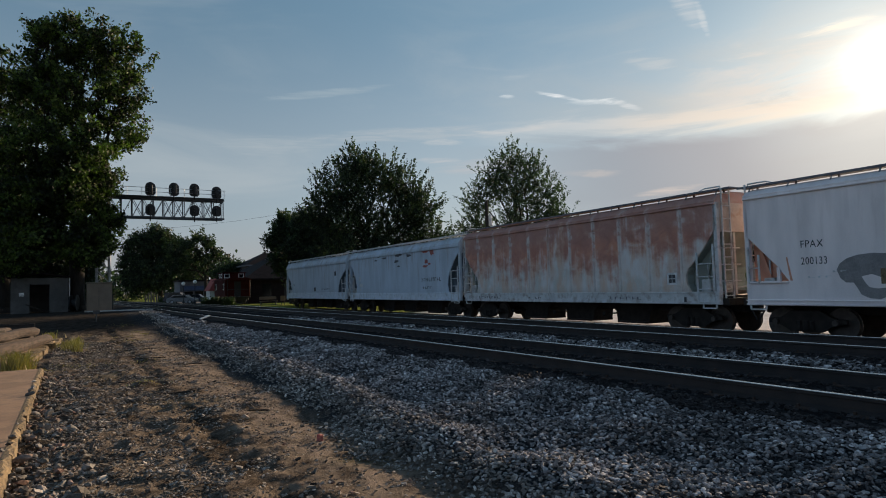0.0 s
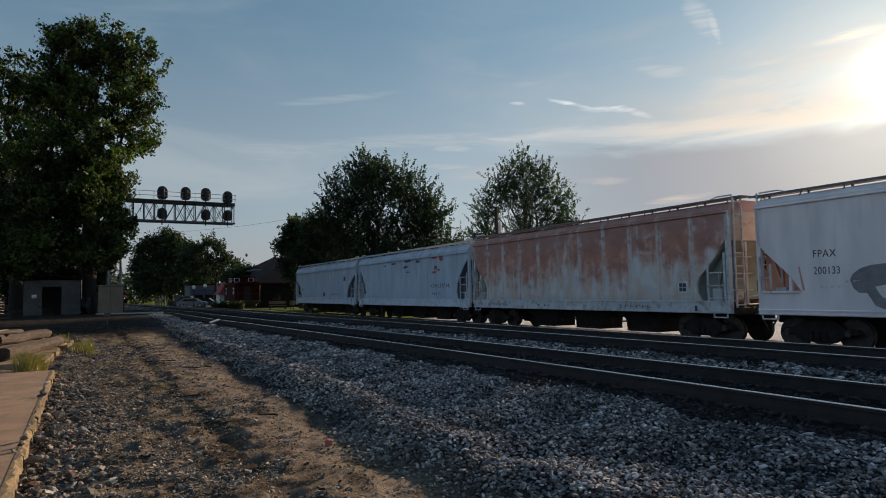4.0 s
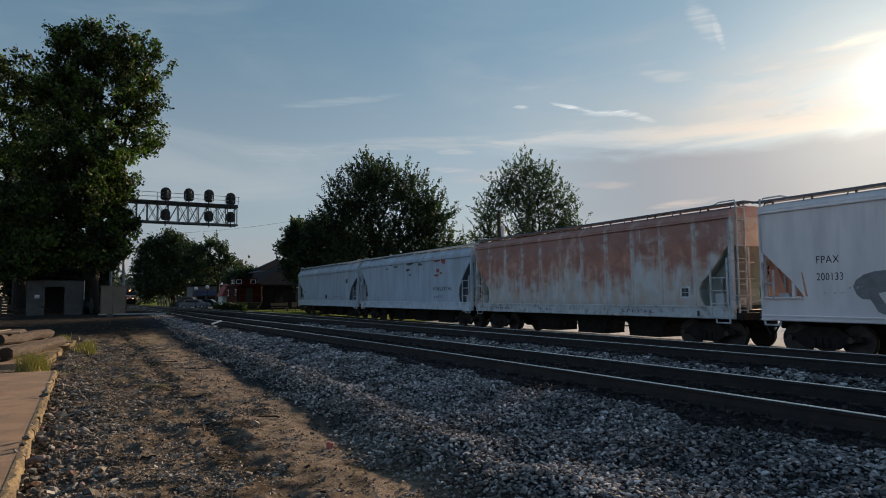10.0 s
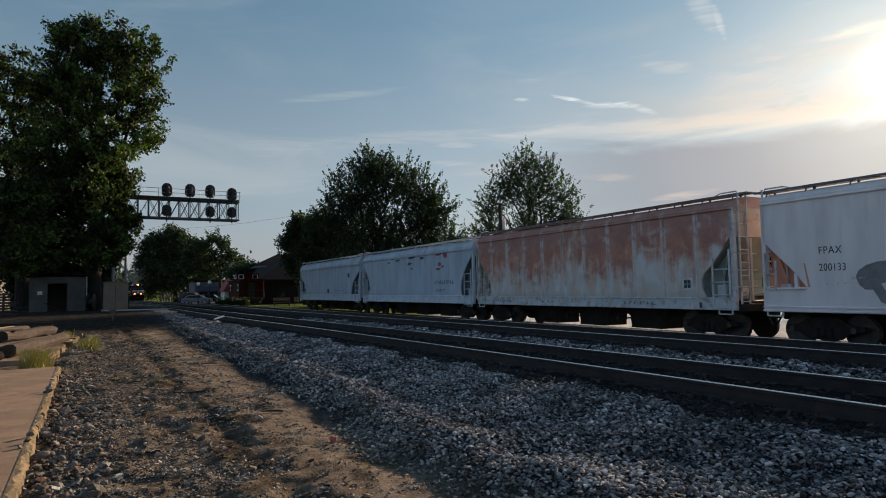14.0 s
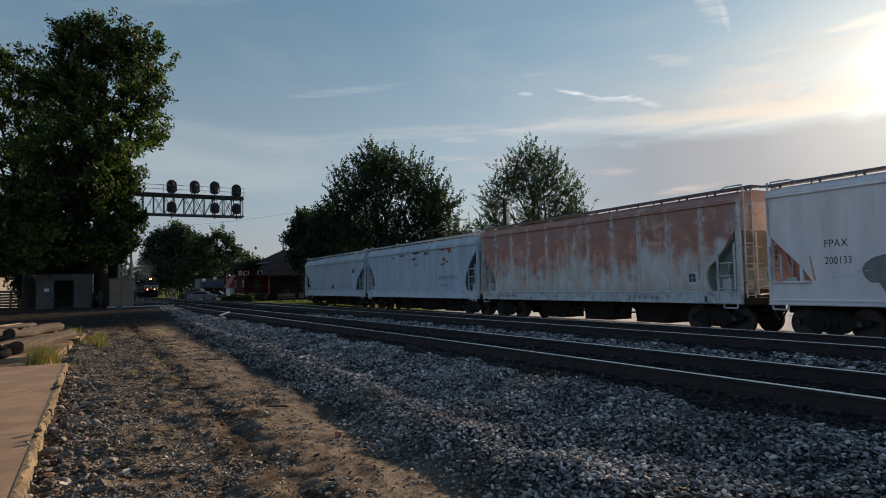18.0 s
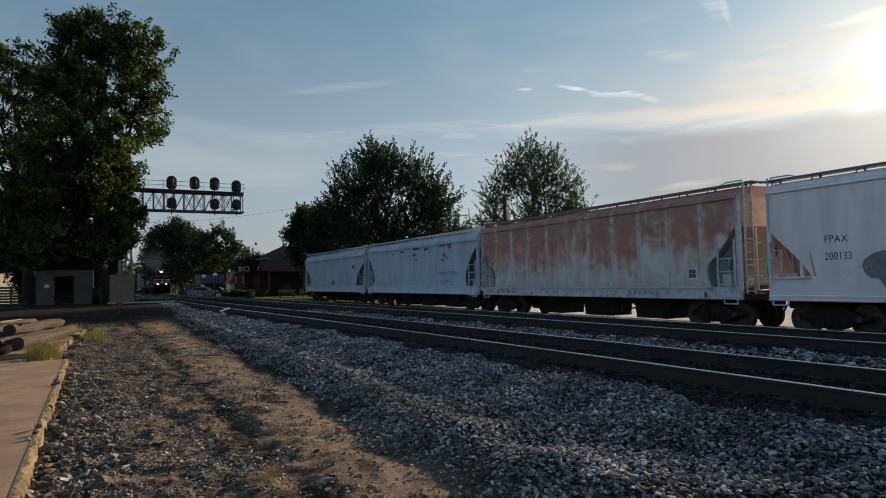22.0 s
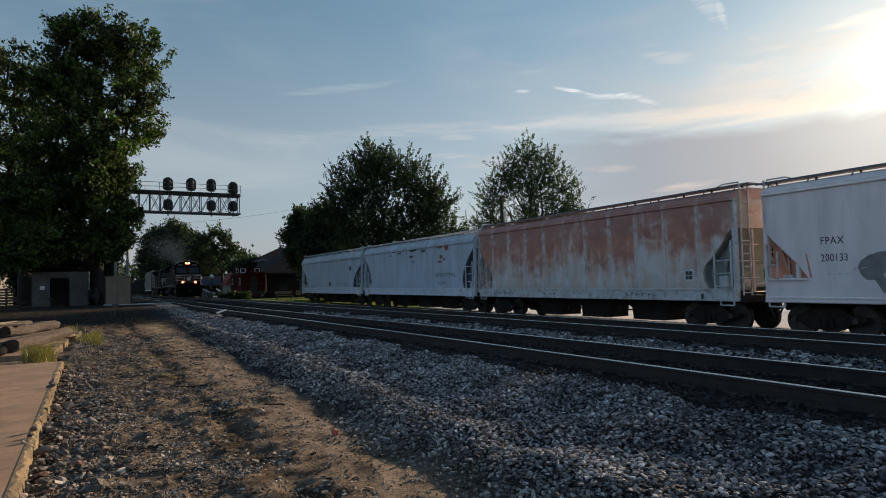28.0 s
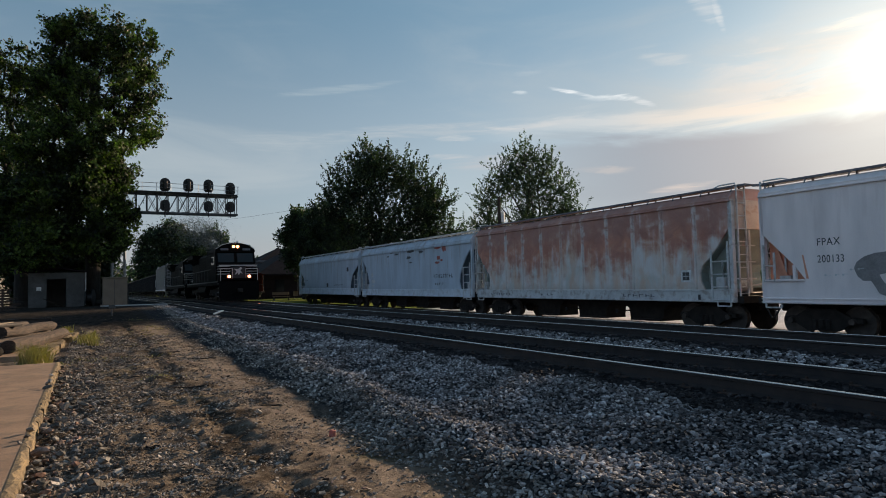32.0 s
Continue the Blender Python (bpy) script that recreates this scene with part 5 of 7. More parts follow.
scrawl(car_c, -3.0, -4.6, 1.22, 0.10, 65, -1.64, M_EAVES)
scrawl(car_c, 6.4, 4.6, 1.22, 0.10, 66, -1.64, M_EAVES)
scrawl(car_c, 2.2, 1.2, 1.22, 0.08, 67, -1.64)
bars(car_c, [(-6.0, 1.90, 0.44, 0.42)], x=-1.60, material=M_LABEL)
bars(car_c, [(-5.925, 1.975, 0.13, 0.13), (-6.075, 1.975, 0.13, 0.13), (-5.925, 1.825, 0.13, 0.13), (-6.075, 1.825, 0.13, 0.13)], x=-1.606)
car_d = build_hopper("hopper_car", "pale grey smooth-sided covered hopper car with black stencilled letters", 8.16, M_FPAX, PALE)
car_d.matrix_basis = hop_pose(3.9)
lettering("FPAX", 0.30, M_MARK, car_d, on_side(6.48, 2.68, -1.583) @ Matrix.Diagonal((0.86, 1, 1, 1)))
lettering("200133", 0.30, M_MARK, car_d, on_side(6.48, 2.20, -1.583) @ Matrix.Diagonal((0.76, 1, 1, 1)))
scrawl(car_d, 6.2, 5.3, 1.98, 0.05, 68, -1.585, M_SILL)
scrawl(car_d, 6.3, 5.6, 1.84, 0.05, 69, -1.585, M_SILL)


def build_tag_shape():
    """A sprayed dark mushroom-like shape on the pale car: a cap with a curled stem round a clear hole."""
    cap = [(5.50, 2.02), (5.42, 2.18), (5.22, 2.32), (4.95, 2.40), (4.6, 2.43), (4.2, 2.40), (3.85, 2.30), (3.6, 2.12), (3.5, 1.9), (3.55, 1.66), (3.75, 1.50), (4.0, 1.52), (4.22, 1.66), (4.42, 1.80), (4.62, 1.88), (4.86, 1.83), (5.02, 1.66), (5.28, 1.67), (5.42, 1.80)]
    part("sprayed_shape", Shape().slab(cap, "x", -1.588, -1.583), M_TAG, car_d, "dark sprayed graffiti shape")
    stem = [(5.08, 1.67), (4.98, 1.50), (4.90, 1.34), (4.70, 1.25), (4.45, 1.22), (4.25, 1.30), (4.05, 1.45), (3.9, 1.56), (4.1, 1.62), (4.3, 1.52), (4.5, 1.50), (4.70, 1.54), (4.80, 1.68), (4.88, 1.84)]
    part("sprayed_shape", Shape().slab(stem, "x", -1.592, -1.587), M_TAG, car_d)
    part("sprayed_streak", Shape().box((-1.597, 4.28, 1.62), (-1.592, 4.40, 2.02)), M_KERB, car_d, "yellow sprayed streak")


build_tag_shape()
part("gusset", Shape().soft((-1.60, 7.12, 1.74), (-1.50, 7.22, 2.16), 0.01), M_FPAX, car_d)
part("end_rail", Shape().soft((-1.66, 6.86, 1.68), (-1.58, 8.1, 1.74), 0.01), M_FPAX, car_d)
part("rust_streak", Shape().slab([(6.92, 2.44), (6.82, 1.75), (6.75, 1.75), (6.88, 2.44)], "x", -1.586, -1.581), M_RUSTSHEET, car_d)

def leaf_cards(rng, centres, spread, per, size, droop=0.0, ways=None, spray=0.0):
    """Diamond leaves bent along the midrib, in clumps round the centres; with ways and a spray length, along twigs that point those ways."""
    n = len(centres) * per
    c = np.repeat(centres, per, 0)
    a = rng.normal(size=(n, 3))
    if spray:
        w = np.repeat(ways, per, 0)
        c = c + w * (rng.uniform(-0.5, 0.5, n) * spray)[:, None] + rng.normal(0, 1, (n, 3)) * spread * 0.45
        a = a * 0.55 + w
    else:
        c = c + rng.normal(0, 1, (n, 3)) * spread * np.array([1, 1, 0.75])
    a[:, 2] -= droop
    a /= np.linalg.norm(a, axis=1)[:, None]
    b = np.cross(a, rng.normal(size=(n, 3)))
    b /= np.linalg.norm(b, axis=1)[:, None]
    s = (size * rng.uniform(0.6, 1.3, n))[:, None]
    nrm = np.cross(a, b)
    v = np.stack([c - a * s * 0.5, c + b * s * 0.33 + nrm * s * 0.1, c + a * s * 0.5, c - b * s * 0.33 + nrm * s * 0.1], 1)
    f = np.arange(n * 4).reshape(n, 4)
    return v.reshape(-1, 3), f


# ---- locomotive ----
def build_locomotive(name, label):
    """A six-axle road locomotive: origin on the rail under the front coupler face, body along +y, front at -y."""
    loco = thing(name, label, "locomotive", "moving train")
    L = 22.0
    part("main_frame", Shape().soft((-1.5, 0.9, 1.25), (1.5, L - 0.9, 1.62), 0.03), M_LOCO, loco)
    part("walkway_edge", Shape().box((-1.54, 1.2, 1.50), (-1.50, L - 1.2, 1.60)).box((1.50, 1.2, 1.50), (1.54, L - 1.2, 1.60)), M_GANTRY, loco, "dull walkway edge")
    part("fuel_tank", Shape().slab([(-1.35, 1.25), (-1.45, 0.75), (-1.1, 0.30), (1.1, 0.30), (1.45, 0.75), (1.35, 1.25)], "y", 8.6, 13.6), M_LOCO, loco)
    part("pilot", Shape().slab([(-1.5, 1.55), (-1.5, 0.35), (-1.2, 0.15), (1.2, 0.15), (1.5, 0.35), (1.5, 1.55)], "y", 0.55, 0.75), M_LOCO, loco)
    plow = Shape().slab([(-1.42, 0.62), (-1.42, 0.12), (0, 0.10), (1.42, 0.12), (1.42, 0.62)], "y", 0.35, 0.50)
    part("snow_plough", plow, M_LOCO, loco)
    part("coupler", Shape().soft((-0.17, 0.0, 0.70), (0.17, 0.9, 1.0), 0.04), M_GUNK, loco)
    # nose with its stripes
    nose = [(0.95, 1.62), (0.95, 2.75), (1.15, 2.90), (2.35, 3.02), (2.35, 1.62)]
    part("nose", Shape().slab(nose, "x", -1.45, 1.45), M_LOCO, loco, "black wide nose")
    for k in range(4):
        z = 2.12 + k * 0.20
        for sx in (-1, 1):
            part("nose_stripe", Shape().box((min(sx * 0.62, sx * 1.44), 0.935, z), (max(sx * 0.62, sx * 1.44), 0.95, z + 0.045)), M_WHITE, loco)
            part("nose_stripe", Shape().box((sx * 1.452 - 0.006, 0.96, z), (sx * 1.452 + 0.006, 2.2, z + 0.045)), M_WHITE, loco)
    part("nose_band", Shape().box((-1.45, 0.93, 2.78), (1.45, 0.948, 2.85)), M_WHITE, loco, "white band over the nose")
    part("nose_door", Shape().soft((-0.55, 0.90, 1.75), (0.55, 0.945, 2.72), 0.02), M_DARK, loco)
    emblem = [(-0.30, 2.05), (-0.16, 2.35), (-0.34, 2.55), (-0.05, 2.52), (0.12, 2.66), (0.30, 2.60), (0.14, 2.40), (0.32, 2.15), (0.12, 2.22), (0.02, 2.02), (-0.08, 2.22)]
    part("emblem", Shape().slab(emblem, "y", 0.885, 0.898), M_WHITE, loco, "plain white emblem shape")
    part("anticlimber", Shape().soft((-1.3, 0.55, 1.66), (1.3, 0.98, 1.80), 0.03), M_LOCO, loco, "black front sill")
    # cab
    cab = [(2.0, 1.62), (2.0, 2.95), (2.30, 3.88), (2.55, 4.05), (4.7, 4.05), (4.7, 1.62)]
    part("cab", Shape().slab(cab, "x", -1.52, 1.52), M_LOCO, loco, "black crew cab")
    roof = [(-1.56, 3.95), (-1.50, 4.18), (-1.0, 4.52), (-0.4, 4.66), (0.4, 4.66), (1.0, 4.52), (1.50, 4.18), (1.56, 3.95)]
    part("cab_roof", Shape().slab(roof, "y", 2.15, 4.8), M_LOCO, loco)
    # white bars stand in for the highlight along the cab roof's front
    lips = Shape()
    for p, q in zip(roof[1:], roof[2:-1]):
        lips.bar((p[0], 2.13, p[1]), (q[0], 2.13, q[1]), 0.035)
    part("roof_edge", lips, M_WHITE, loco, "highlight along the roof's front, put in as white bars")
    for sx in (-1, 1):
        wn = Shape().add([(sx * 0.12, 1.985, 3.10), (sx * 1.36, 1.985, 3.10), (sx * 1.36, 2.255, 3.85), (sx * 0.12, 2.255, 3.85), (sx * 0.12, 2.02, 3.09), (sx * 1.36, 2.02, 3.09), (sx * 1.36, 2.29, 3.84), (sx * 0.12, 2.29, 3.84)], [(0, 1, 2, 3), (4, 7, 6, 5), (0, 4, 5, 1), (1, 5, 6, 2), (2, 6, 7, 3), (3, 7, 4, 0)])
        part("windshield", wn, M_GLASS, loco)
        part("number_board", Shape().soft((sx * 0.85 - 0.30, 2.09, 4.06), (sx * 0.85 + 0.30, 2.15, 4.22), 0.01), M_EAVES, loco)
        part("side_window", Shape().soft((sx * 1.53 - 0.01, 2.75, 2.95), (sx * 1.53 + 0.01, 4.3, 3.6), 0.005), M_GLASS, loco)
        part("ditch_light", Shape().rod((sx * 0.76, 0.62, 1.93), (sx * 0.76, 0.50, 1.93), 0.115, 0.105, n=14), M_DITCH, loco, "lit ditch light")
        part("ditch_housing", Shape().rod((sx * 0.76, 0.95, 1.93), (sx * 0.76, 0.63, 1.93), 0.19, n=14), M_DARK, loco)
    hl = part("headlight_housing", Shape().soft((-0.36, 2.05, 4.22), (0.36, 2.2, 4.50), 0.03), M_DARK, loco)
    for sx in (-1, 1):
        part("headlight", Shape().rod((sx * 0.17, 2.06, 4.36), (sx * 0.15, 2.00, 4.36), 0.105, n=14), M_HEAD, hl, "lit headlight")
    # long hood, radiator, exhaust, blower housings
    part("long_hood", Shape().slab([(-0.95, 1.62), (-0.95, 3.95), (-0.75, 4.2), (0.75, 4.2), (0.95, 3.95), (0.95, 1.62)], "y", 4.7, 21.0), M_LOCO, loco)
    part("radiator_wing", Shape().slab([(-0.95, 3.5), (-1.5, 4.05), (-1.5, 4.4), (1.5, 4.4), (1.5, 4.05), (0.95, 3.5)], "y", 16.4, 20.6), M_LOCO, loco)
    part("equipment_cab", Shape().soft((-1.42, 4.75, 1.62), (1.42, 8.2, 3.9), 0.05), M_LOCO, loco)
    part("exhaust_stack", Shape().soft((-0.4, 11.6, 4.2), (0.4, 12.6, 4.42), 0.03), M_DARK, loco)
    part("dynamic_brake_hood", Shape().soft((-1.25, 6.0, 3.7), (1.25, 8.9, 4.38), 0.08), M_LOCO, loco)
    for k in range(14):
        y = 9.0 + k * 0.5
        for sx in (-1, 1):
            part("hood_door", Shape().soft((sx * 0.965 - 0.015, y, 1.9), (sx * 0.965 + 0.015, y + 0.46, 3.7), 0.008), M_LOCO, loco)
    # handrails and steps
    for sx in (-1, 1):
        hr = part("handrail", Shape().rod((sx * 1.46, 4.8, 2.62), (sx * 1.46, 21.2, 2.62), 0.02, n=6), M_GANTRY, loco)
        for k in range(10):
            y = 4.9 + k * 1.8
            part("stanchion", Shape().rod((sx * 1.46, y, 1.62), (sx * 1.46, y, 2.62), 0.018, n=6), M_GANTRY, hr)
        part("front_handrail", Shape().rod((sx * 1.40, 0.62, 1.62), (sx * 1.40, 0.62, 2.55), 0.02, n=6).rod((sx * 1.40, 0.62, 2.55), (sx * 0.5, 0.62, 2.55), 0.02, n=6).rod((sx * 0.5, 0.62, 2.55), (sx * 0.5, 0.62, 1.7), 0.02, n=6), M_WHITE, loco)
        st = Shape()
        for k in range(4):
            st.box((sx * 1.35 - 0.18, 0.75, 0.40 + k * 0.32), (sx * 1.35 + 0.18, 1.3, 0.43 + k * 0.32))
        part("steps", st, M_WHITE, loco, "white-edged corner steps")
        part("mirror", Shape().soft((sx * 1.68 - 0.1, 2.85, 3.1), (sx * 1.68 + 0.1, 2.88, 3.5), 0.01), M_DARK, loco)
    part("horn", Shape().rod((0.3, 3.6, 4.72), (0.3, 3.0, 4.78), 0.05, 0.10, n=10), M_IRON, loco)
    for yc in (4.9, 17.1):
        tk = part("truck", Shape().soft((-1.0, yc - 2.2, 0.55), (1.0, yc + 2.2, 1.0), 0.05), M_GUNK, loco)
        for sx in (-1, 1):
            fr = [(yc - 2.5, 0.55), (yc - 2.4, 0.95), (yc + 2.4, 0.95), (yc + 2.5, 0.55), (yc + 1.2, 0.45), (yc - 1.2, 0.45)]
            part("side_frame", Shape().slab(fr, "x", sx * 1.12 - 0.08, sx * 1.12 + 0.08), M_GUNK, tk)
            for dy in (-1.85, 0, 1.85):
                part("wheel", Shape().rod((sx * 0.80, yc + dy, 0.53), (sx * 0.67, yc + dy, 0.53), 0.53, n=24), M_WHEEL, tk)
                part("bearing_cap", Shape().rod((sx * 1.2, yc + dy, 0.55), (sx * 1.32, yc + dy, 0.55), 0.13, 0.1, n=10), M_GUNK, tk)
    return loco


loco_1 = build_locomotive("locomotive", "black road locomotive with white nose stripes and lit headlights")


def build_smoke(loco):
    """Thin exhaust haze over the lead unit: fine flakes, dense at the stack and spreading as it rises and trails."""
    rng = np.random.default_rng(91)
    n = 13000
    q = rng.uniform(0, 1, n) ** 0.8
    c = np.stack([rng.normal(0, 1, n) * (0.3 + 1.5 * q) - 0.6 * q, 12.1 + 15 * q + rng.normal(0, 1, n) * (0.3 + 2.4 * q), 4.5 + 4.2 * q ** 0.8 + rng.normal(0, 1, n) * (0.1 + 1.0 * q)], -1)
    c = c[c[:, 2] > 4.45]
    v, f = leaf_cards(rng, c, 0.05, 1, 0.085)
    bulk("exhaust_smoke", v, f, M_SMOKE, "thin grey-blue exhaust haze", "", parent=loco)


build_smoke(loco_1)
loco_2 = build_locomotive("locomotive", "second black road locomotive coupled behind the lead unit")
for o in loco_2.children_recursive:
    if "light" in o.name and o.type == "MESH":
        o.data.materials.clear()
        o.data.materials.append(M_LABEL)


def build_gondola(name, label):
    """A dark open-top car: origin at its centre on the rail."""
    car = thing(name, label, "gondola car", "moving train")
    h = 7.6
    tub = Shape()
    tub.box((-1.5, -h, 1.0), (1.5, h, 1.15))
    for sx in (-1, 1):
        tub.box((min(sx * 1.5, sx * 1.42), -h, 1.0), (max(sx * 1.5, sx * 1.42), h, 3.6))
        tub.box((-1.5, min(sx * h, sx * (h - 0.08)), 1.0), (1.5, max(sx * h, sx * (h - 0.08)), 3.6))
    part("tub", tub, M_COAL, car)
    for k in range(11):
        y = -h + 0.3 + k * (2 * h - 0.6) / 10
        for sx in (-1, 1):
            part("side_post", Shape().soft((sx * 1.55 - 0.06, y - 0.07, 1.0), (sx * 1.55 + 0.06, y + 0.07, 3.6), 0.01), M_COAL, car)
    part("top_rim", Shape().box((-1.6, -h - 0.05, 3.6), (-1.45, h + 0.05, 3.72)).box((1.45, -h - 0.05, 3.6), (1.6, h + 0.05, 3.72)).box((-1.6, -h - 0.05, 3.6), (1.6, -h + 0.1, 3.72)), M_COAL, car)
    part("load", Shape().slab([(-h + 0.1, 1.2), (-h + 0.3, 3.4), (-h / 2, 3.85), (0, 3.6), (h / 2, 3.9), (h - 0.3, 3.4), (h - 0.1, 1.2)], "x", -1.4, 1.4), M_GUNK, car)
    for sy in (-1, 1):
        build_truck(car, sy * (h - 1.4))
        part("coupler", Shape().soft((-0.16, min(sy * h, sy * (h + 0.55)), 0.72), (0.16, max(sy * h, sy * (h + 0.55)), 0.98), 0.04), M_GUNK, car)
    return car


train_hopper = build_hopper("hopper_car", "light grey covered hopper car behind the locomotives", 8.1, M_GREYCAR, dict(PALE, body_label="light grey sides", slope=M_GREYCAR), "moving train")
gondolas = [build_gondola("gondola_car", "dark loaded gondola car in the moving train")]
for _ in range(6):
    gondolas.append(copy_thing(gondolas[0], Matrix.Identity(4)))

# ---- trees ----
def limb(shape, p, q, r0, r1, rng, bends=4, sway=0.05):
    p, q = Vector(p), Vector(q)
    last, lr = p, r0
    for i in range(1, bends + 1):
        s = i / bends
        off = Vector([rng.uniform(-1, 1) for _ in range(3)]) * (q - p).length * sway * (0 if i == bends else 1)
        nxt = p.lerp(q, s) + off
        nr = r0 + (r1 - r0) * s
        shape.rod(last, nxt, lr, nr, n=8, caps=False)
        last, lr = nxt, nr
    return shape


def build_tree(name, label, base, fork, radius, lobes, clumps, per, size, material, seed, spread=0.55, shell=0.5, droop=0.3, spikes=0.0, gap=1.0, hollow=-0.35, thin=None, spray=0.0, rise=0.55):
    """base and fork: foot and head of the trunk; lobes: centre and radii of each bough's foliage."""
    rng, pr = np.random.default_rng(seed), random.Random(seed)
    tr = thing(name, label, "tree", at=pose(*base))
    b = Vector(base)
    fk = Vector(fork) - b
    tk = Shape()
    tk.rod((0, 0, -0.15), (0, 0, 0.5), radius * 1.45, radius * 1.05, n=12)
    limb(tk, (0, 0, 0.5), fk, radius * 1.05, radius * 0.7, pr, 6, 0.010)
    part("trunk", tk, M_BARK, tr, "dark furrowed trunk", smooth=True)
    centres, ways = [], []
    vol = np.array([r[3] * r[4] * r[5] for r in lobes]) ** 0.72
    for (x, y, z, rx, ry, rz), share in zip(lobes, vol / vol.sum()):
        c = Vector((x, y, z)) - b
        lb = Shape()
        limb(lb, fk * pr.uniform(0.75, 1.0), c, radius * 0.42, radius * 0.10, pr, 4)
        for _ in range(7):
            d = Vector([pr.gauss(0, 1) for _ in range(3)]).normalized()
            e = c + Vector((d.x * rx, d.y * ry, d.z * rz)) * 0.85
            limb(lb, c.lerp(fk, pr.uniform(0, 0.5)), e, radius * 0.12, 0.02, pr, 3)
        part("bough", lb, M_BARK, tr, smooth=True)
        n = int(clumps * share)
        d = rng.normal(size=(n, 3))
        d /= np.linalg.norm(d, axis=1)[:, None]
        wob = 1 + 0.16 * np.sin(d[:, 0] * 5 + seed) * np.sin(d[:, 1] * 4 + 1) + 0.12 * np.sin(d[:, 2] * 9 + d[:, 0] * 6)
        rad = (shell + (1 - shell) * rng.uniform(0, 1, n) ** 0.6) * wob + spikes * (rng.uniform(0, 1, n) ** 6)
        cc = np.array(c)[None] + d * rad[:, None] * np.array([rx, ry, rz])
        g = gap * 2.2
        void = np.sin(cc[:, 0] * g + seed) * np.sin(cc[:, 2] * g * 1.13 + 2) + 0.6 * np.sin(cc[:, 1] * g * 0.9 + cc[:, 2] * g * 0.7) * np.sin(cc[:, 0] * g * 1.7)
        ok = void > hollow
        if thin:
            ok = void > hollow + 0.26 * smooth_step(cc[:, 2] + b.z, thin[0], thin[1])
            # fewer clumps the higher in the crown
            z0, z1, least = thin
            ok &= rng.uniform(0, 1, n) < 1 - (1 - least) * smooth_step(cc[:, 2] + b.z, z0, z1)
        centres.append(cc[ok])
        w = d[ok] * 0.8 + np.array([0, 0, rise]) + rng.normal(0, 0.35, (int(ok.sum()), 3))
        ways.append(w / np.linalg.norm(w, axis=1)[:, None])
    v, f = leaf_cards(rng, np.concatenate(centres), spread, per, size, droop, np.concatenate(ways), spray)
    bulk("crown", v, f, material, "ragged leafy crown with gaps of sky", "", parent=tr)
    return tr


def from_eye(s, lobes):
    """The same crown nearer to or farther from the yard, at the same bearing."""
    return [(x * s, y * s, 1.65 + (z - 1.65) * s, rx * s, ry * s, rz * s) for x, y, z, rx, ry, rz in lobes]


def gz(x, y):
    return float(lie(x, y))


build_tree("tree", "tall broad-leaved tree with a dense dark crown beside the shed", (0.5, 56, gz(0.5, 56) - 0.05), (0.4, 56.3, 9.0), 0.55,
           [(0.9, 56, 21.6, 2.6, 2.8, 2.3), (3.1, 56, 20.5, 2.5, 2.6, 2.5), (-1.5, 56, 21.3, 2.1, 2.4, 1.9), (3.5, 55.8, 17.2, 2.0, 2.6, 2.6), (-1.0, 56.5, 20.0, 2.2, 2.6, 2.4), (-2.1, 57, 18.6, 2.0, 2.4, 2.2), (0.8, 55, 17.0, 2.8, 2.6, 2.8), (-1.8, 57, 16.4, 2.8, 3.0, 2.8),
            (3.5, 56, 14.4, 2.0, 2.4, 1.6), (0.4, 54.5, 13.0, 2.8, 2.6, 2.4), (-2.6, 55.5, 12.4, 2.8, 2.8, 2.6), (1.9, 56, 10.6, 1.5, 2.4, 2.0), (-0.6, 54.5, 9.2, 2.7, 2.6, 2.2), (-3.6, 55, 8.4, 2.6, 2.6, 2.2),
            (2.1, 56, 7.6, 1.5, 2.0, 1.8), (0.4, 54.3, 6.1, 2.0, 2.2, 1.5), (-2.6, 54.2, 5.6, 2.4, 2.0, 1.5), (2.0, 55.5, 5.6, 1.1, 1.5, 1.0), (0.9, 54.2, 4.7, 1.5, 1.6, 0.9), (-3.6, 54.0, 4.2, 1.8, 1.6, 1.1)],
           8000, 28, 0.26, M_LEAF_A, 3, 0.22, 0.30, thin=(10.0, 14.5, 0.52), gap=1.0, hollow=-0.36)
build_tree("tree", "broad-leaved tree with lit yellow-green outer leaves", (-4.6, 62, gz(-4.6, 62) - 0.05), (-4.9, 62, 8.5), 0.5,
           [(-5.8, 62, 20.4, 2.6, 2.6, 2.2), (-3.6, 61.5, 18.2, 2.2, 2.4, 2.2), (-4.4, 62, 16.5, 3.0, 2.8, 2.8), (-7.2, 62, 18.5, 3.2, 3.0, 3.2), (-7.0, 62, 13.0, 3.2, 3.0, 3.2), (-4.6, 61, 11.5, 3.2, 3.0, 2.8), (-6.0, 60.5, 7.0, 3.0, 2.6, 2.4), (-3.4, 60.5, 6.6, 2.2, 2.4, 2.2)],
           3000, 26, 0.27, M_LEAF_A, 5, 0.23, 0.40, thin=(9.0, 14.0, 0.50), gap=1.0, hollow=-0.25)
build_tree("tree", "dark understorey tree behind the shed", (-7.5, 76, gz(-7.5, 76) - 0.05), (-7.5, 76, 3.0), 0.3,
           [(-8.5, 76, 6.5, 3.4, 2.6, 3.4), (-4.5, 76, 5.6, 3.2, 2.4, 3.2), (-1.4, 76, 4.8, 2.6, 2.2, 2.8), (-11, 77, 5.0, 3.0, 2.4, 3.0), (-6.0, 75, 2.4, 4.5, 2.0, 1.8), (0.6, 76, 2.6, 2.0, 2.0, 1.8)],
           1900, 20, 0.42, M_LEAF_B, 6, 0.5, hollow=-1.0)
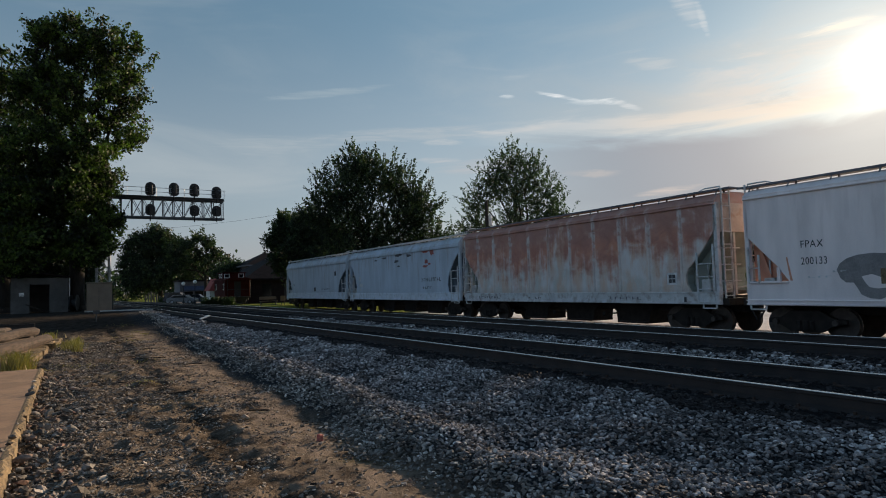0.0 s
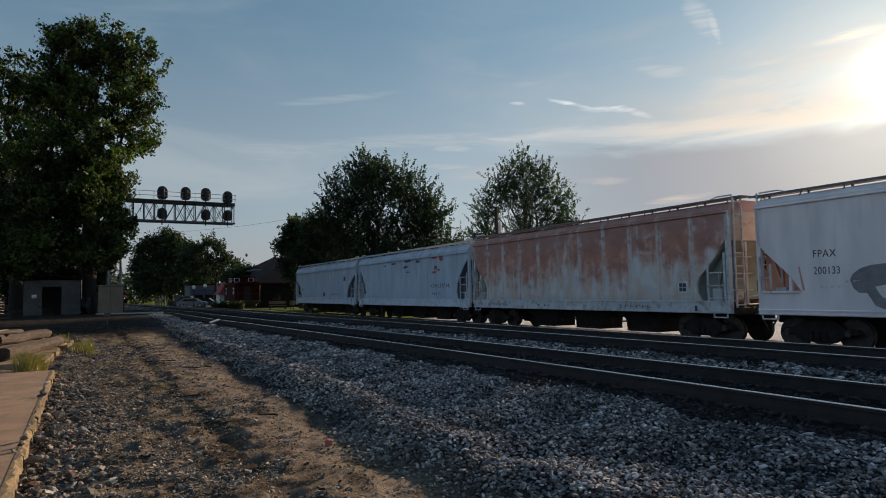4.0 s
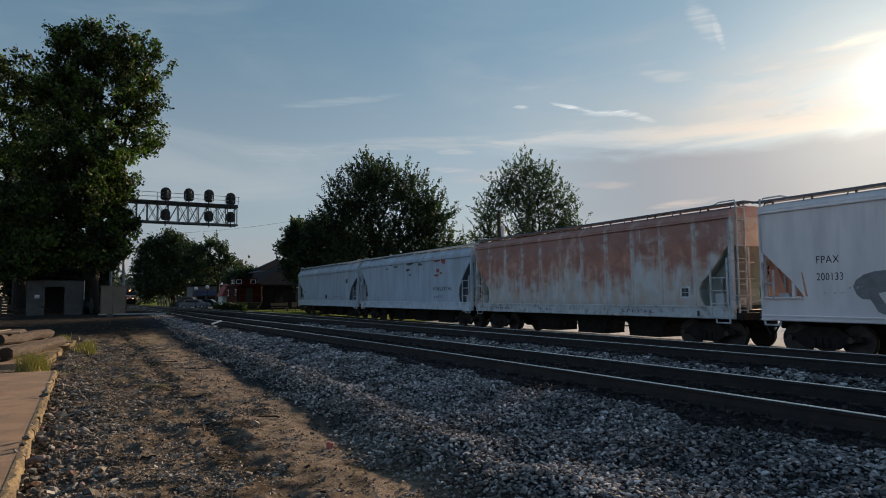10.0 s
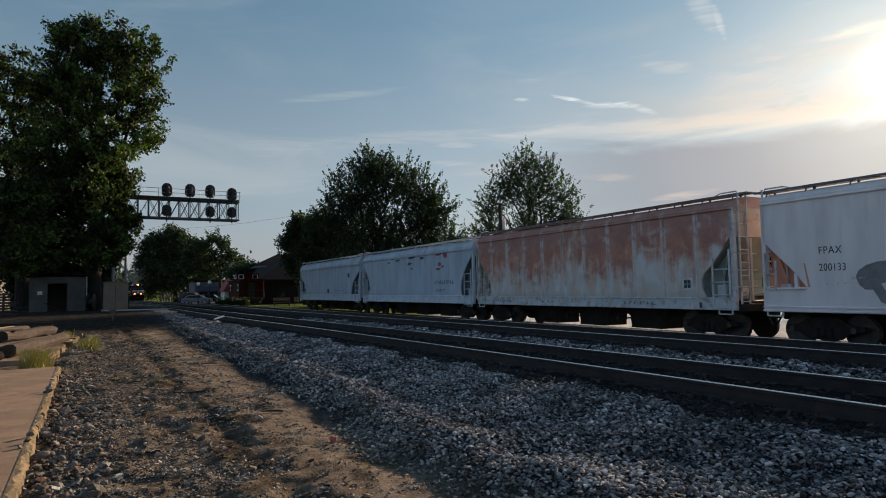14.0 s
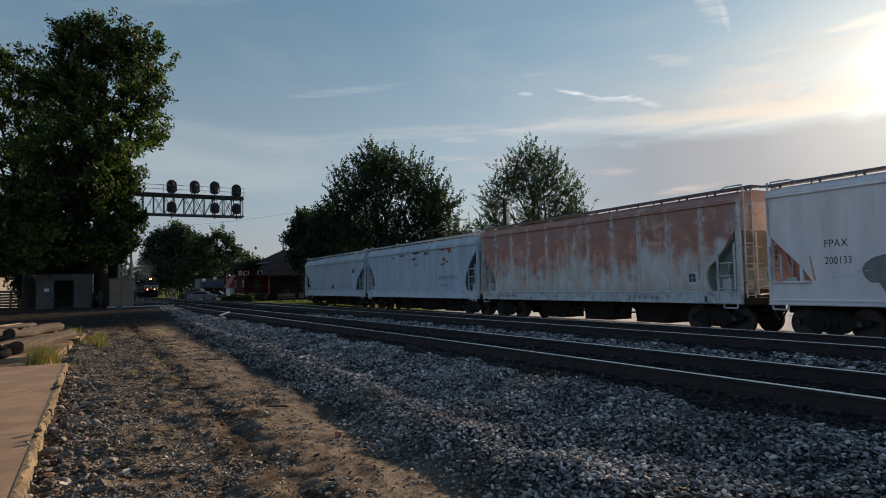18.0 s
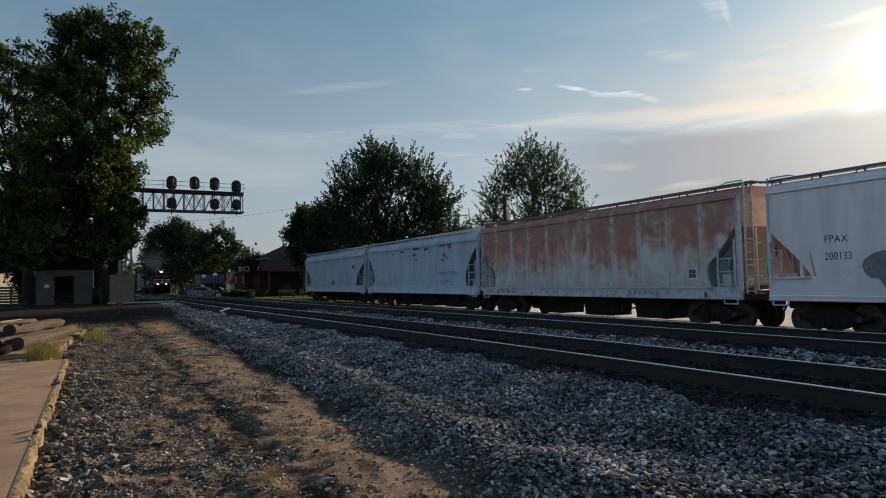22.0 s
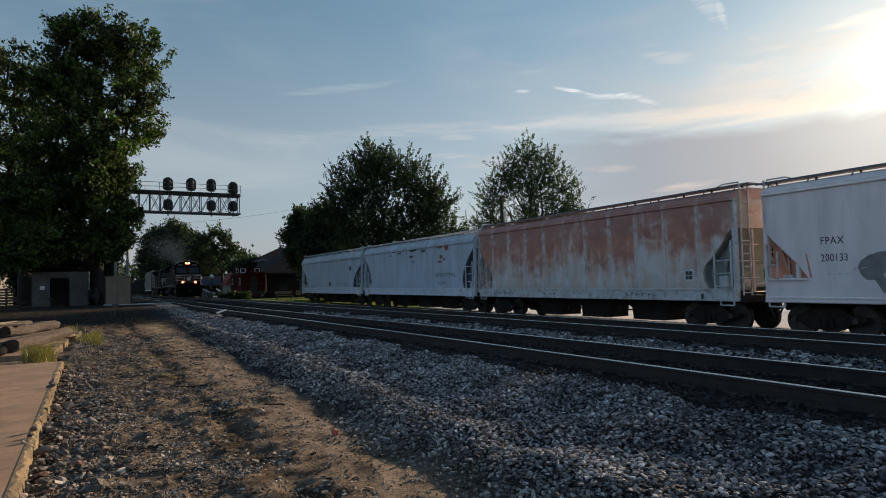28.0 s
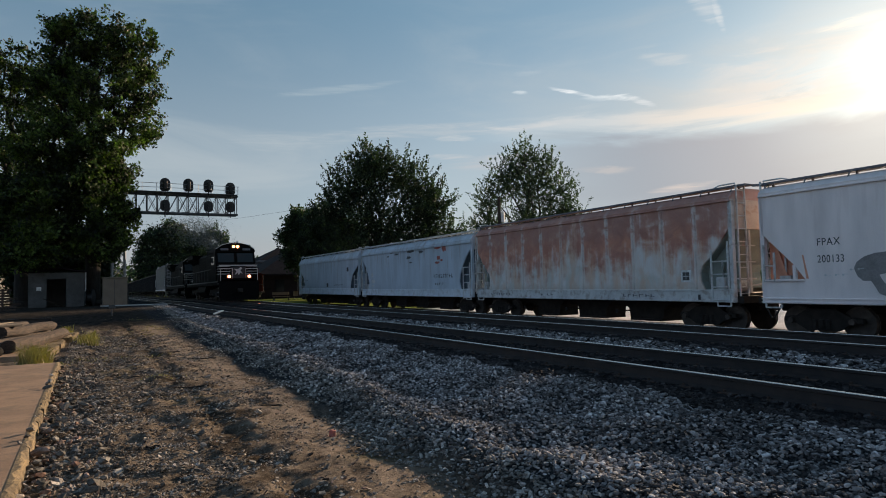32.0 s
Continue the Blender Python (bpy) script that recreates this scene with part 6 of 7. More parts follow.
build_tree("tree", "dark understorey tree close behind the shed", (-4.2, 66.5, gz(-4.2, 66.5) - 0.05), (-4.2, 66.5, 2.6), 0.25,
           [(-4.6, 66.5, 5.2, 2.6, 2.0, 2.6), (-2.0, 66.5, 4.8, 2.0, 1.8, 2.6), (0.6, 67, 4.6, 1.6, 1.6, 2.4), (-3.4, 66, 2.2, 2.4, 1.6, 1.8), (-0.6, 66.5, 2.0, 2.2, 1.6, 1.8)],
           1100, 22, 0.36, M_LEAF_B, 7, 0.42, hollow=-1.0)
# the wide tree and its neighbours behind the parked cars
build_tree("tree", "wide spreading tree with a dense dark crown behind the parked cars", (26.8, 61.6, gz(26.8, 61.6) - 0.05), (26.8, 61.6, 5.9), 0.55,
           from_eye(0.88, [(29.6, 70, 16.3, 2.7, 3.0, 2.0), (27.2, 70, 13.2, 3.2, 3.6, 2.6), (31.8, 69.5, 14.9, 3.4, 3.4, 2.7), (34.8, 69, 13.9, 2.7, 3.0, 2.3), (37.2, 68, 12.2, 2.2, 2.6, 2.0), (36.6, 68, 10.6, 2.8, 3.0, 2.6), (29.0, 69, 9.6, 3.6, 3.6, 3.2), (25.0, 70, 10.2, 2.4, 3.0, 2.4), (33.2, 67.5, 8.6, 3.8, 3.2, 3.2), (38.4, 67.5, 7.6, 2.4, 2.6, 2.4), (36.2, 66.5, 5.2, 3.6, 3.0, 2.6), (27.0, 69, 5.8, 3.6, 3.0, 2.8), (31.0, 66.5, 4.8, 3.6, 2.8, 2.6)]),
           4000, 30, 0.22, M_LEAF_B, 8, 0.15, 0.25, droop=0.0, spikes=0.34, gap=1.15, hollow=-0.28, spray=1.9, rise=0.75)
build_tree("tree", "smaller dark tree at the flank of the wide tree", (22.8, 74, gz(22.8, 74) - 0.05), (22.8, 74, 4.0), 0.3,
           [(22.0, 74, 9.4, 1.5, 1.8, 1.4), (23.6, 74, 8.6, 1.7, 2.0, 1.6), (20.9, 74, 7.2, 1.3, 1.6, 1.2), (22.6, 73.5, 6.6, 2.2, 2.0, 1.8), (24.2, 73, 5.0, 2.4, 2.0, 1.9), (21.4, 73.5, 5.0, 1.4, 1.6, 1.4)],
           1100, 30, 0.27, M_LEAF_B, 9, 0.30, 0.30, droop=0.0, spikes=0.2, hollow=-0.6, spray=1.3)
build_tree("tree", "airy open-crowned tree with light between its leaves", (38.75, 50.7, gz(38.7, 50.7) - 0.05), (38.75, 50.7, 5.4), 0.36,
           from_eye(1.12, [(34.3, 45.5, 12.6, 1.9, 1.9, 1.7), (35.6, 44.4, 11.4, 1.9, 1.9, 1.8), (32.9, 46.5, 11.0, 1.9, 1.9, 1.8), (36.7, 43.6, 9.8, 1.7, 1.7, 1.6), (34.5, 45.3, 9.6, 2.3, 2.2, 2.0), (31.9, 47.2, 9.2, 1.7, 1.7, 1.6), (36.9, 43.4, 7.8, 1.8, 1.7, 1.6), (34.8, 45, 7.2, 2.5, 2.4, 1.7), (31.7, 47.3, 7.2, 1.9, 1.8, 1.5), (34.4, 45.2, 5.6, 2.6, 2.2, 1.4), (31.0, 47.8, 6.0, 1.5, 1.5, 1.2), (37.6, 42.8, 6.6, 1.5, 1.5, 1.3)]),
           1900, 30, 0.18, M_LEAF_D, 12, 0.15, 0.10, droop=0.0, spikes=0.30, gap=1.6, hollow=-0.34, spray=1.5, rise=0.75)
# added to fill a dark mass and shade the tall tree's trunk
build_tree("tree", "dense black-green tree beside the last parked car, placed to block low sun", (22.6, 66.5, gz(22.6, 66.5) - 0.05), (22.6, 66.5, 3.2), 0.32,
           [(22.6, 66.5, 8.3, 2.6, 2.6, 2.2), (24.6, 66, 7.2, 2.4, 2.4, 2.4), (21.6, 67, 5.8, 2.0, 2.2, 2.2), (23.4, 66, 4.6, 2.8, 2.4, 2.4), (22.0, 66.5, 2.6, 2.0, 2.0, 1.8), (25.4, 65.5, 3.2, 2.4, 2.0, 2.2)],
           1300, 26, 0.28, M_LEAF_B, 10, 0.32, 0.10, hollow=-1.2)
# mostly hidden tree, added to keep sun off the far track beds
build_tree("tree", "dense dark tree between the caboose and the depot, added to block low sun", (25.6, 77.5, gz(25.6, 77.5) - 0.05), (25.6, 77.5, 3.0), 0.3,
           [(25.6, 77.5, 7.2, 2.8, 3.0, 2.6), (27.4, 79.5, 6.0, 2.6, 3.0, 2.6), (24.4, 76, 4.6, 2.2, 2.6, 2.4), (26.2, 77, 3.0, 2.8, 2.6, 2.0)],
           900, 24, 0.32, M_LEAF_B, 11, 0.36, 0.10, hollow=-1.2)
# far trees at the bend
build_tree("tree", "large dark domed tree far down the line", (27, 238, gz(27, 238) - 0.1), (27, 238, 8), 0.9,
           [(25.5, 238, 18.5, 5.8, 6, 6.0), (20.0, 240, 17.0, 4.6, 5, 5.6), (17.6, 240, 10.5, 3.2, 5, 5.5), (31.5, 236, 15.5, 5.6, 6, 5.6), (25, 235, 8.0, 7.0, 6, 6.0), (35, 235, 9.0, 6.0, 6, 6.0), (18.5, 238, 5.0, 3.2, 4, 5.0)],
           2300, 20, 0.85, M_LEAF_B, 15, 0.9, 0.5)
build_tree("tree", "mid-sized tree with drooping leafy sprays over the car park", (22.5, 128, gz(22.5, 128) - 0.1), (22.5, 128, 5.0), 0.35,
           [(17.8, 128.5, 9.4, 2.2, 2.4, 2.0), (20.4, 128, 11.0, 1.7, 2.2, 1.8), (22.4, 127.5, 11.6, 1.4, 2.0, 1.6), (23.8, 127, 9.8, 1.5, 2.0, 1.4), (19.6, 128, 7.4, 2.6, 2.4, 2.0), (22.8, 127, 7.6, 2.2, 2.2, 1.8), (25.8, 126.5, 7.0, 1.9, 2.0, 1.2), (16.6, 128, 6.4, 1.6, 2.0, 1.6)],
           620, 20, 0.42, M_LEAF_B, 17, 0.30, 0.3, 0.3, 0.4, gap=0.8, hollow=-0.25, spray=2.2, rise=0.2)
build_tree("tree", "low round tree in front of the station house", (26.5, 116, gz(26.5, 116) - 0.1), (26.5, 116, 3.0), 0.25,
           [(25.4, 116, 5.6, 2.0, 2.0, 1.4), (23.2, 116, 4.8, 2.0, 2.0, 1.4), (27.4, 115, 5.0, 1.6, 2.0, 1.2)], 420, 18, 0.40, M_LEAF_B, 19, 0.45, 0.4)


def build_woods():
    """The wooded skyline far off, one mass of leaf clumps."""
    rng = np.random.default_rng(30)
    cs = []
    for az, d, h in [(-40 + 2.0 * i, 330 + 60 * math.sin(i * 1.7), 12 + 4.5 * math.sin(i * 2.3) + 2 * math.sin(i * 5.1)) for i in range(72)]:
        a = math.radians(az)
        n = 90
        c = np.array([d * math.sin(a), d * math.cos(a), -1.2])
        p = rng.normal(0, 1, (n, 3)) * np.array([7, 7, 0]) + c
        p[:, 2] += rng.uniform(0, 1, n) ** 0.8 * h
        cs.append(p)
    v, f = leaf_cards(rng, np.concatenate(cs), 1.5, 7, 2.0)
    bulk("far_woods", v, f, M_LEAF_B, "distant belt of dark trees along the skyline", "woods")


build_woods()


def grass_tuft(name, label, spots, blade, per, seed):
    rng = np.random.default_rng(seed)
    v, f = [], []
    for x, y, r in spots:
        for _ in range(per):
            a, d = rng.uniform(0, 6.28), abs(rng.normal(0, r))
            px_, py_ = x + d * math.cos(a), y + d * math.sin(a)
            h, b = blade * rng.uniform(0.4, 1.2), rng.uniform(0, 6.28)
            lx, ly = math.cos(b) * h * 0.5, math.sin(b) * h * 0.5
            w = 0.017
            z = gz(px_, py_) - 0.02
            n = len(v)
            v += [(px_ - w * math.sin(b), py_ + w * math.cos(b), z), (px_ + w * math.sin(b), py_ - w * math.cos(b), z), (px_ + lx * 0.5 + w * 0.6, py_ + ly * 0.5, z + h * 0.75), (px_ + lx * 0.5, py_ + ly * 0.5, z + h * 0.75), ]
            v += [(px_ + lx, py_ + ly, z + h * 0.95)]
            f += [(n, n + 1, n + 2, n + 3), (n + 3, n + 2, n + 4, n + 4)]
    f = [q if q[2] != q[3] else (q[0], q[1], q[2], q[2]) for q in f]
    s = Shape().add(v, [q if q[2] != q[3] else q[:3] for q in f])
    return solid(name, s, M_GRASS, label, "grass", kind="stuff")


grass_tuft("weeds", "tall sunlit yellow-green weeds at the end of the slab", [(-0.90, 16.3, 0.08), (-1.02, 16.2, 0.08), (-0.78, 16.5, 0.09), (-1.12, 16.5, 0.08), (-0.92, 16.8, 0.10)], 0.50, 75, 41)
grass_tuft("weeds", "sunlit yellow-green weeds by the timber", [(0.05, 22.3, 0.12), (0.15, 21.7, 0.10), (-0.1, 23.2, 0.14), (0.2, 23.9, 0.12), (-0.6, 27.5, 0.2), (-0.95, 17.6, 0.12)], 0.32, 80, 45)
grass_tuft("weeds", "low olive grass at the end of the slab", [(-0.4, 16.6, 0.25), (-0.1, 17.0, 0.3), (0.3, 16.8, 0.35), (2.0, 27.0, 0.4), (2.6, 28.0, 0.3)], 0.06, 60, 43)
grass_tuft("weeds", "dry straw-coloured grass patches on the dirt", [(1.2, 21, 0.5), (1.9, 25.0, 0.6), (2.4, 29, 0.6), (1.4, 17, 0.4), (2.2, 33, 0.7), (1.2, 13.0, 0.3)], 0.05, 120, 42)

# ---- timber pile and second kerb beyond the slab ----
def build_timber():
    tp = thing("broken_slab", "second low concrete slab with a broken edge, strewn with timber", "slab", kind="structure")
    rng = random.Random(5)
    part("slab_top", Shape().soft((-7.0, 18.2, -0.1), (-0.95, 27.4, 0.12), 0.01), M_CONC, tp)
    y = 18.3
    while y < 27.2:
        ln = rng.uniform(0.45, 1.25)
        x = -0.80 + (y - 18.3) * 0.077 + rng.uniform(-0.10, 0.06)
        n = 6
        edge = [(x - rng.uniform(0, 0.16) * (1 if 0 < i < n else 1.6), y + ln * i / n + rng.uniform(-0.04, 0.04)) for i in range(n + 1)]
        s = Shape().slab([(x - 0.55, y)] + edge + [(x - 0.55, y + ln)], "z", -0.06, 0.13 + rng.uniform(-0.035, 0.03))
        part("kerb_stone", s, M_KERB, tp)
        y += ln + rng.uniform(0.0, 0.05)
    # logs: foot, length, thickness, turn and lift of each
    for x0, y0, ln, r, turn, lift in ((-1.62, 19.0, 5.0, 0.17, -12, 0.0), (-2.02, 18.8, 5.8, 0.16, -9, 0.0), (-2.42, 18.9, 6.2, 0.17, -7, 0.0), (-2.82, 18.7, 6.8, 0.15, -8, 0.0), (-3.22, 18.9, 6.6, 0.17, -6, 0.0), (-3.62, 18.8, 7.0, 0.15, -6, 0.0), (-4.05, 19.0, 6.5, 0.16, -5, 0.0), (-1.90, 20.3, 3.8, 0.15, -15, 0.29), (-2.62, 19.6, 5.6, 0.14, -9, 0.29), (-3.40, 20.0, 5.4, 0.14, -4, 0.28), (-3.3, 22.0, 4.6, 0.12, 8, 0.54)):
        n, m = 9, 12
        vs, fs = [], [tuple(range(m)), tuple(n * m + q for q in reversed(range(m)))]
        for i in range(n + 1):
            rr = r * (1 - 0.12 * i / n)
            for q in range(m):
                w = 2 * math.pi * q / m
                u = rr * (1 + 0.07 * math.sin(q * 2.1 + i * 0.4 + x0 * 5))
                vs.append((0.04 * math.sin(i * 1.3 + x0) + u * math.cos(w), ln * i / n + (0.03 * math.sin(q * 1.9) if i in (0, n) else 0), 0.02 * math.sin(i + y0) + u * math.sin(w)))
        for i in range(n):
            fs += [(i * m + (q + 1) % m, i * m + q, (i + 1) * m + q, (i + 1) * m + (q + 1) % m) for q in range(m)]
        s = Shape().add(vs, fs)
        solid("timber_log", s, M_LOG, "weathered brown timber log lying on the broken slab", "log", "timber pile", at=pose(x0, y0, 0.12 + r + lift, 0, 0, turn))
    for x0, y0, ln, ww, turn, z in ((-2.4, 20.3, 1.0, 0.12, -60, 0.72), (-1.35, 24.6, 2.4, 0.26, -6, 0.14), (-3.6, 24.8, 3.0, 0.12, -25, 0.5)):
        solid("plank", Shape().soft((-ww, 0, 0), (ww, ln, 0.06), 0.01), M_PLANK, "bleached plank lying by the timber pile", "plank", "timber pile", at=pose(x0, y0, z, rng.uniform(-1, 1), rng.uniform(-6, 6), turn))
    bm = thing("steel_beam", "dark rusted steel beam lying across short props", "beam", at=pose(-2.2, 30.2, gz(-2, 30)))
    part("web", Shape().box((-1.1, -0.01, 0.30), (1.0, 0.01, 0.44)), M_DARK, bm)
    part("flange", Shape().box((-1.1, -0.08, 0.44), (1.0, 0.08, 0.46)), M_DARK, bm)
    part("flange", Shape().box((-1.1, -0.08, 0.28), (1.0, 0.08, 0.30)), M_DARK, bm)
    for x in (-0.45, 0.35):
        part("prop", Shape().soft((x - 0.07, -0.1, -0.03), (x + 0.07, 0.1, 0.28), 0.01), M_DARK, bm)
    # black tyres added to stand for the dark mass at the log ends
    ty = Shape()
    seg, ring = 20, 8
    vs = [((0.26 + 0.1 * math.cos(b)) * math.cos(a), (0.26 + 0.1 * math.cos(b)) * math.sin(a), 0.1 * math.sin(b)) for a in [2 * math.pi * i / seg for i in range(seg)] for b in [2 * math.pi * j / ring for j in range(ring)]]
    fs = [(i * ring + j, ((i + 1) % seg) * ring + j, ((i + 1) % seg) * ring + (j + 1) % ring, i * ring + (j + 1) % ring) for i in range(seg) for j in range(ring)]
    for x, y, z, rx in ((-2.75, 18.45, 0.48, 80), (-2.05, 18.42, 0.24, 8)):
        solid("tyre", Shape().add(vs, fs), M_TYRE, "old black tyre standing in for the dark mass by the timber", "tyre", "tyres", at=pose(x, y, z, rx, 0, 20), smooth=True)


build_timber()

# ---- shed, equipment cabinet, mast and signal gantry ----
def build_shed():
    z = gz(-2, 55)
    sh = thing("shed", "small pale wooden shed with a dark open doorway", "shed", at=pose(0, 0, z))
    x0, x1, y0, y1, h = -3.65, -0.15, 54.9, 58.4, 2.55
    d0, d1, dh = -2.52, -1.28, 2.08
    part("front_wall", Shape().box((x0, y0, 0), (d0, y0 + 0.1, h)).box((d1, y0, 0), (x1, y0 + 0.1, h)).box((d0, y0, dh), (d1, y0 + 0.1, h)), M_SHED, sh)
    part("side_wall", Shape().box((x1 - 0.1, y0 + 0.1, 0), (x1, y1, h)), M_SHED, sh)
    part("side_wall", Shape().box((x0, y0 + 0.1, 0), (x0 + 0.1, y1, h)), M_SHED, sh)
    part("back_wall", Shape().box((x0 + 0.1, y1 - 0.1, 0), (x1 - 0.1, y1, h)), M_SHED, sh)
    part("roof", Shape().slab([(x0 - 0.25, h), (x0 - 0.25, h + 0.08), ((x0 + x1) / 2, h + 0.42), (x1 + 0.25, h + 0.08), (x1 + 0.25, h), ((x0 + x1) / 2, h + 0.32)], "y", y0 - 0.25, y1 + 0.25), M_ROOF, sh)
    part("corner_board", Shape().soft((x1 - 0.02, y0 - 0.03, 0), (x1 + 0.06, y0 + 0.08, h), 0.01), M_SHED, sh)
    part("downpipe", Shape().rod((x1 + 0.14, y0 - 0.06, 0.1), (x1 + 0.14, y0 - 0.06, h), 0.035), M_SILL, sh, "pale downpipe")
    part("door_frame", Shape().box((d0 - 0.08, y0 - 0.02, 0), (d0, y0, dh + 0.08)).box((d1, y0 - 0.02, 0), (d1 + 0.08, y0, dh + 0.08)).box((d0, y0 - 0.02, dh), (d1, y0, dh + 0.08)), M_SHED, sh)
    part("notice", Shape().box((-3.15, y0 - 0.012, 1.25), (-2.85, y0 - 0.001, 1.5)), M_LABEL, sh, "small white notice")
    for k in range(11):
        zz = 0.2 + k * 0.22
        if zz < dh:
            for s0, s1 in ((x0, d0 - 0.08), (d1 + 0.08, x1 - 0.02)):
                part("siding_board", Shape().box((s0, y0 - 0.014, zz), (s1, y0, zz + 0.015)), M_SHED, sh)
    # drum coloured black to stand for the shade beside the shed
    solid("cable_drum", Shape().rod((0, -0.1, 0.62), (0, -0.04, 0.62), 0.62, n=24).rod((0, -0.04, 0.62), (0, 0.3, 0.62), 0.3, n=16).rod((0, 0.3, 0.62), (0, 0.36, 0.62), 0.62, n=24), M_DARK, "round drum standing against the shed, coloured black for shade", "drum", at=pose(0.42, 54.9, gz(0.4, 54.9) + 0.02, 0, 0, 76))
    solid("lumber", Shape().soft((-0.08, 0, 0), (0.08, 1.5, 0.06), 0.008), M_LOG, "loose board leaning by the shed front", "board", at=pose(-2.7, 54.0, gz(-2.7, 54) + 0.62, -24, 0, -70))


build_shed()


def build_lumber_stack():
    z = gz(-4.6, 46)
    st = thing("lumber_stack", "untidy stack of bleached boards beside the yard", "lumber stack", at=pose(0, 0, z))
    rng = random.Random(31)
    for k in range(8):
        for j in range(2):
            dx, zz = rng.uniform(-0.25, 0.25), k * 0.17
            part("board", Shape().soft((-6.2 + dx, 46 + j * 0.32, zz), (-3.75 + dx - 0.05 * k, 46.30 + j * 0.32, zz + 0.125), 0.008), M_LOG, st, at=Matrix.Rotation(radians(rng.uniform(-0.5, 0.5)), 4, "Z"))
        for x in (-5.6, -4.4):
            part("spacer", Shape().box((x, 46.02, zz + 0.125), (x + 0.09, 46.56, zz + 0.17)), M_LOG, st)


build_lumber_stack()


def build_cabinet():
    z = gz(1.9, 52)
    cb = thing("equipment_cabinet", "grey metal trackside equipment cabinet with a pale cap", "cabinet", at=pose(0, 0, z))
    x0, x1, y0, y1, h = 1.06, 2.66, 52.0, 54.2, 2.0
    part("body", Shape().soft((x0, y0, 0), (x1, y1, h), 0.02), M_BOX, cb)
    part("cap", Shape().soft((x0 - 0.06, y0 - 0.06, h), (x1 + 0.06, y1 + 0.06, h + 0.10), 0.02), M_PLANK, cb, "pale metal cap")
    part("door_seam", Shape().box((x0 + 0.75, y0 - 0.006, 0.12), (x0 + 0.77, y0, h - 0.08)), M_DARK, cb)
    part("base", Shape().soft((x0 - 0.12, y0 - 0.12, -0.06), (x1 + 0.12, y1 + 0.12, 0.07), 0.02), M_CONC, cb)
    part("conduit", Shape().rod((x1 + 0.05, y0 + 0.2, 0), (x1 + 0.05, y0 + 0.2, 1.2), 0.04), M_DARK, cb)


build_cabinet()


def build_gantry():
    z = gz(2.3, 58)
    g = thing("signal_gantry", "dark steel cantilever signal gantry reaching over both tracks", "signal gantry", at=pose(0, 0, z))
    b0, b1 = 8.0 - z, 9.62 - z           # lower and upper chord
    xa, xb, ya, yb = 1.85, 11.62, 57.6, 58.5
    for x in (1.85, 2.75):
        for y in (ya, yb):
            part("mast_leg", Shape().rod((x, y, 0), (x, y, b1 + 0.1), 0.09, n=10), M_IRON, g, "galvanised mast leg")
    n = 9
    for k in range(n):
        z0, z1 = 0.2 + k * (b1 - 0.2) / n, 0.2 + (k + 1) * (b1 - 0.2) / n
        for y in (ya, yb):
            part("mast_brace", Shape().bar((1.85, y, z0), (2.75, y, z1), 0.05).bar((2.75, y, z0), (1.85, y, z1), 0.05), M_IRON, g)
    for y in (ya, yb):
        for zz in (b0, b1):
            part("chord", Shape().soft((xa, y - 0.07, zz - 0.08), (xb + 0.1, y + 0.07, zz + 0.08), 0.015), M_GANTRY, g)
        n = 11
        for k in range(n):
            x0, x1 = 2.8 + k * (xb - 2.8) / n, 2.8 + (k + 1) * (xb - 2.8) / n
            part("vertical", Shape().bar((x0, y, b0), (x0, y, b1), 0.07), M_GANTRY, g)
            if k % 3 != 1:
                part("diagonal", Shape().bar((x0, y, b0), (x1, y, b1), 0.045).bar((x0, y, b1), (x1, y, b0), 0.045), M_GANTRY, g)
            else:
                part("diagonal", Shape().bar((x0, y, b0), (x1, y, b1), 0.05), M_GANTRY, g)
        part("vertical", Shape().bar((xb, y, b0), (xb, y, b1), 0.07), M_GANTRY, g)
    part("walkway", Shape().box((2.8, ya - 0.5, b1 + 0.08), (xb, yb + 0.1, b1 + 0.12)), M_GANTRY, g)
    rail = part("guard_rail", Shape().rod((2.8, ya - 0.5, b1 + 0.80), (xb + 0.1, ya - 0.5, b1 + 0.80), 0.022, n=6).rod((2.8, ya - 0.5, b1 + 0.45), (xb + 0.1, ya - 0.5, b1 + 0.45), 0.02, n=6), M_IRON, g, "thin pipe guard rail")
    for k in range(9):
        x = 2.9 + k * (xb - 2.9) / 8
        part("rail_post", Shape().rod((x, ya - 0.5, b1 + 0.1), (x, ya - 0.5, b1 + 0.80), 0.02, n=6), M_IRON, rail)

    def head(x, zc, r=0.40, foot=0.18):
        out = [(r * math.cos(a), 0.36 + r * math.sin(a)) for a in [math.pi * i / 12 for i in range(13)]] + [(-r, -foot), (-r * 0.6, -foot - 0.18), (r * 0.6, -foot - 0.18), (r, -foot)]
        hd = part("signal_head", Shape().slab([(x + p[0], zc + p[1]) for p in out], "y", ya - 0.42, ya - 0.36), M_DARK, g, "black round-topped signal backing")
        part("signal_case", Shape().soft((x - 0.16, ya - 0.62, zc - foot - 0.05), (x + 0.16, ya - 0.42, zc + 0.55), 0.03), M_DARK, hd)
        for k in range(3):
            part("lens_hood", Shape().rod((x, ya - 0.62, zc - 0.05 + k * 0.27), (x, ya - 0.88, zc - 0.07 + k * 0.27), 0.11, 0.12, n=12), M_DARK, hd)
        part("head_post", Shape().rod((x, ya - 0.4, zc - 0.70), (x, ya - 0.4, zc - foot - 0.1), 0.05), M_DARK, hd)

    for x, zc in ((5.73, 10.13), (7.55, 10.18), (9.18, 10.20), (11.0, 10.04)):
        head(x, zc - z)
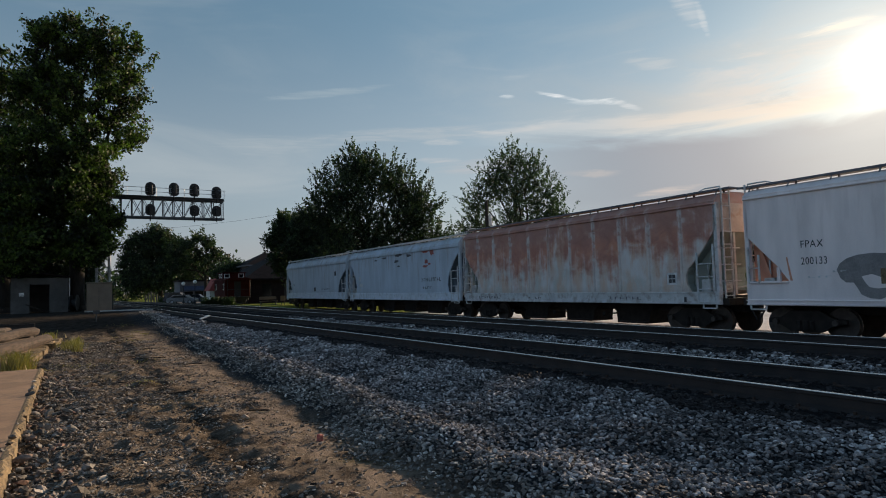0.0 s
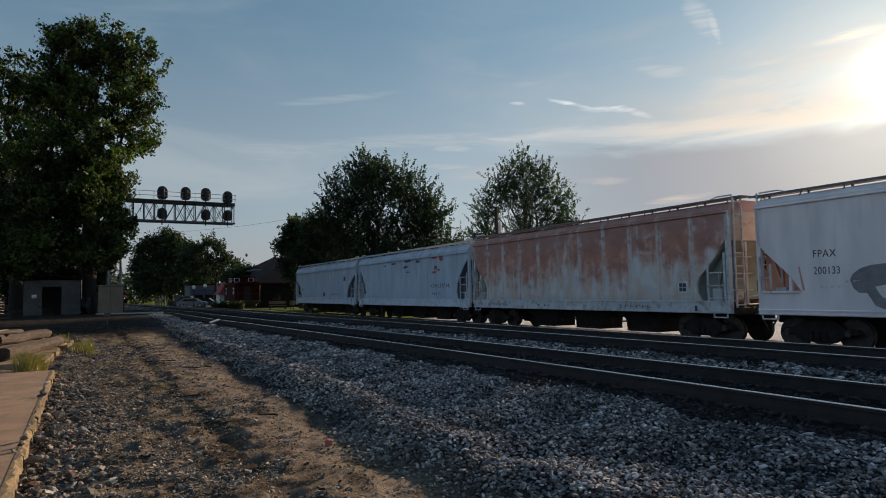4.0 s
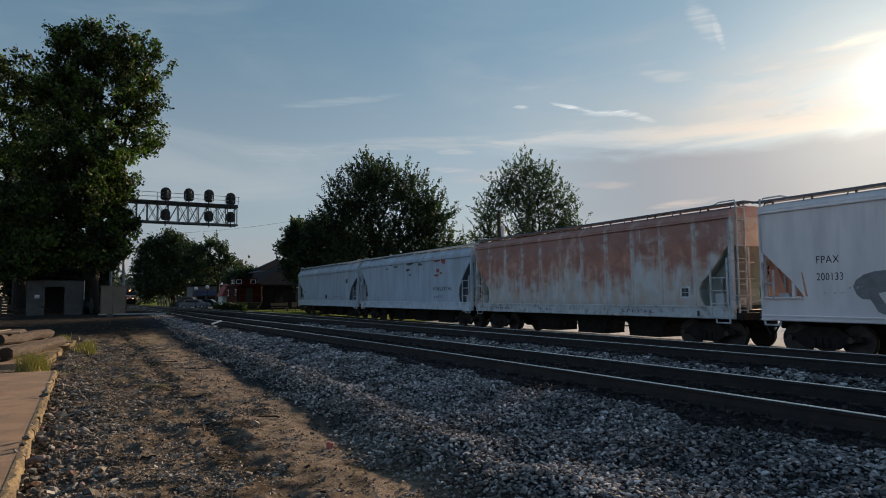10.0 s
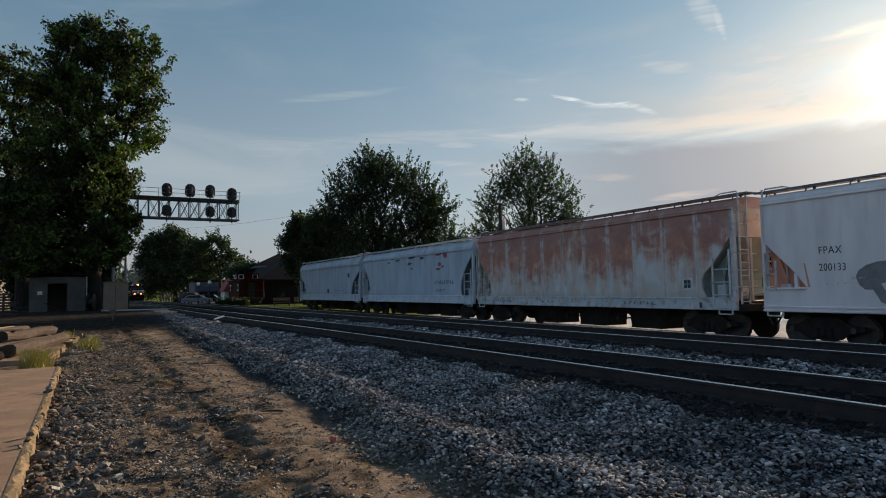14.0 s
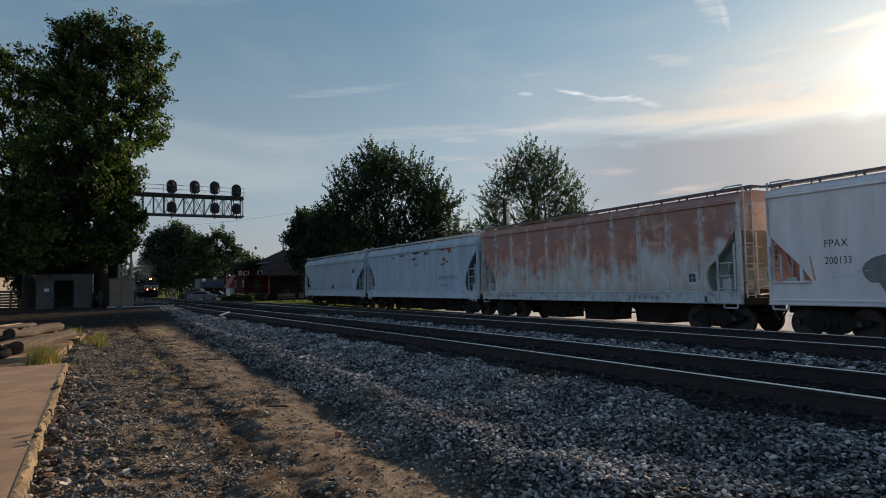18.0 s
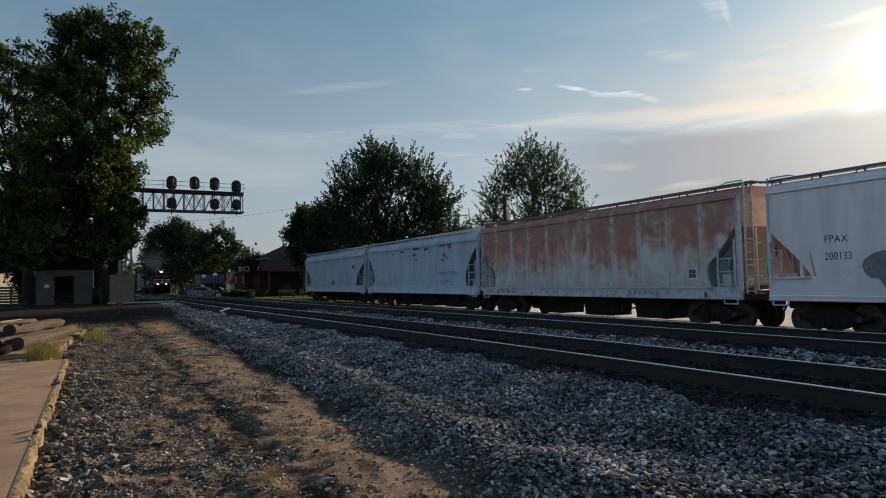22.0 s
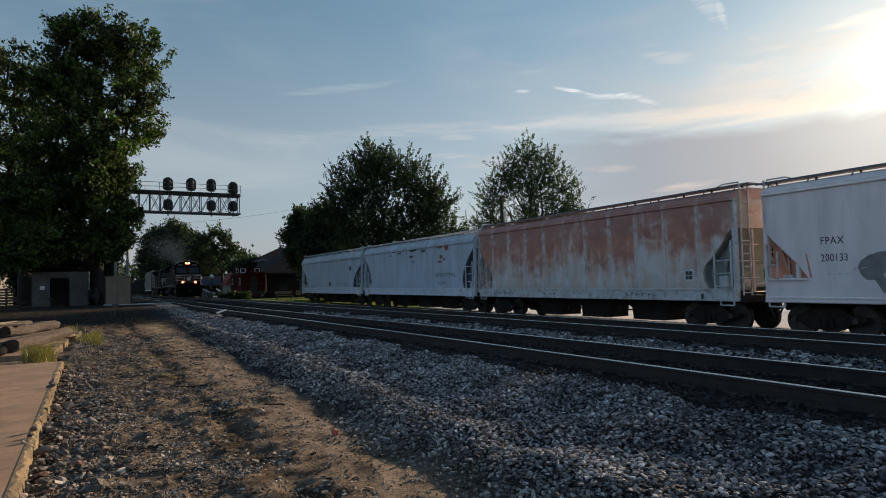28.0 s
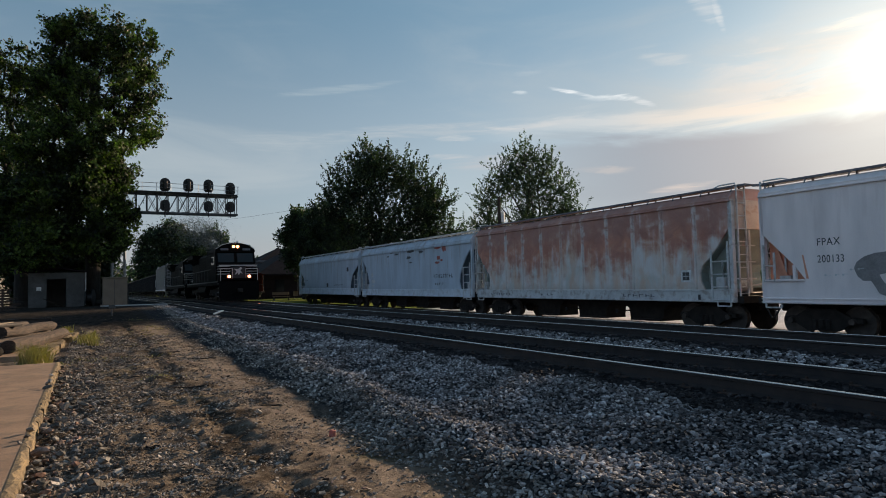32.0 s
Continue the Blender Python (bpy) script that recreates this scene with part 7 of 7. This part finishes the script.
    for x, zc in ((5.73, 8.32), (9.18, 8.36), (11.0, 8.38)):
        head(x, zc - z, 0.38, 0.02)


build_gantry()

# ---- beyond the line: caboose, station house, car park ----
def build_caboose():
    z = gz(18.0, 84)
    cb = thing("caboose", "red display caboose with a window cupola", "caboose", at=pose(16.70, 81.1, z))
    w, ln = 3.05, 8.6
    part("body", Shape().soft((0, 0.9, 1.0), (w, ln - 0.9, 3.15), 0.03), M_RED, cb, "red sheet sides, darkened for shade")
    part("roof", Shape().slab([(-0.12, 3.12), (-0.1, 3.2), (0.6, 3.42), (w - 0.6, 3.42), (w + 0.1, 3.2), (w + 0.12, 3.12)], "y", 0.1, ln - 0.1), M_RED, cb)
    part("cupola", Shape().soft((0.12, 2.9, 3.3), (w - 0.12, 5.6, 4.05), 0.03), M_RED, cb)
    part("cupola_roof", Shape().soft((0.0, 2.75, 4.05), (w, 5.75, 4.15), 0.03), M_RED, cb)
    for x in (0.28, w - 0.98):
        wn = part("cupola_window", Shape().box((x, 2.88, 3.42), (x + 0.70, 2.90, 3.98)), M_TRIM, cb, "white-framed cupola window")
        part("pane", Shape().box((x + 0.1, 2.865, 3.5), (x + 0.60, 2.88, 3.9)), M_GLASS, wn)
    for y in (3.2, 4.4):
        wn = part("cupola_window", Shape().box((0.10, y, 3.45), (0.12, y + 0.8, 3.98)), M_TRIM, cb)
        part("pane", Shape().box((0.085, y + 0.1, 3.52), (0.10, y + 0.70, 3.9)), M_GLASS, wn)
    for y in (1.5, 6.2):
        wn = part("side_window", Shape().box((-0.02, y, 1.9), (0.0, y + 0.7, 2.7)), M_TRIM, cb)
        part("pane", Shape().box((-0.035, y + 0.1, 2.0), (-0.02, y + 0.6, 2.6)), M_GLASS, wn)
    part("end_door", Shape().box((w / 2 - 0.4, 0.88, 1.05), (w / 2 + 0.4, 0.90, 2.95)), M_DARK, cb)
    for y in (0, ln - 0.9):
        part("end_platform", Shape().soft((0.1, y, 0.9), (w - 0.1, y + 0.9, 1.05), 0.02), M_DARK, cb)
    pr = Shape()
    for x in (0.15, w - 0.15):
        pr.rod((x, 0.06, 1.05), (x, 0.06, 3.15), 0.03)
    pr.rod((0.15, 0.06, 1.95), (w - 0.15, 0.06, 1.95), 0.03)
    part("end_railing", pr, M_DARK, cb)
    part("underframe", Shape().soft((0.3, 0.3, 0.62), (w - 0.3, ln - 0.3, 1.0), 0.03), M_DARK, cb)
    for y in (1.6, ln - 1.6):
        tk = part("truck", Shape().soft((0.4, y - 0.9, 0.35), (w - 0.4, y + 0.9, 0.62), 0.05), M_DARK, cb)
        for x in (0.55, w - 0.7):
            for dy in (-0.75, 0.75):
                part("wheel", Shape().rod((x, y + dy, 0.40), (x + 0.13, y + dy, 0.40), 0.40, n=18), M_WHEEL, tk)


build_caboose()


def build_house(name, label, at, sx, sy, wall_h, rise, wall, windows, trim=None):
    """A hip-roofed house; at: pose of its near corner."""
    hs = thing(name, label, "house", at=at)
    part("wall", Shape().box((0, 0, -0.3), (sx, 0.2, wall_h)).box((0, 0.2, -0.3), (0.2, sy, wall_h)).box((sx - 0.2, 0.2, -0.3), (sx, sy, wall_h)).box((0.2, sy - 0.2, -0.3), (sx - 0.2, sy, wall_h)), wall, hs)
    e, r = 0.6, min(sx, sy) / 2
    if sx >= sy:
        ridge = [(r, sy / 2, wall_h + rise), (sx - r, sy / 2, wall_h + rise)]
        fs = [(0, 1, 5, 4), (1, 2, 5), (2, 3, 4, 5), (3, 0, 4), (0, 3, 2, 1)]
    else:
        ridge = [(sx / 2, r, wall_h + rise), (sx / 2, sy - r, wall_h + rise)]
        fs = [(0, 1, 4), (1, 2, 5, 4), (2, 3, 5), (3, 0, 4, 5), (0, 3, 2, 1)]
    rf = part("roof", Shape().add([(-e, -e, wall_h), (sx + e, -e, wall_h), (sx + e, sy + e, wall_h), (-e, sy + e, wall_h)] + ridge, fs), M_ROOF, hs, "hipped shingle roof, toned down for shade")
    part("ridge_cap", Shape().rod(ridge[0], ridge[1], 0.12, n=6), M_ROOF, rf)
    part("eaves_board", Shape().box((-e, -e - 0.02, wall_h - 0.22), (sx + e, -e + 0.03, wall_h + 0.02)).box((-e - 0.02, -e + 0.03, wall_h - 0.22), (-e + 0.03, sy + e, wall_h + 0.02)), trim or M_EAVES, hs)
    for x, z, ww, hh in windows:
        wn = part("window", Shape().box((x - 0.08, -0.05, z - 0.08), (x + ww + 0.08, 0.0, z + hh + 0.08)), trim or M_EAVES, hs)
        part("pane", Shape().box((x, -0.07, z), (x + ww / 2 - 0.02, -0.05, z + hh)), M_GLASS, wn)
        part("pane", Shape().box((x + ww / 2 + 0.02, -0.07, z), (x + ww, -0.05, z + hh)), M_GLASS, wn)
    return hs


build_house("station_house", "two-storey grey house with a hipped roof", pose(25.9, 108, gz(26, 110)), 7.5, 9, 6.2, 2.3, M_WALL, [(1.0, 3.9, 1.0, 1.2), (3.0, 3.9, 1.0, 1.2), (6.0, 3.9, 1.0, 1.2), (1.2, 1.0, 1.0, 1.4), (4.0, 1.0, 1.0, 1.4)])
build_house("freight_depot", "long brick depot under a broad hipped roof, darkened for shade", pose(20.9, 88, gz(24, 90)), 17, 15, 3.4, 4.6, M_BRICK, [(2.0, 1.0, 1.2, 1.6), (5.0, 1.0, 1.2, 1.6)], M_ROOF)


def build_street():
    # small car park beyond the line
    road = solid("road", Shape().soft((15.5, 100, -0.06), (24.0, 128, 0.02), 0.01), M_ASPHALT, "dark asphalt car park beyond the tracks", "road", kind="structure", at=pose(0, 0, gz(18, 112) + 0.02))
    shop = thing("shop", "low pale building with a blue awning", "shop", at=pose(19.0, 136, gz(20, 136)))
    part("wall", Shape().box((0, 0, -0.2), (12, 0.25, 4.2)).box((0, 0.25, -0.2), (0.25, 8, 4.2)).box((11.75, 0.25, -0.2), (12, 8, 4.2)), M_WALL, shop)
    part("roof", Shape().soft((-0.3, -0.3, 4.2), (12.3, 8, 4.5), 0.03), M_ROOF, shop)
    part("awning", Shape().slab([(-1.6, 2.3), (-1.6, 2.5), (0.0, 3.3), (0.0, 3.1)], "x", 0.4, 8.6), M_AWNING, shop, "faded blue awning")
    for k in range(4):
        part("shop_window", Shape().box((0.8 + k * 2.0, -0.03, 0.6), (2.4 + k * 2.0, 0.0, 2.2)), M_GLASS, shop)
    hut = thing("barn", "small red-roofed white outbuilding", "outbuilding", at=pose(16.75, 92, gz(18, 92)))
    part("wall", Shape().box((0, 0, -0.2), (1.4, 3.0, 1.9)), M_TRIM, hut)
    part("roof", Shape().slab([(-0.25, 1.9), (0.7, 3.6), (1.65, 1.9)], "y", -0.3, 3.3), M_TARP, hut, "rust-red pitched roof")
    fence = thing("picket_fence", "white upright pickets beside the line", "fence", at=pose(13.9, 150, gz(14, 150)))
    for k in range(7):
        part("picket", Shape().soft((k * 0.55, 0, -0.1), (k * 0.55 + 0.32, 0.12, 2.6 - 0.35 * abs(k - 2)), 0.03), M_SHED, fence)


build_street()


def build_parked_car(name, label, paint, at, van=False):
    car = thing(name, label, "car", "parked cars", at=at)
    h = 1.95 if van else 1.46
    side = [(0.0, 0.35), (0.0, 0.75), (0.15, 0.88), (0.95, 0.98), (1.55, h), (3.4 if not van else 4.2, h), (4.1 if not van else 4.4, 1.0), (4.45, 0.92), (4.5, 0.4)]
    part("body", Shape().slab([(y, z) for y, z in side], "x", -0.88, 0.88), paint, car)
    part("window_band", Shape().slab([(1.25, 1.02), (1.65, h - 0.1), (3.3, h - 0.1), (3.75, 1.02)], "x", -0.892, 0.892), M_GLASS, car)
    part("windscreen", Shape().add([(-0.75, 1.06, 1.03), (0.75, 1.06, 1.03), (0.68, 1.49, h - 0.06), (-0.68, 1.49, h - 0.06), (-0.75, 1.09, 1.02), (0.75, 1.09, 1.02), (0.68, 1.52, h - 0.07), (-0.68, 1.52, h - 0.07)], [(0, 1, 2, 3), (4, 7, 6, 5), (0, 4, 5, 1), (1, 5, 6, 2), (2, 6, 7, 3), (3, 7, 4, 0)]), M_GLASS, car)
    for x in (-0.6, 0.6):
        part("headlamp", Shape().soft((x - 0.16, -0.03, 0.62), (x + 0.16, 0.03, 0.76), 0.01), M_LABEL, car)
    for x in (-0.9, 0.68):
        for y in (0.85, 3.6):
            wh = part("wheel", Shape().rod((x, y, 0.33), (x + 0.22, y, 0.33), 0.33, n=18), M_DARK, car)
            part("rim", Shape().rod((x - 0.01, y, 0.33), (x + 0.23, y, 0.33), 0.2, n=14), M_IRON, wh)
    return car


for n, (x, y, r, p, lb, vn) in enumerate([(17.6, 108, 65, M_CARWHITE, "white parked car with dark windows", False), (20.6, 114, 70, M_CARPAINT, "dark blue parked car", False), (18.6, 121, 60, M_CARPAINT, "dark parked car under the trees", True), (22.6, 106, 75, M_CARWHITE, "white parked car near the station house", False)]):
    build_parked_car("parked_car", lb, p, pose(x, y, gz(x, y) + 0.05, 0, 0, r), vn)


def build_lamp_post(x, y, h, heads=1):
    lp = thing("street_lamp", "dark post with a white globe lamp", "street lamp", "globe lamps", at=pose(x, y, gz(x, y)))
    part("post", Shape().rod((0, 0, -0.1), (0, 0, h), 0.08, 0.05, n=10), M_DARK, lp)
    part("base", Shape().rod((0, 0, -0.05), (0, 0, 0.6), 0.16, 0.11, n=10), M_DARK, lp)
    part("globe", Shape().ball((0, 0, h + 0.28), 0.30), M_GLOBE, lp, "white opal globe", smooth=True)
    return lp


for x, y, h in ((15.6, 108, 3.0), (17.0, 106, 3.2), (20.0, 96, 3.3)):
    build_lamp_post(x, y, h)


def build_hedge(name, x0, x1, y, h, seed):
    rng = np.random.default_rng(seed)
    n = int((x1 - x0) * 70)
    c = np.stack([rng.uniform(x0, x1, n), y + rng.uniform(-0.5, 0.5, n), rng.uniform(0.05, h, n)], -1)
    c[:, 2] += lie(c[:, 0], c[:, 1])
    v, f = leaf_cards(rng, c, 0.14, 10, 0.22)
    bulk(name, v, f, M_HEDGE, "low clipped dark hedge along the line", "hedge")


build_hedge("hedge", 13.4, 17.0, 78.5, 0.9, 51)
build_hedge("hedge", 14.0, 17.0, 126, 1.1, 52)


def build_trackside():
    # bench, sign and rail of the little park by the siding
    bench = thing("bench", "grey park bench on the grass", "bench", at=pose(18.1, 70.5, gz(18, 70.5)))
    part("seat", Shape().soft((0, 0, 0.42), (1.9, 0.45, 0.48), 0.01), M_BOX, bench)
    part("backrest", Shape().soft((0, 0.42, 0.62), (1.9, 0.47, 0.95), 0.01), M_BOX, bench)
    for x in (0.1, 1.75):
        part("leg", Shape().soft((x, 0.02, -0.03), (x + 0.06, 0.43, 0.42), 0.01), M_DARK, bench)
    sg = thing("small_sign", "small grey sign board on two posts", "sign", at=pose(20.2, 70.0, gz(20.2, 70)))
    part("board", Shape().soft((0, 0, 0.45), (0.55, 0.05, 1.0), 0.01), M_BOX, sg)
    part("post", Shape().rod((0.1, 0.06, -0.05), (0.1, 0.06, 0.9), 0.03), M_DARK, sg)
    part("post", Shape().rod((0.45, 0.06, -0.05), (0.45, 0.06, 0.9), 0.03), M_DARK, sg)
    up = thing("utility_pole", "grey pole with a transformer can behind the cars", "utility pole", at=pose(28.4, 41.1, gz(28.4, 41)))
    part("pole", Shape().rod((0, 0, -0.1), (0, 0, 8.6), 0.17, 0.12, n=10), M_BARK, up)
    part("transformer", Shape().rod((0.26, 0, 6.6), (0.26, 0, 7.4), 0.2, n=14), M_IRON, up)
    # overhead cable between the pole in the wide tree and the far side
    far = thing("utility_pole", "weathered pole carrying a thin overhead cable", "utility pole", at=pose(24.6, 64.0, gz(24.6, 64.0)))
    part("pole", Shape().rod((0, 0, -0.1), (0, 0, 11.4), 0.15, 0.11, n=10), M_BARK, far)
    part("crossarm", Shape().soft((-0.8, -0.06, 10.7), (0.8, 0.06, 10.85), 0.01), M_BARK, far)
    line, last = Shape(), None
    for i in range(13):
        q = i / 12
        here = (-22.6 * q, 36.0 * q, 10.85 - 4.4 * 0.9 * q * (1 - q))
        if last:
            line.rod(last, here, 0.011, n=5, caps=False)
        last = here
    part("cable", line, M_DARK, far, "thin black overhead cable")
    # litter by the ballast toe: a half buried board, brick, small post
    solid("brick", Shape().soft((-0.025, -0.03, -0.03), (0.03, 0.03, 0.045), 0.008), M_REDMARK, "broken reddish brick standing in the dirt", "brick", at=pose(2.36, 6.72, 0.02, 0, 6, 20))
    solid("white_board", Shape().soft((-0.26, -0.06, 0), (0.26, 0.06, 0.05), 0.01), M_TRIM, "white painted board thrown on the ballast", "board", at=pose(5.25, 30.1, gz(5.25, 30.1) + 0.10, 6, -14, 28))
    # fallen sticks on the packed dirt
    rng = random.Random(44)
    for x, y, ln, turn in ((1.75, 10.9, 0.55, 78), (2.1, 17.4, 0.8, 70), (0.95, 13.3, 0.4, 100), (2.35, 8.7, 0.3, 60), (1.9, 20.5, 0.9, 85), (0.5, 10.2, 0.35, 95), (2.6, 15.2, 0.6, 66), (1.3, 24.0, 0.9, 80), (0.7, 7.4, 0.22, 88)):
        st = Shape()
        vs, fs, m = [], [], 6
        for i in range(6):
            c = Vector((0.03 * rng.uniform(-1, 1), ln * i / 5, 0.012 + 0.012 * rng.random()))
            rr = 0.014 * (1 - 0.12 * i)
            vs += [(c.x + rr * math.cos(2 * math.pi * q / m), c.y, c.z + rr * math.sin(2 * math.pi * q / m)) for q in range(m)]
        for i in range(5):
            fs += [(i * m + (q + 1) % m, i * m + q, (i + 1) * m + q, (i + 1) * m + (q + 1) % m) for q in range(m)]
        fs += [tuple(range(m)), tuple(5 * m + q for q in reversed(range(m)))]
        solid("stick", st.add(vs, fs), M_BARK, "dark fallen stick lying on the packed dirt", "stick", "fallen sticks", at=pose(x, y, gz(x, y) + 0.004, 0, 0, turn))
    sp = thing("marker_post", "short white-topped marker post in the yard", "marker post", at=pose(1.15, 36.0, gz(1.15, 36) - 0.02))
    part("post", Shape().rod((0, 0, -0.05), (0, 0, 0.50), 0.025), M_SHED, sp)
    part("plate", Shape().soft((-0.15, -0.02, 0.40), (0.15, 0.02, 0.58), 0.01), M_SHED, sp)
    solid("crossing_pad", Shape().soft((0.9, 50.2, -0.05), (5.2, 51.7, 0.05), 0.01), M_PAD, "pale concrete apron beside the cabinet", "pad", kind="structure", at=pose(0, 0, gz(4, 50)))


build_trackside()

# house beyond the yard, its lit side towards the line
build_house("far_house", "weathered pale house with a sunlit wall beyond the yard", pose(-10.3, 64.4, gz(-10, 64), 0, 0, 53), 7, 6, 3.3, 1.6, M_OLDWALL, [(2.2, 1.1, 0.9, 1.2)])

# ---- what moves ----
def front_at(t):
    """Distance down the line of the lead coupler."""
    return float(np.interp(t, [0, 5.5, 9, 13, 17, 21, 25, 28, 30, 32], TRAIN_Y))


TRAIN_Y = [283.0, 249.0, 226.0, 198.5, 170.0, 140.5, 109.5, 84.6, 67.7, 50.4]


def on_track(y, ahead, behind):
    """Pose at y on the middle track, lined up by two places along it."""
    p = Vector((TRACK_2 + float(course(y + ahead)), y + ahead, main_z(y + ahead)))
    q = Vector((TRACK_2 + float(course(y + behind)), y + behind, main_z(y + behind)))
    d = (q - p).normalized()
    o = p - d * ahead
    turn = d.to_track_quat("Y", "Z").to_matrix().to_4x4()
    return Matrix.Translation(o) @ turn


def motions():
    times = [0, 2, 4, 5.5, 7, 9, 11, 13, 15, 17, 19, 21, 23, 25, 26.5, 28, 29, 30, 31, 32]
    walk(loco_1, [(t, on_track(front_at(t), 4.9, 17.1)) for t in times])
    walk(loco_2, [(t, on_track(front_at(t) + 22.1, 4.9, 17.1)) for t in times])
    walk(train_hopper, [(t, on_track(front_at(t) + 44.2 + 8.5, -6, 6)) for t in times])
    for k, g in enumerate(gondolas):
        walk(g, [(t, on_track(front_at(t) + 61.3 + 8.2 + k * 16.3, -6.2, 6.2)) for t in times])


motions()
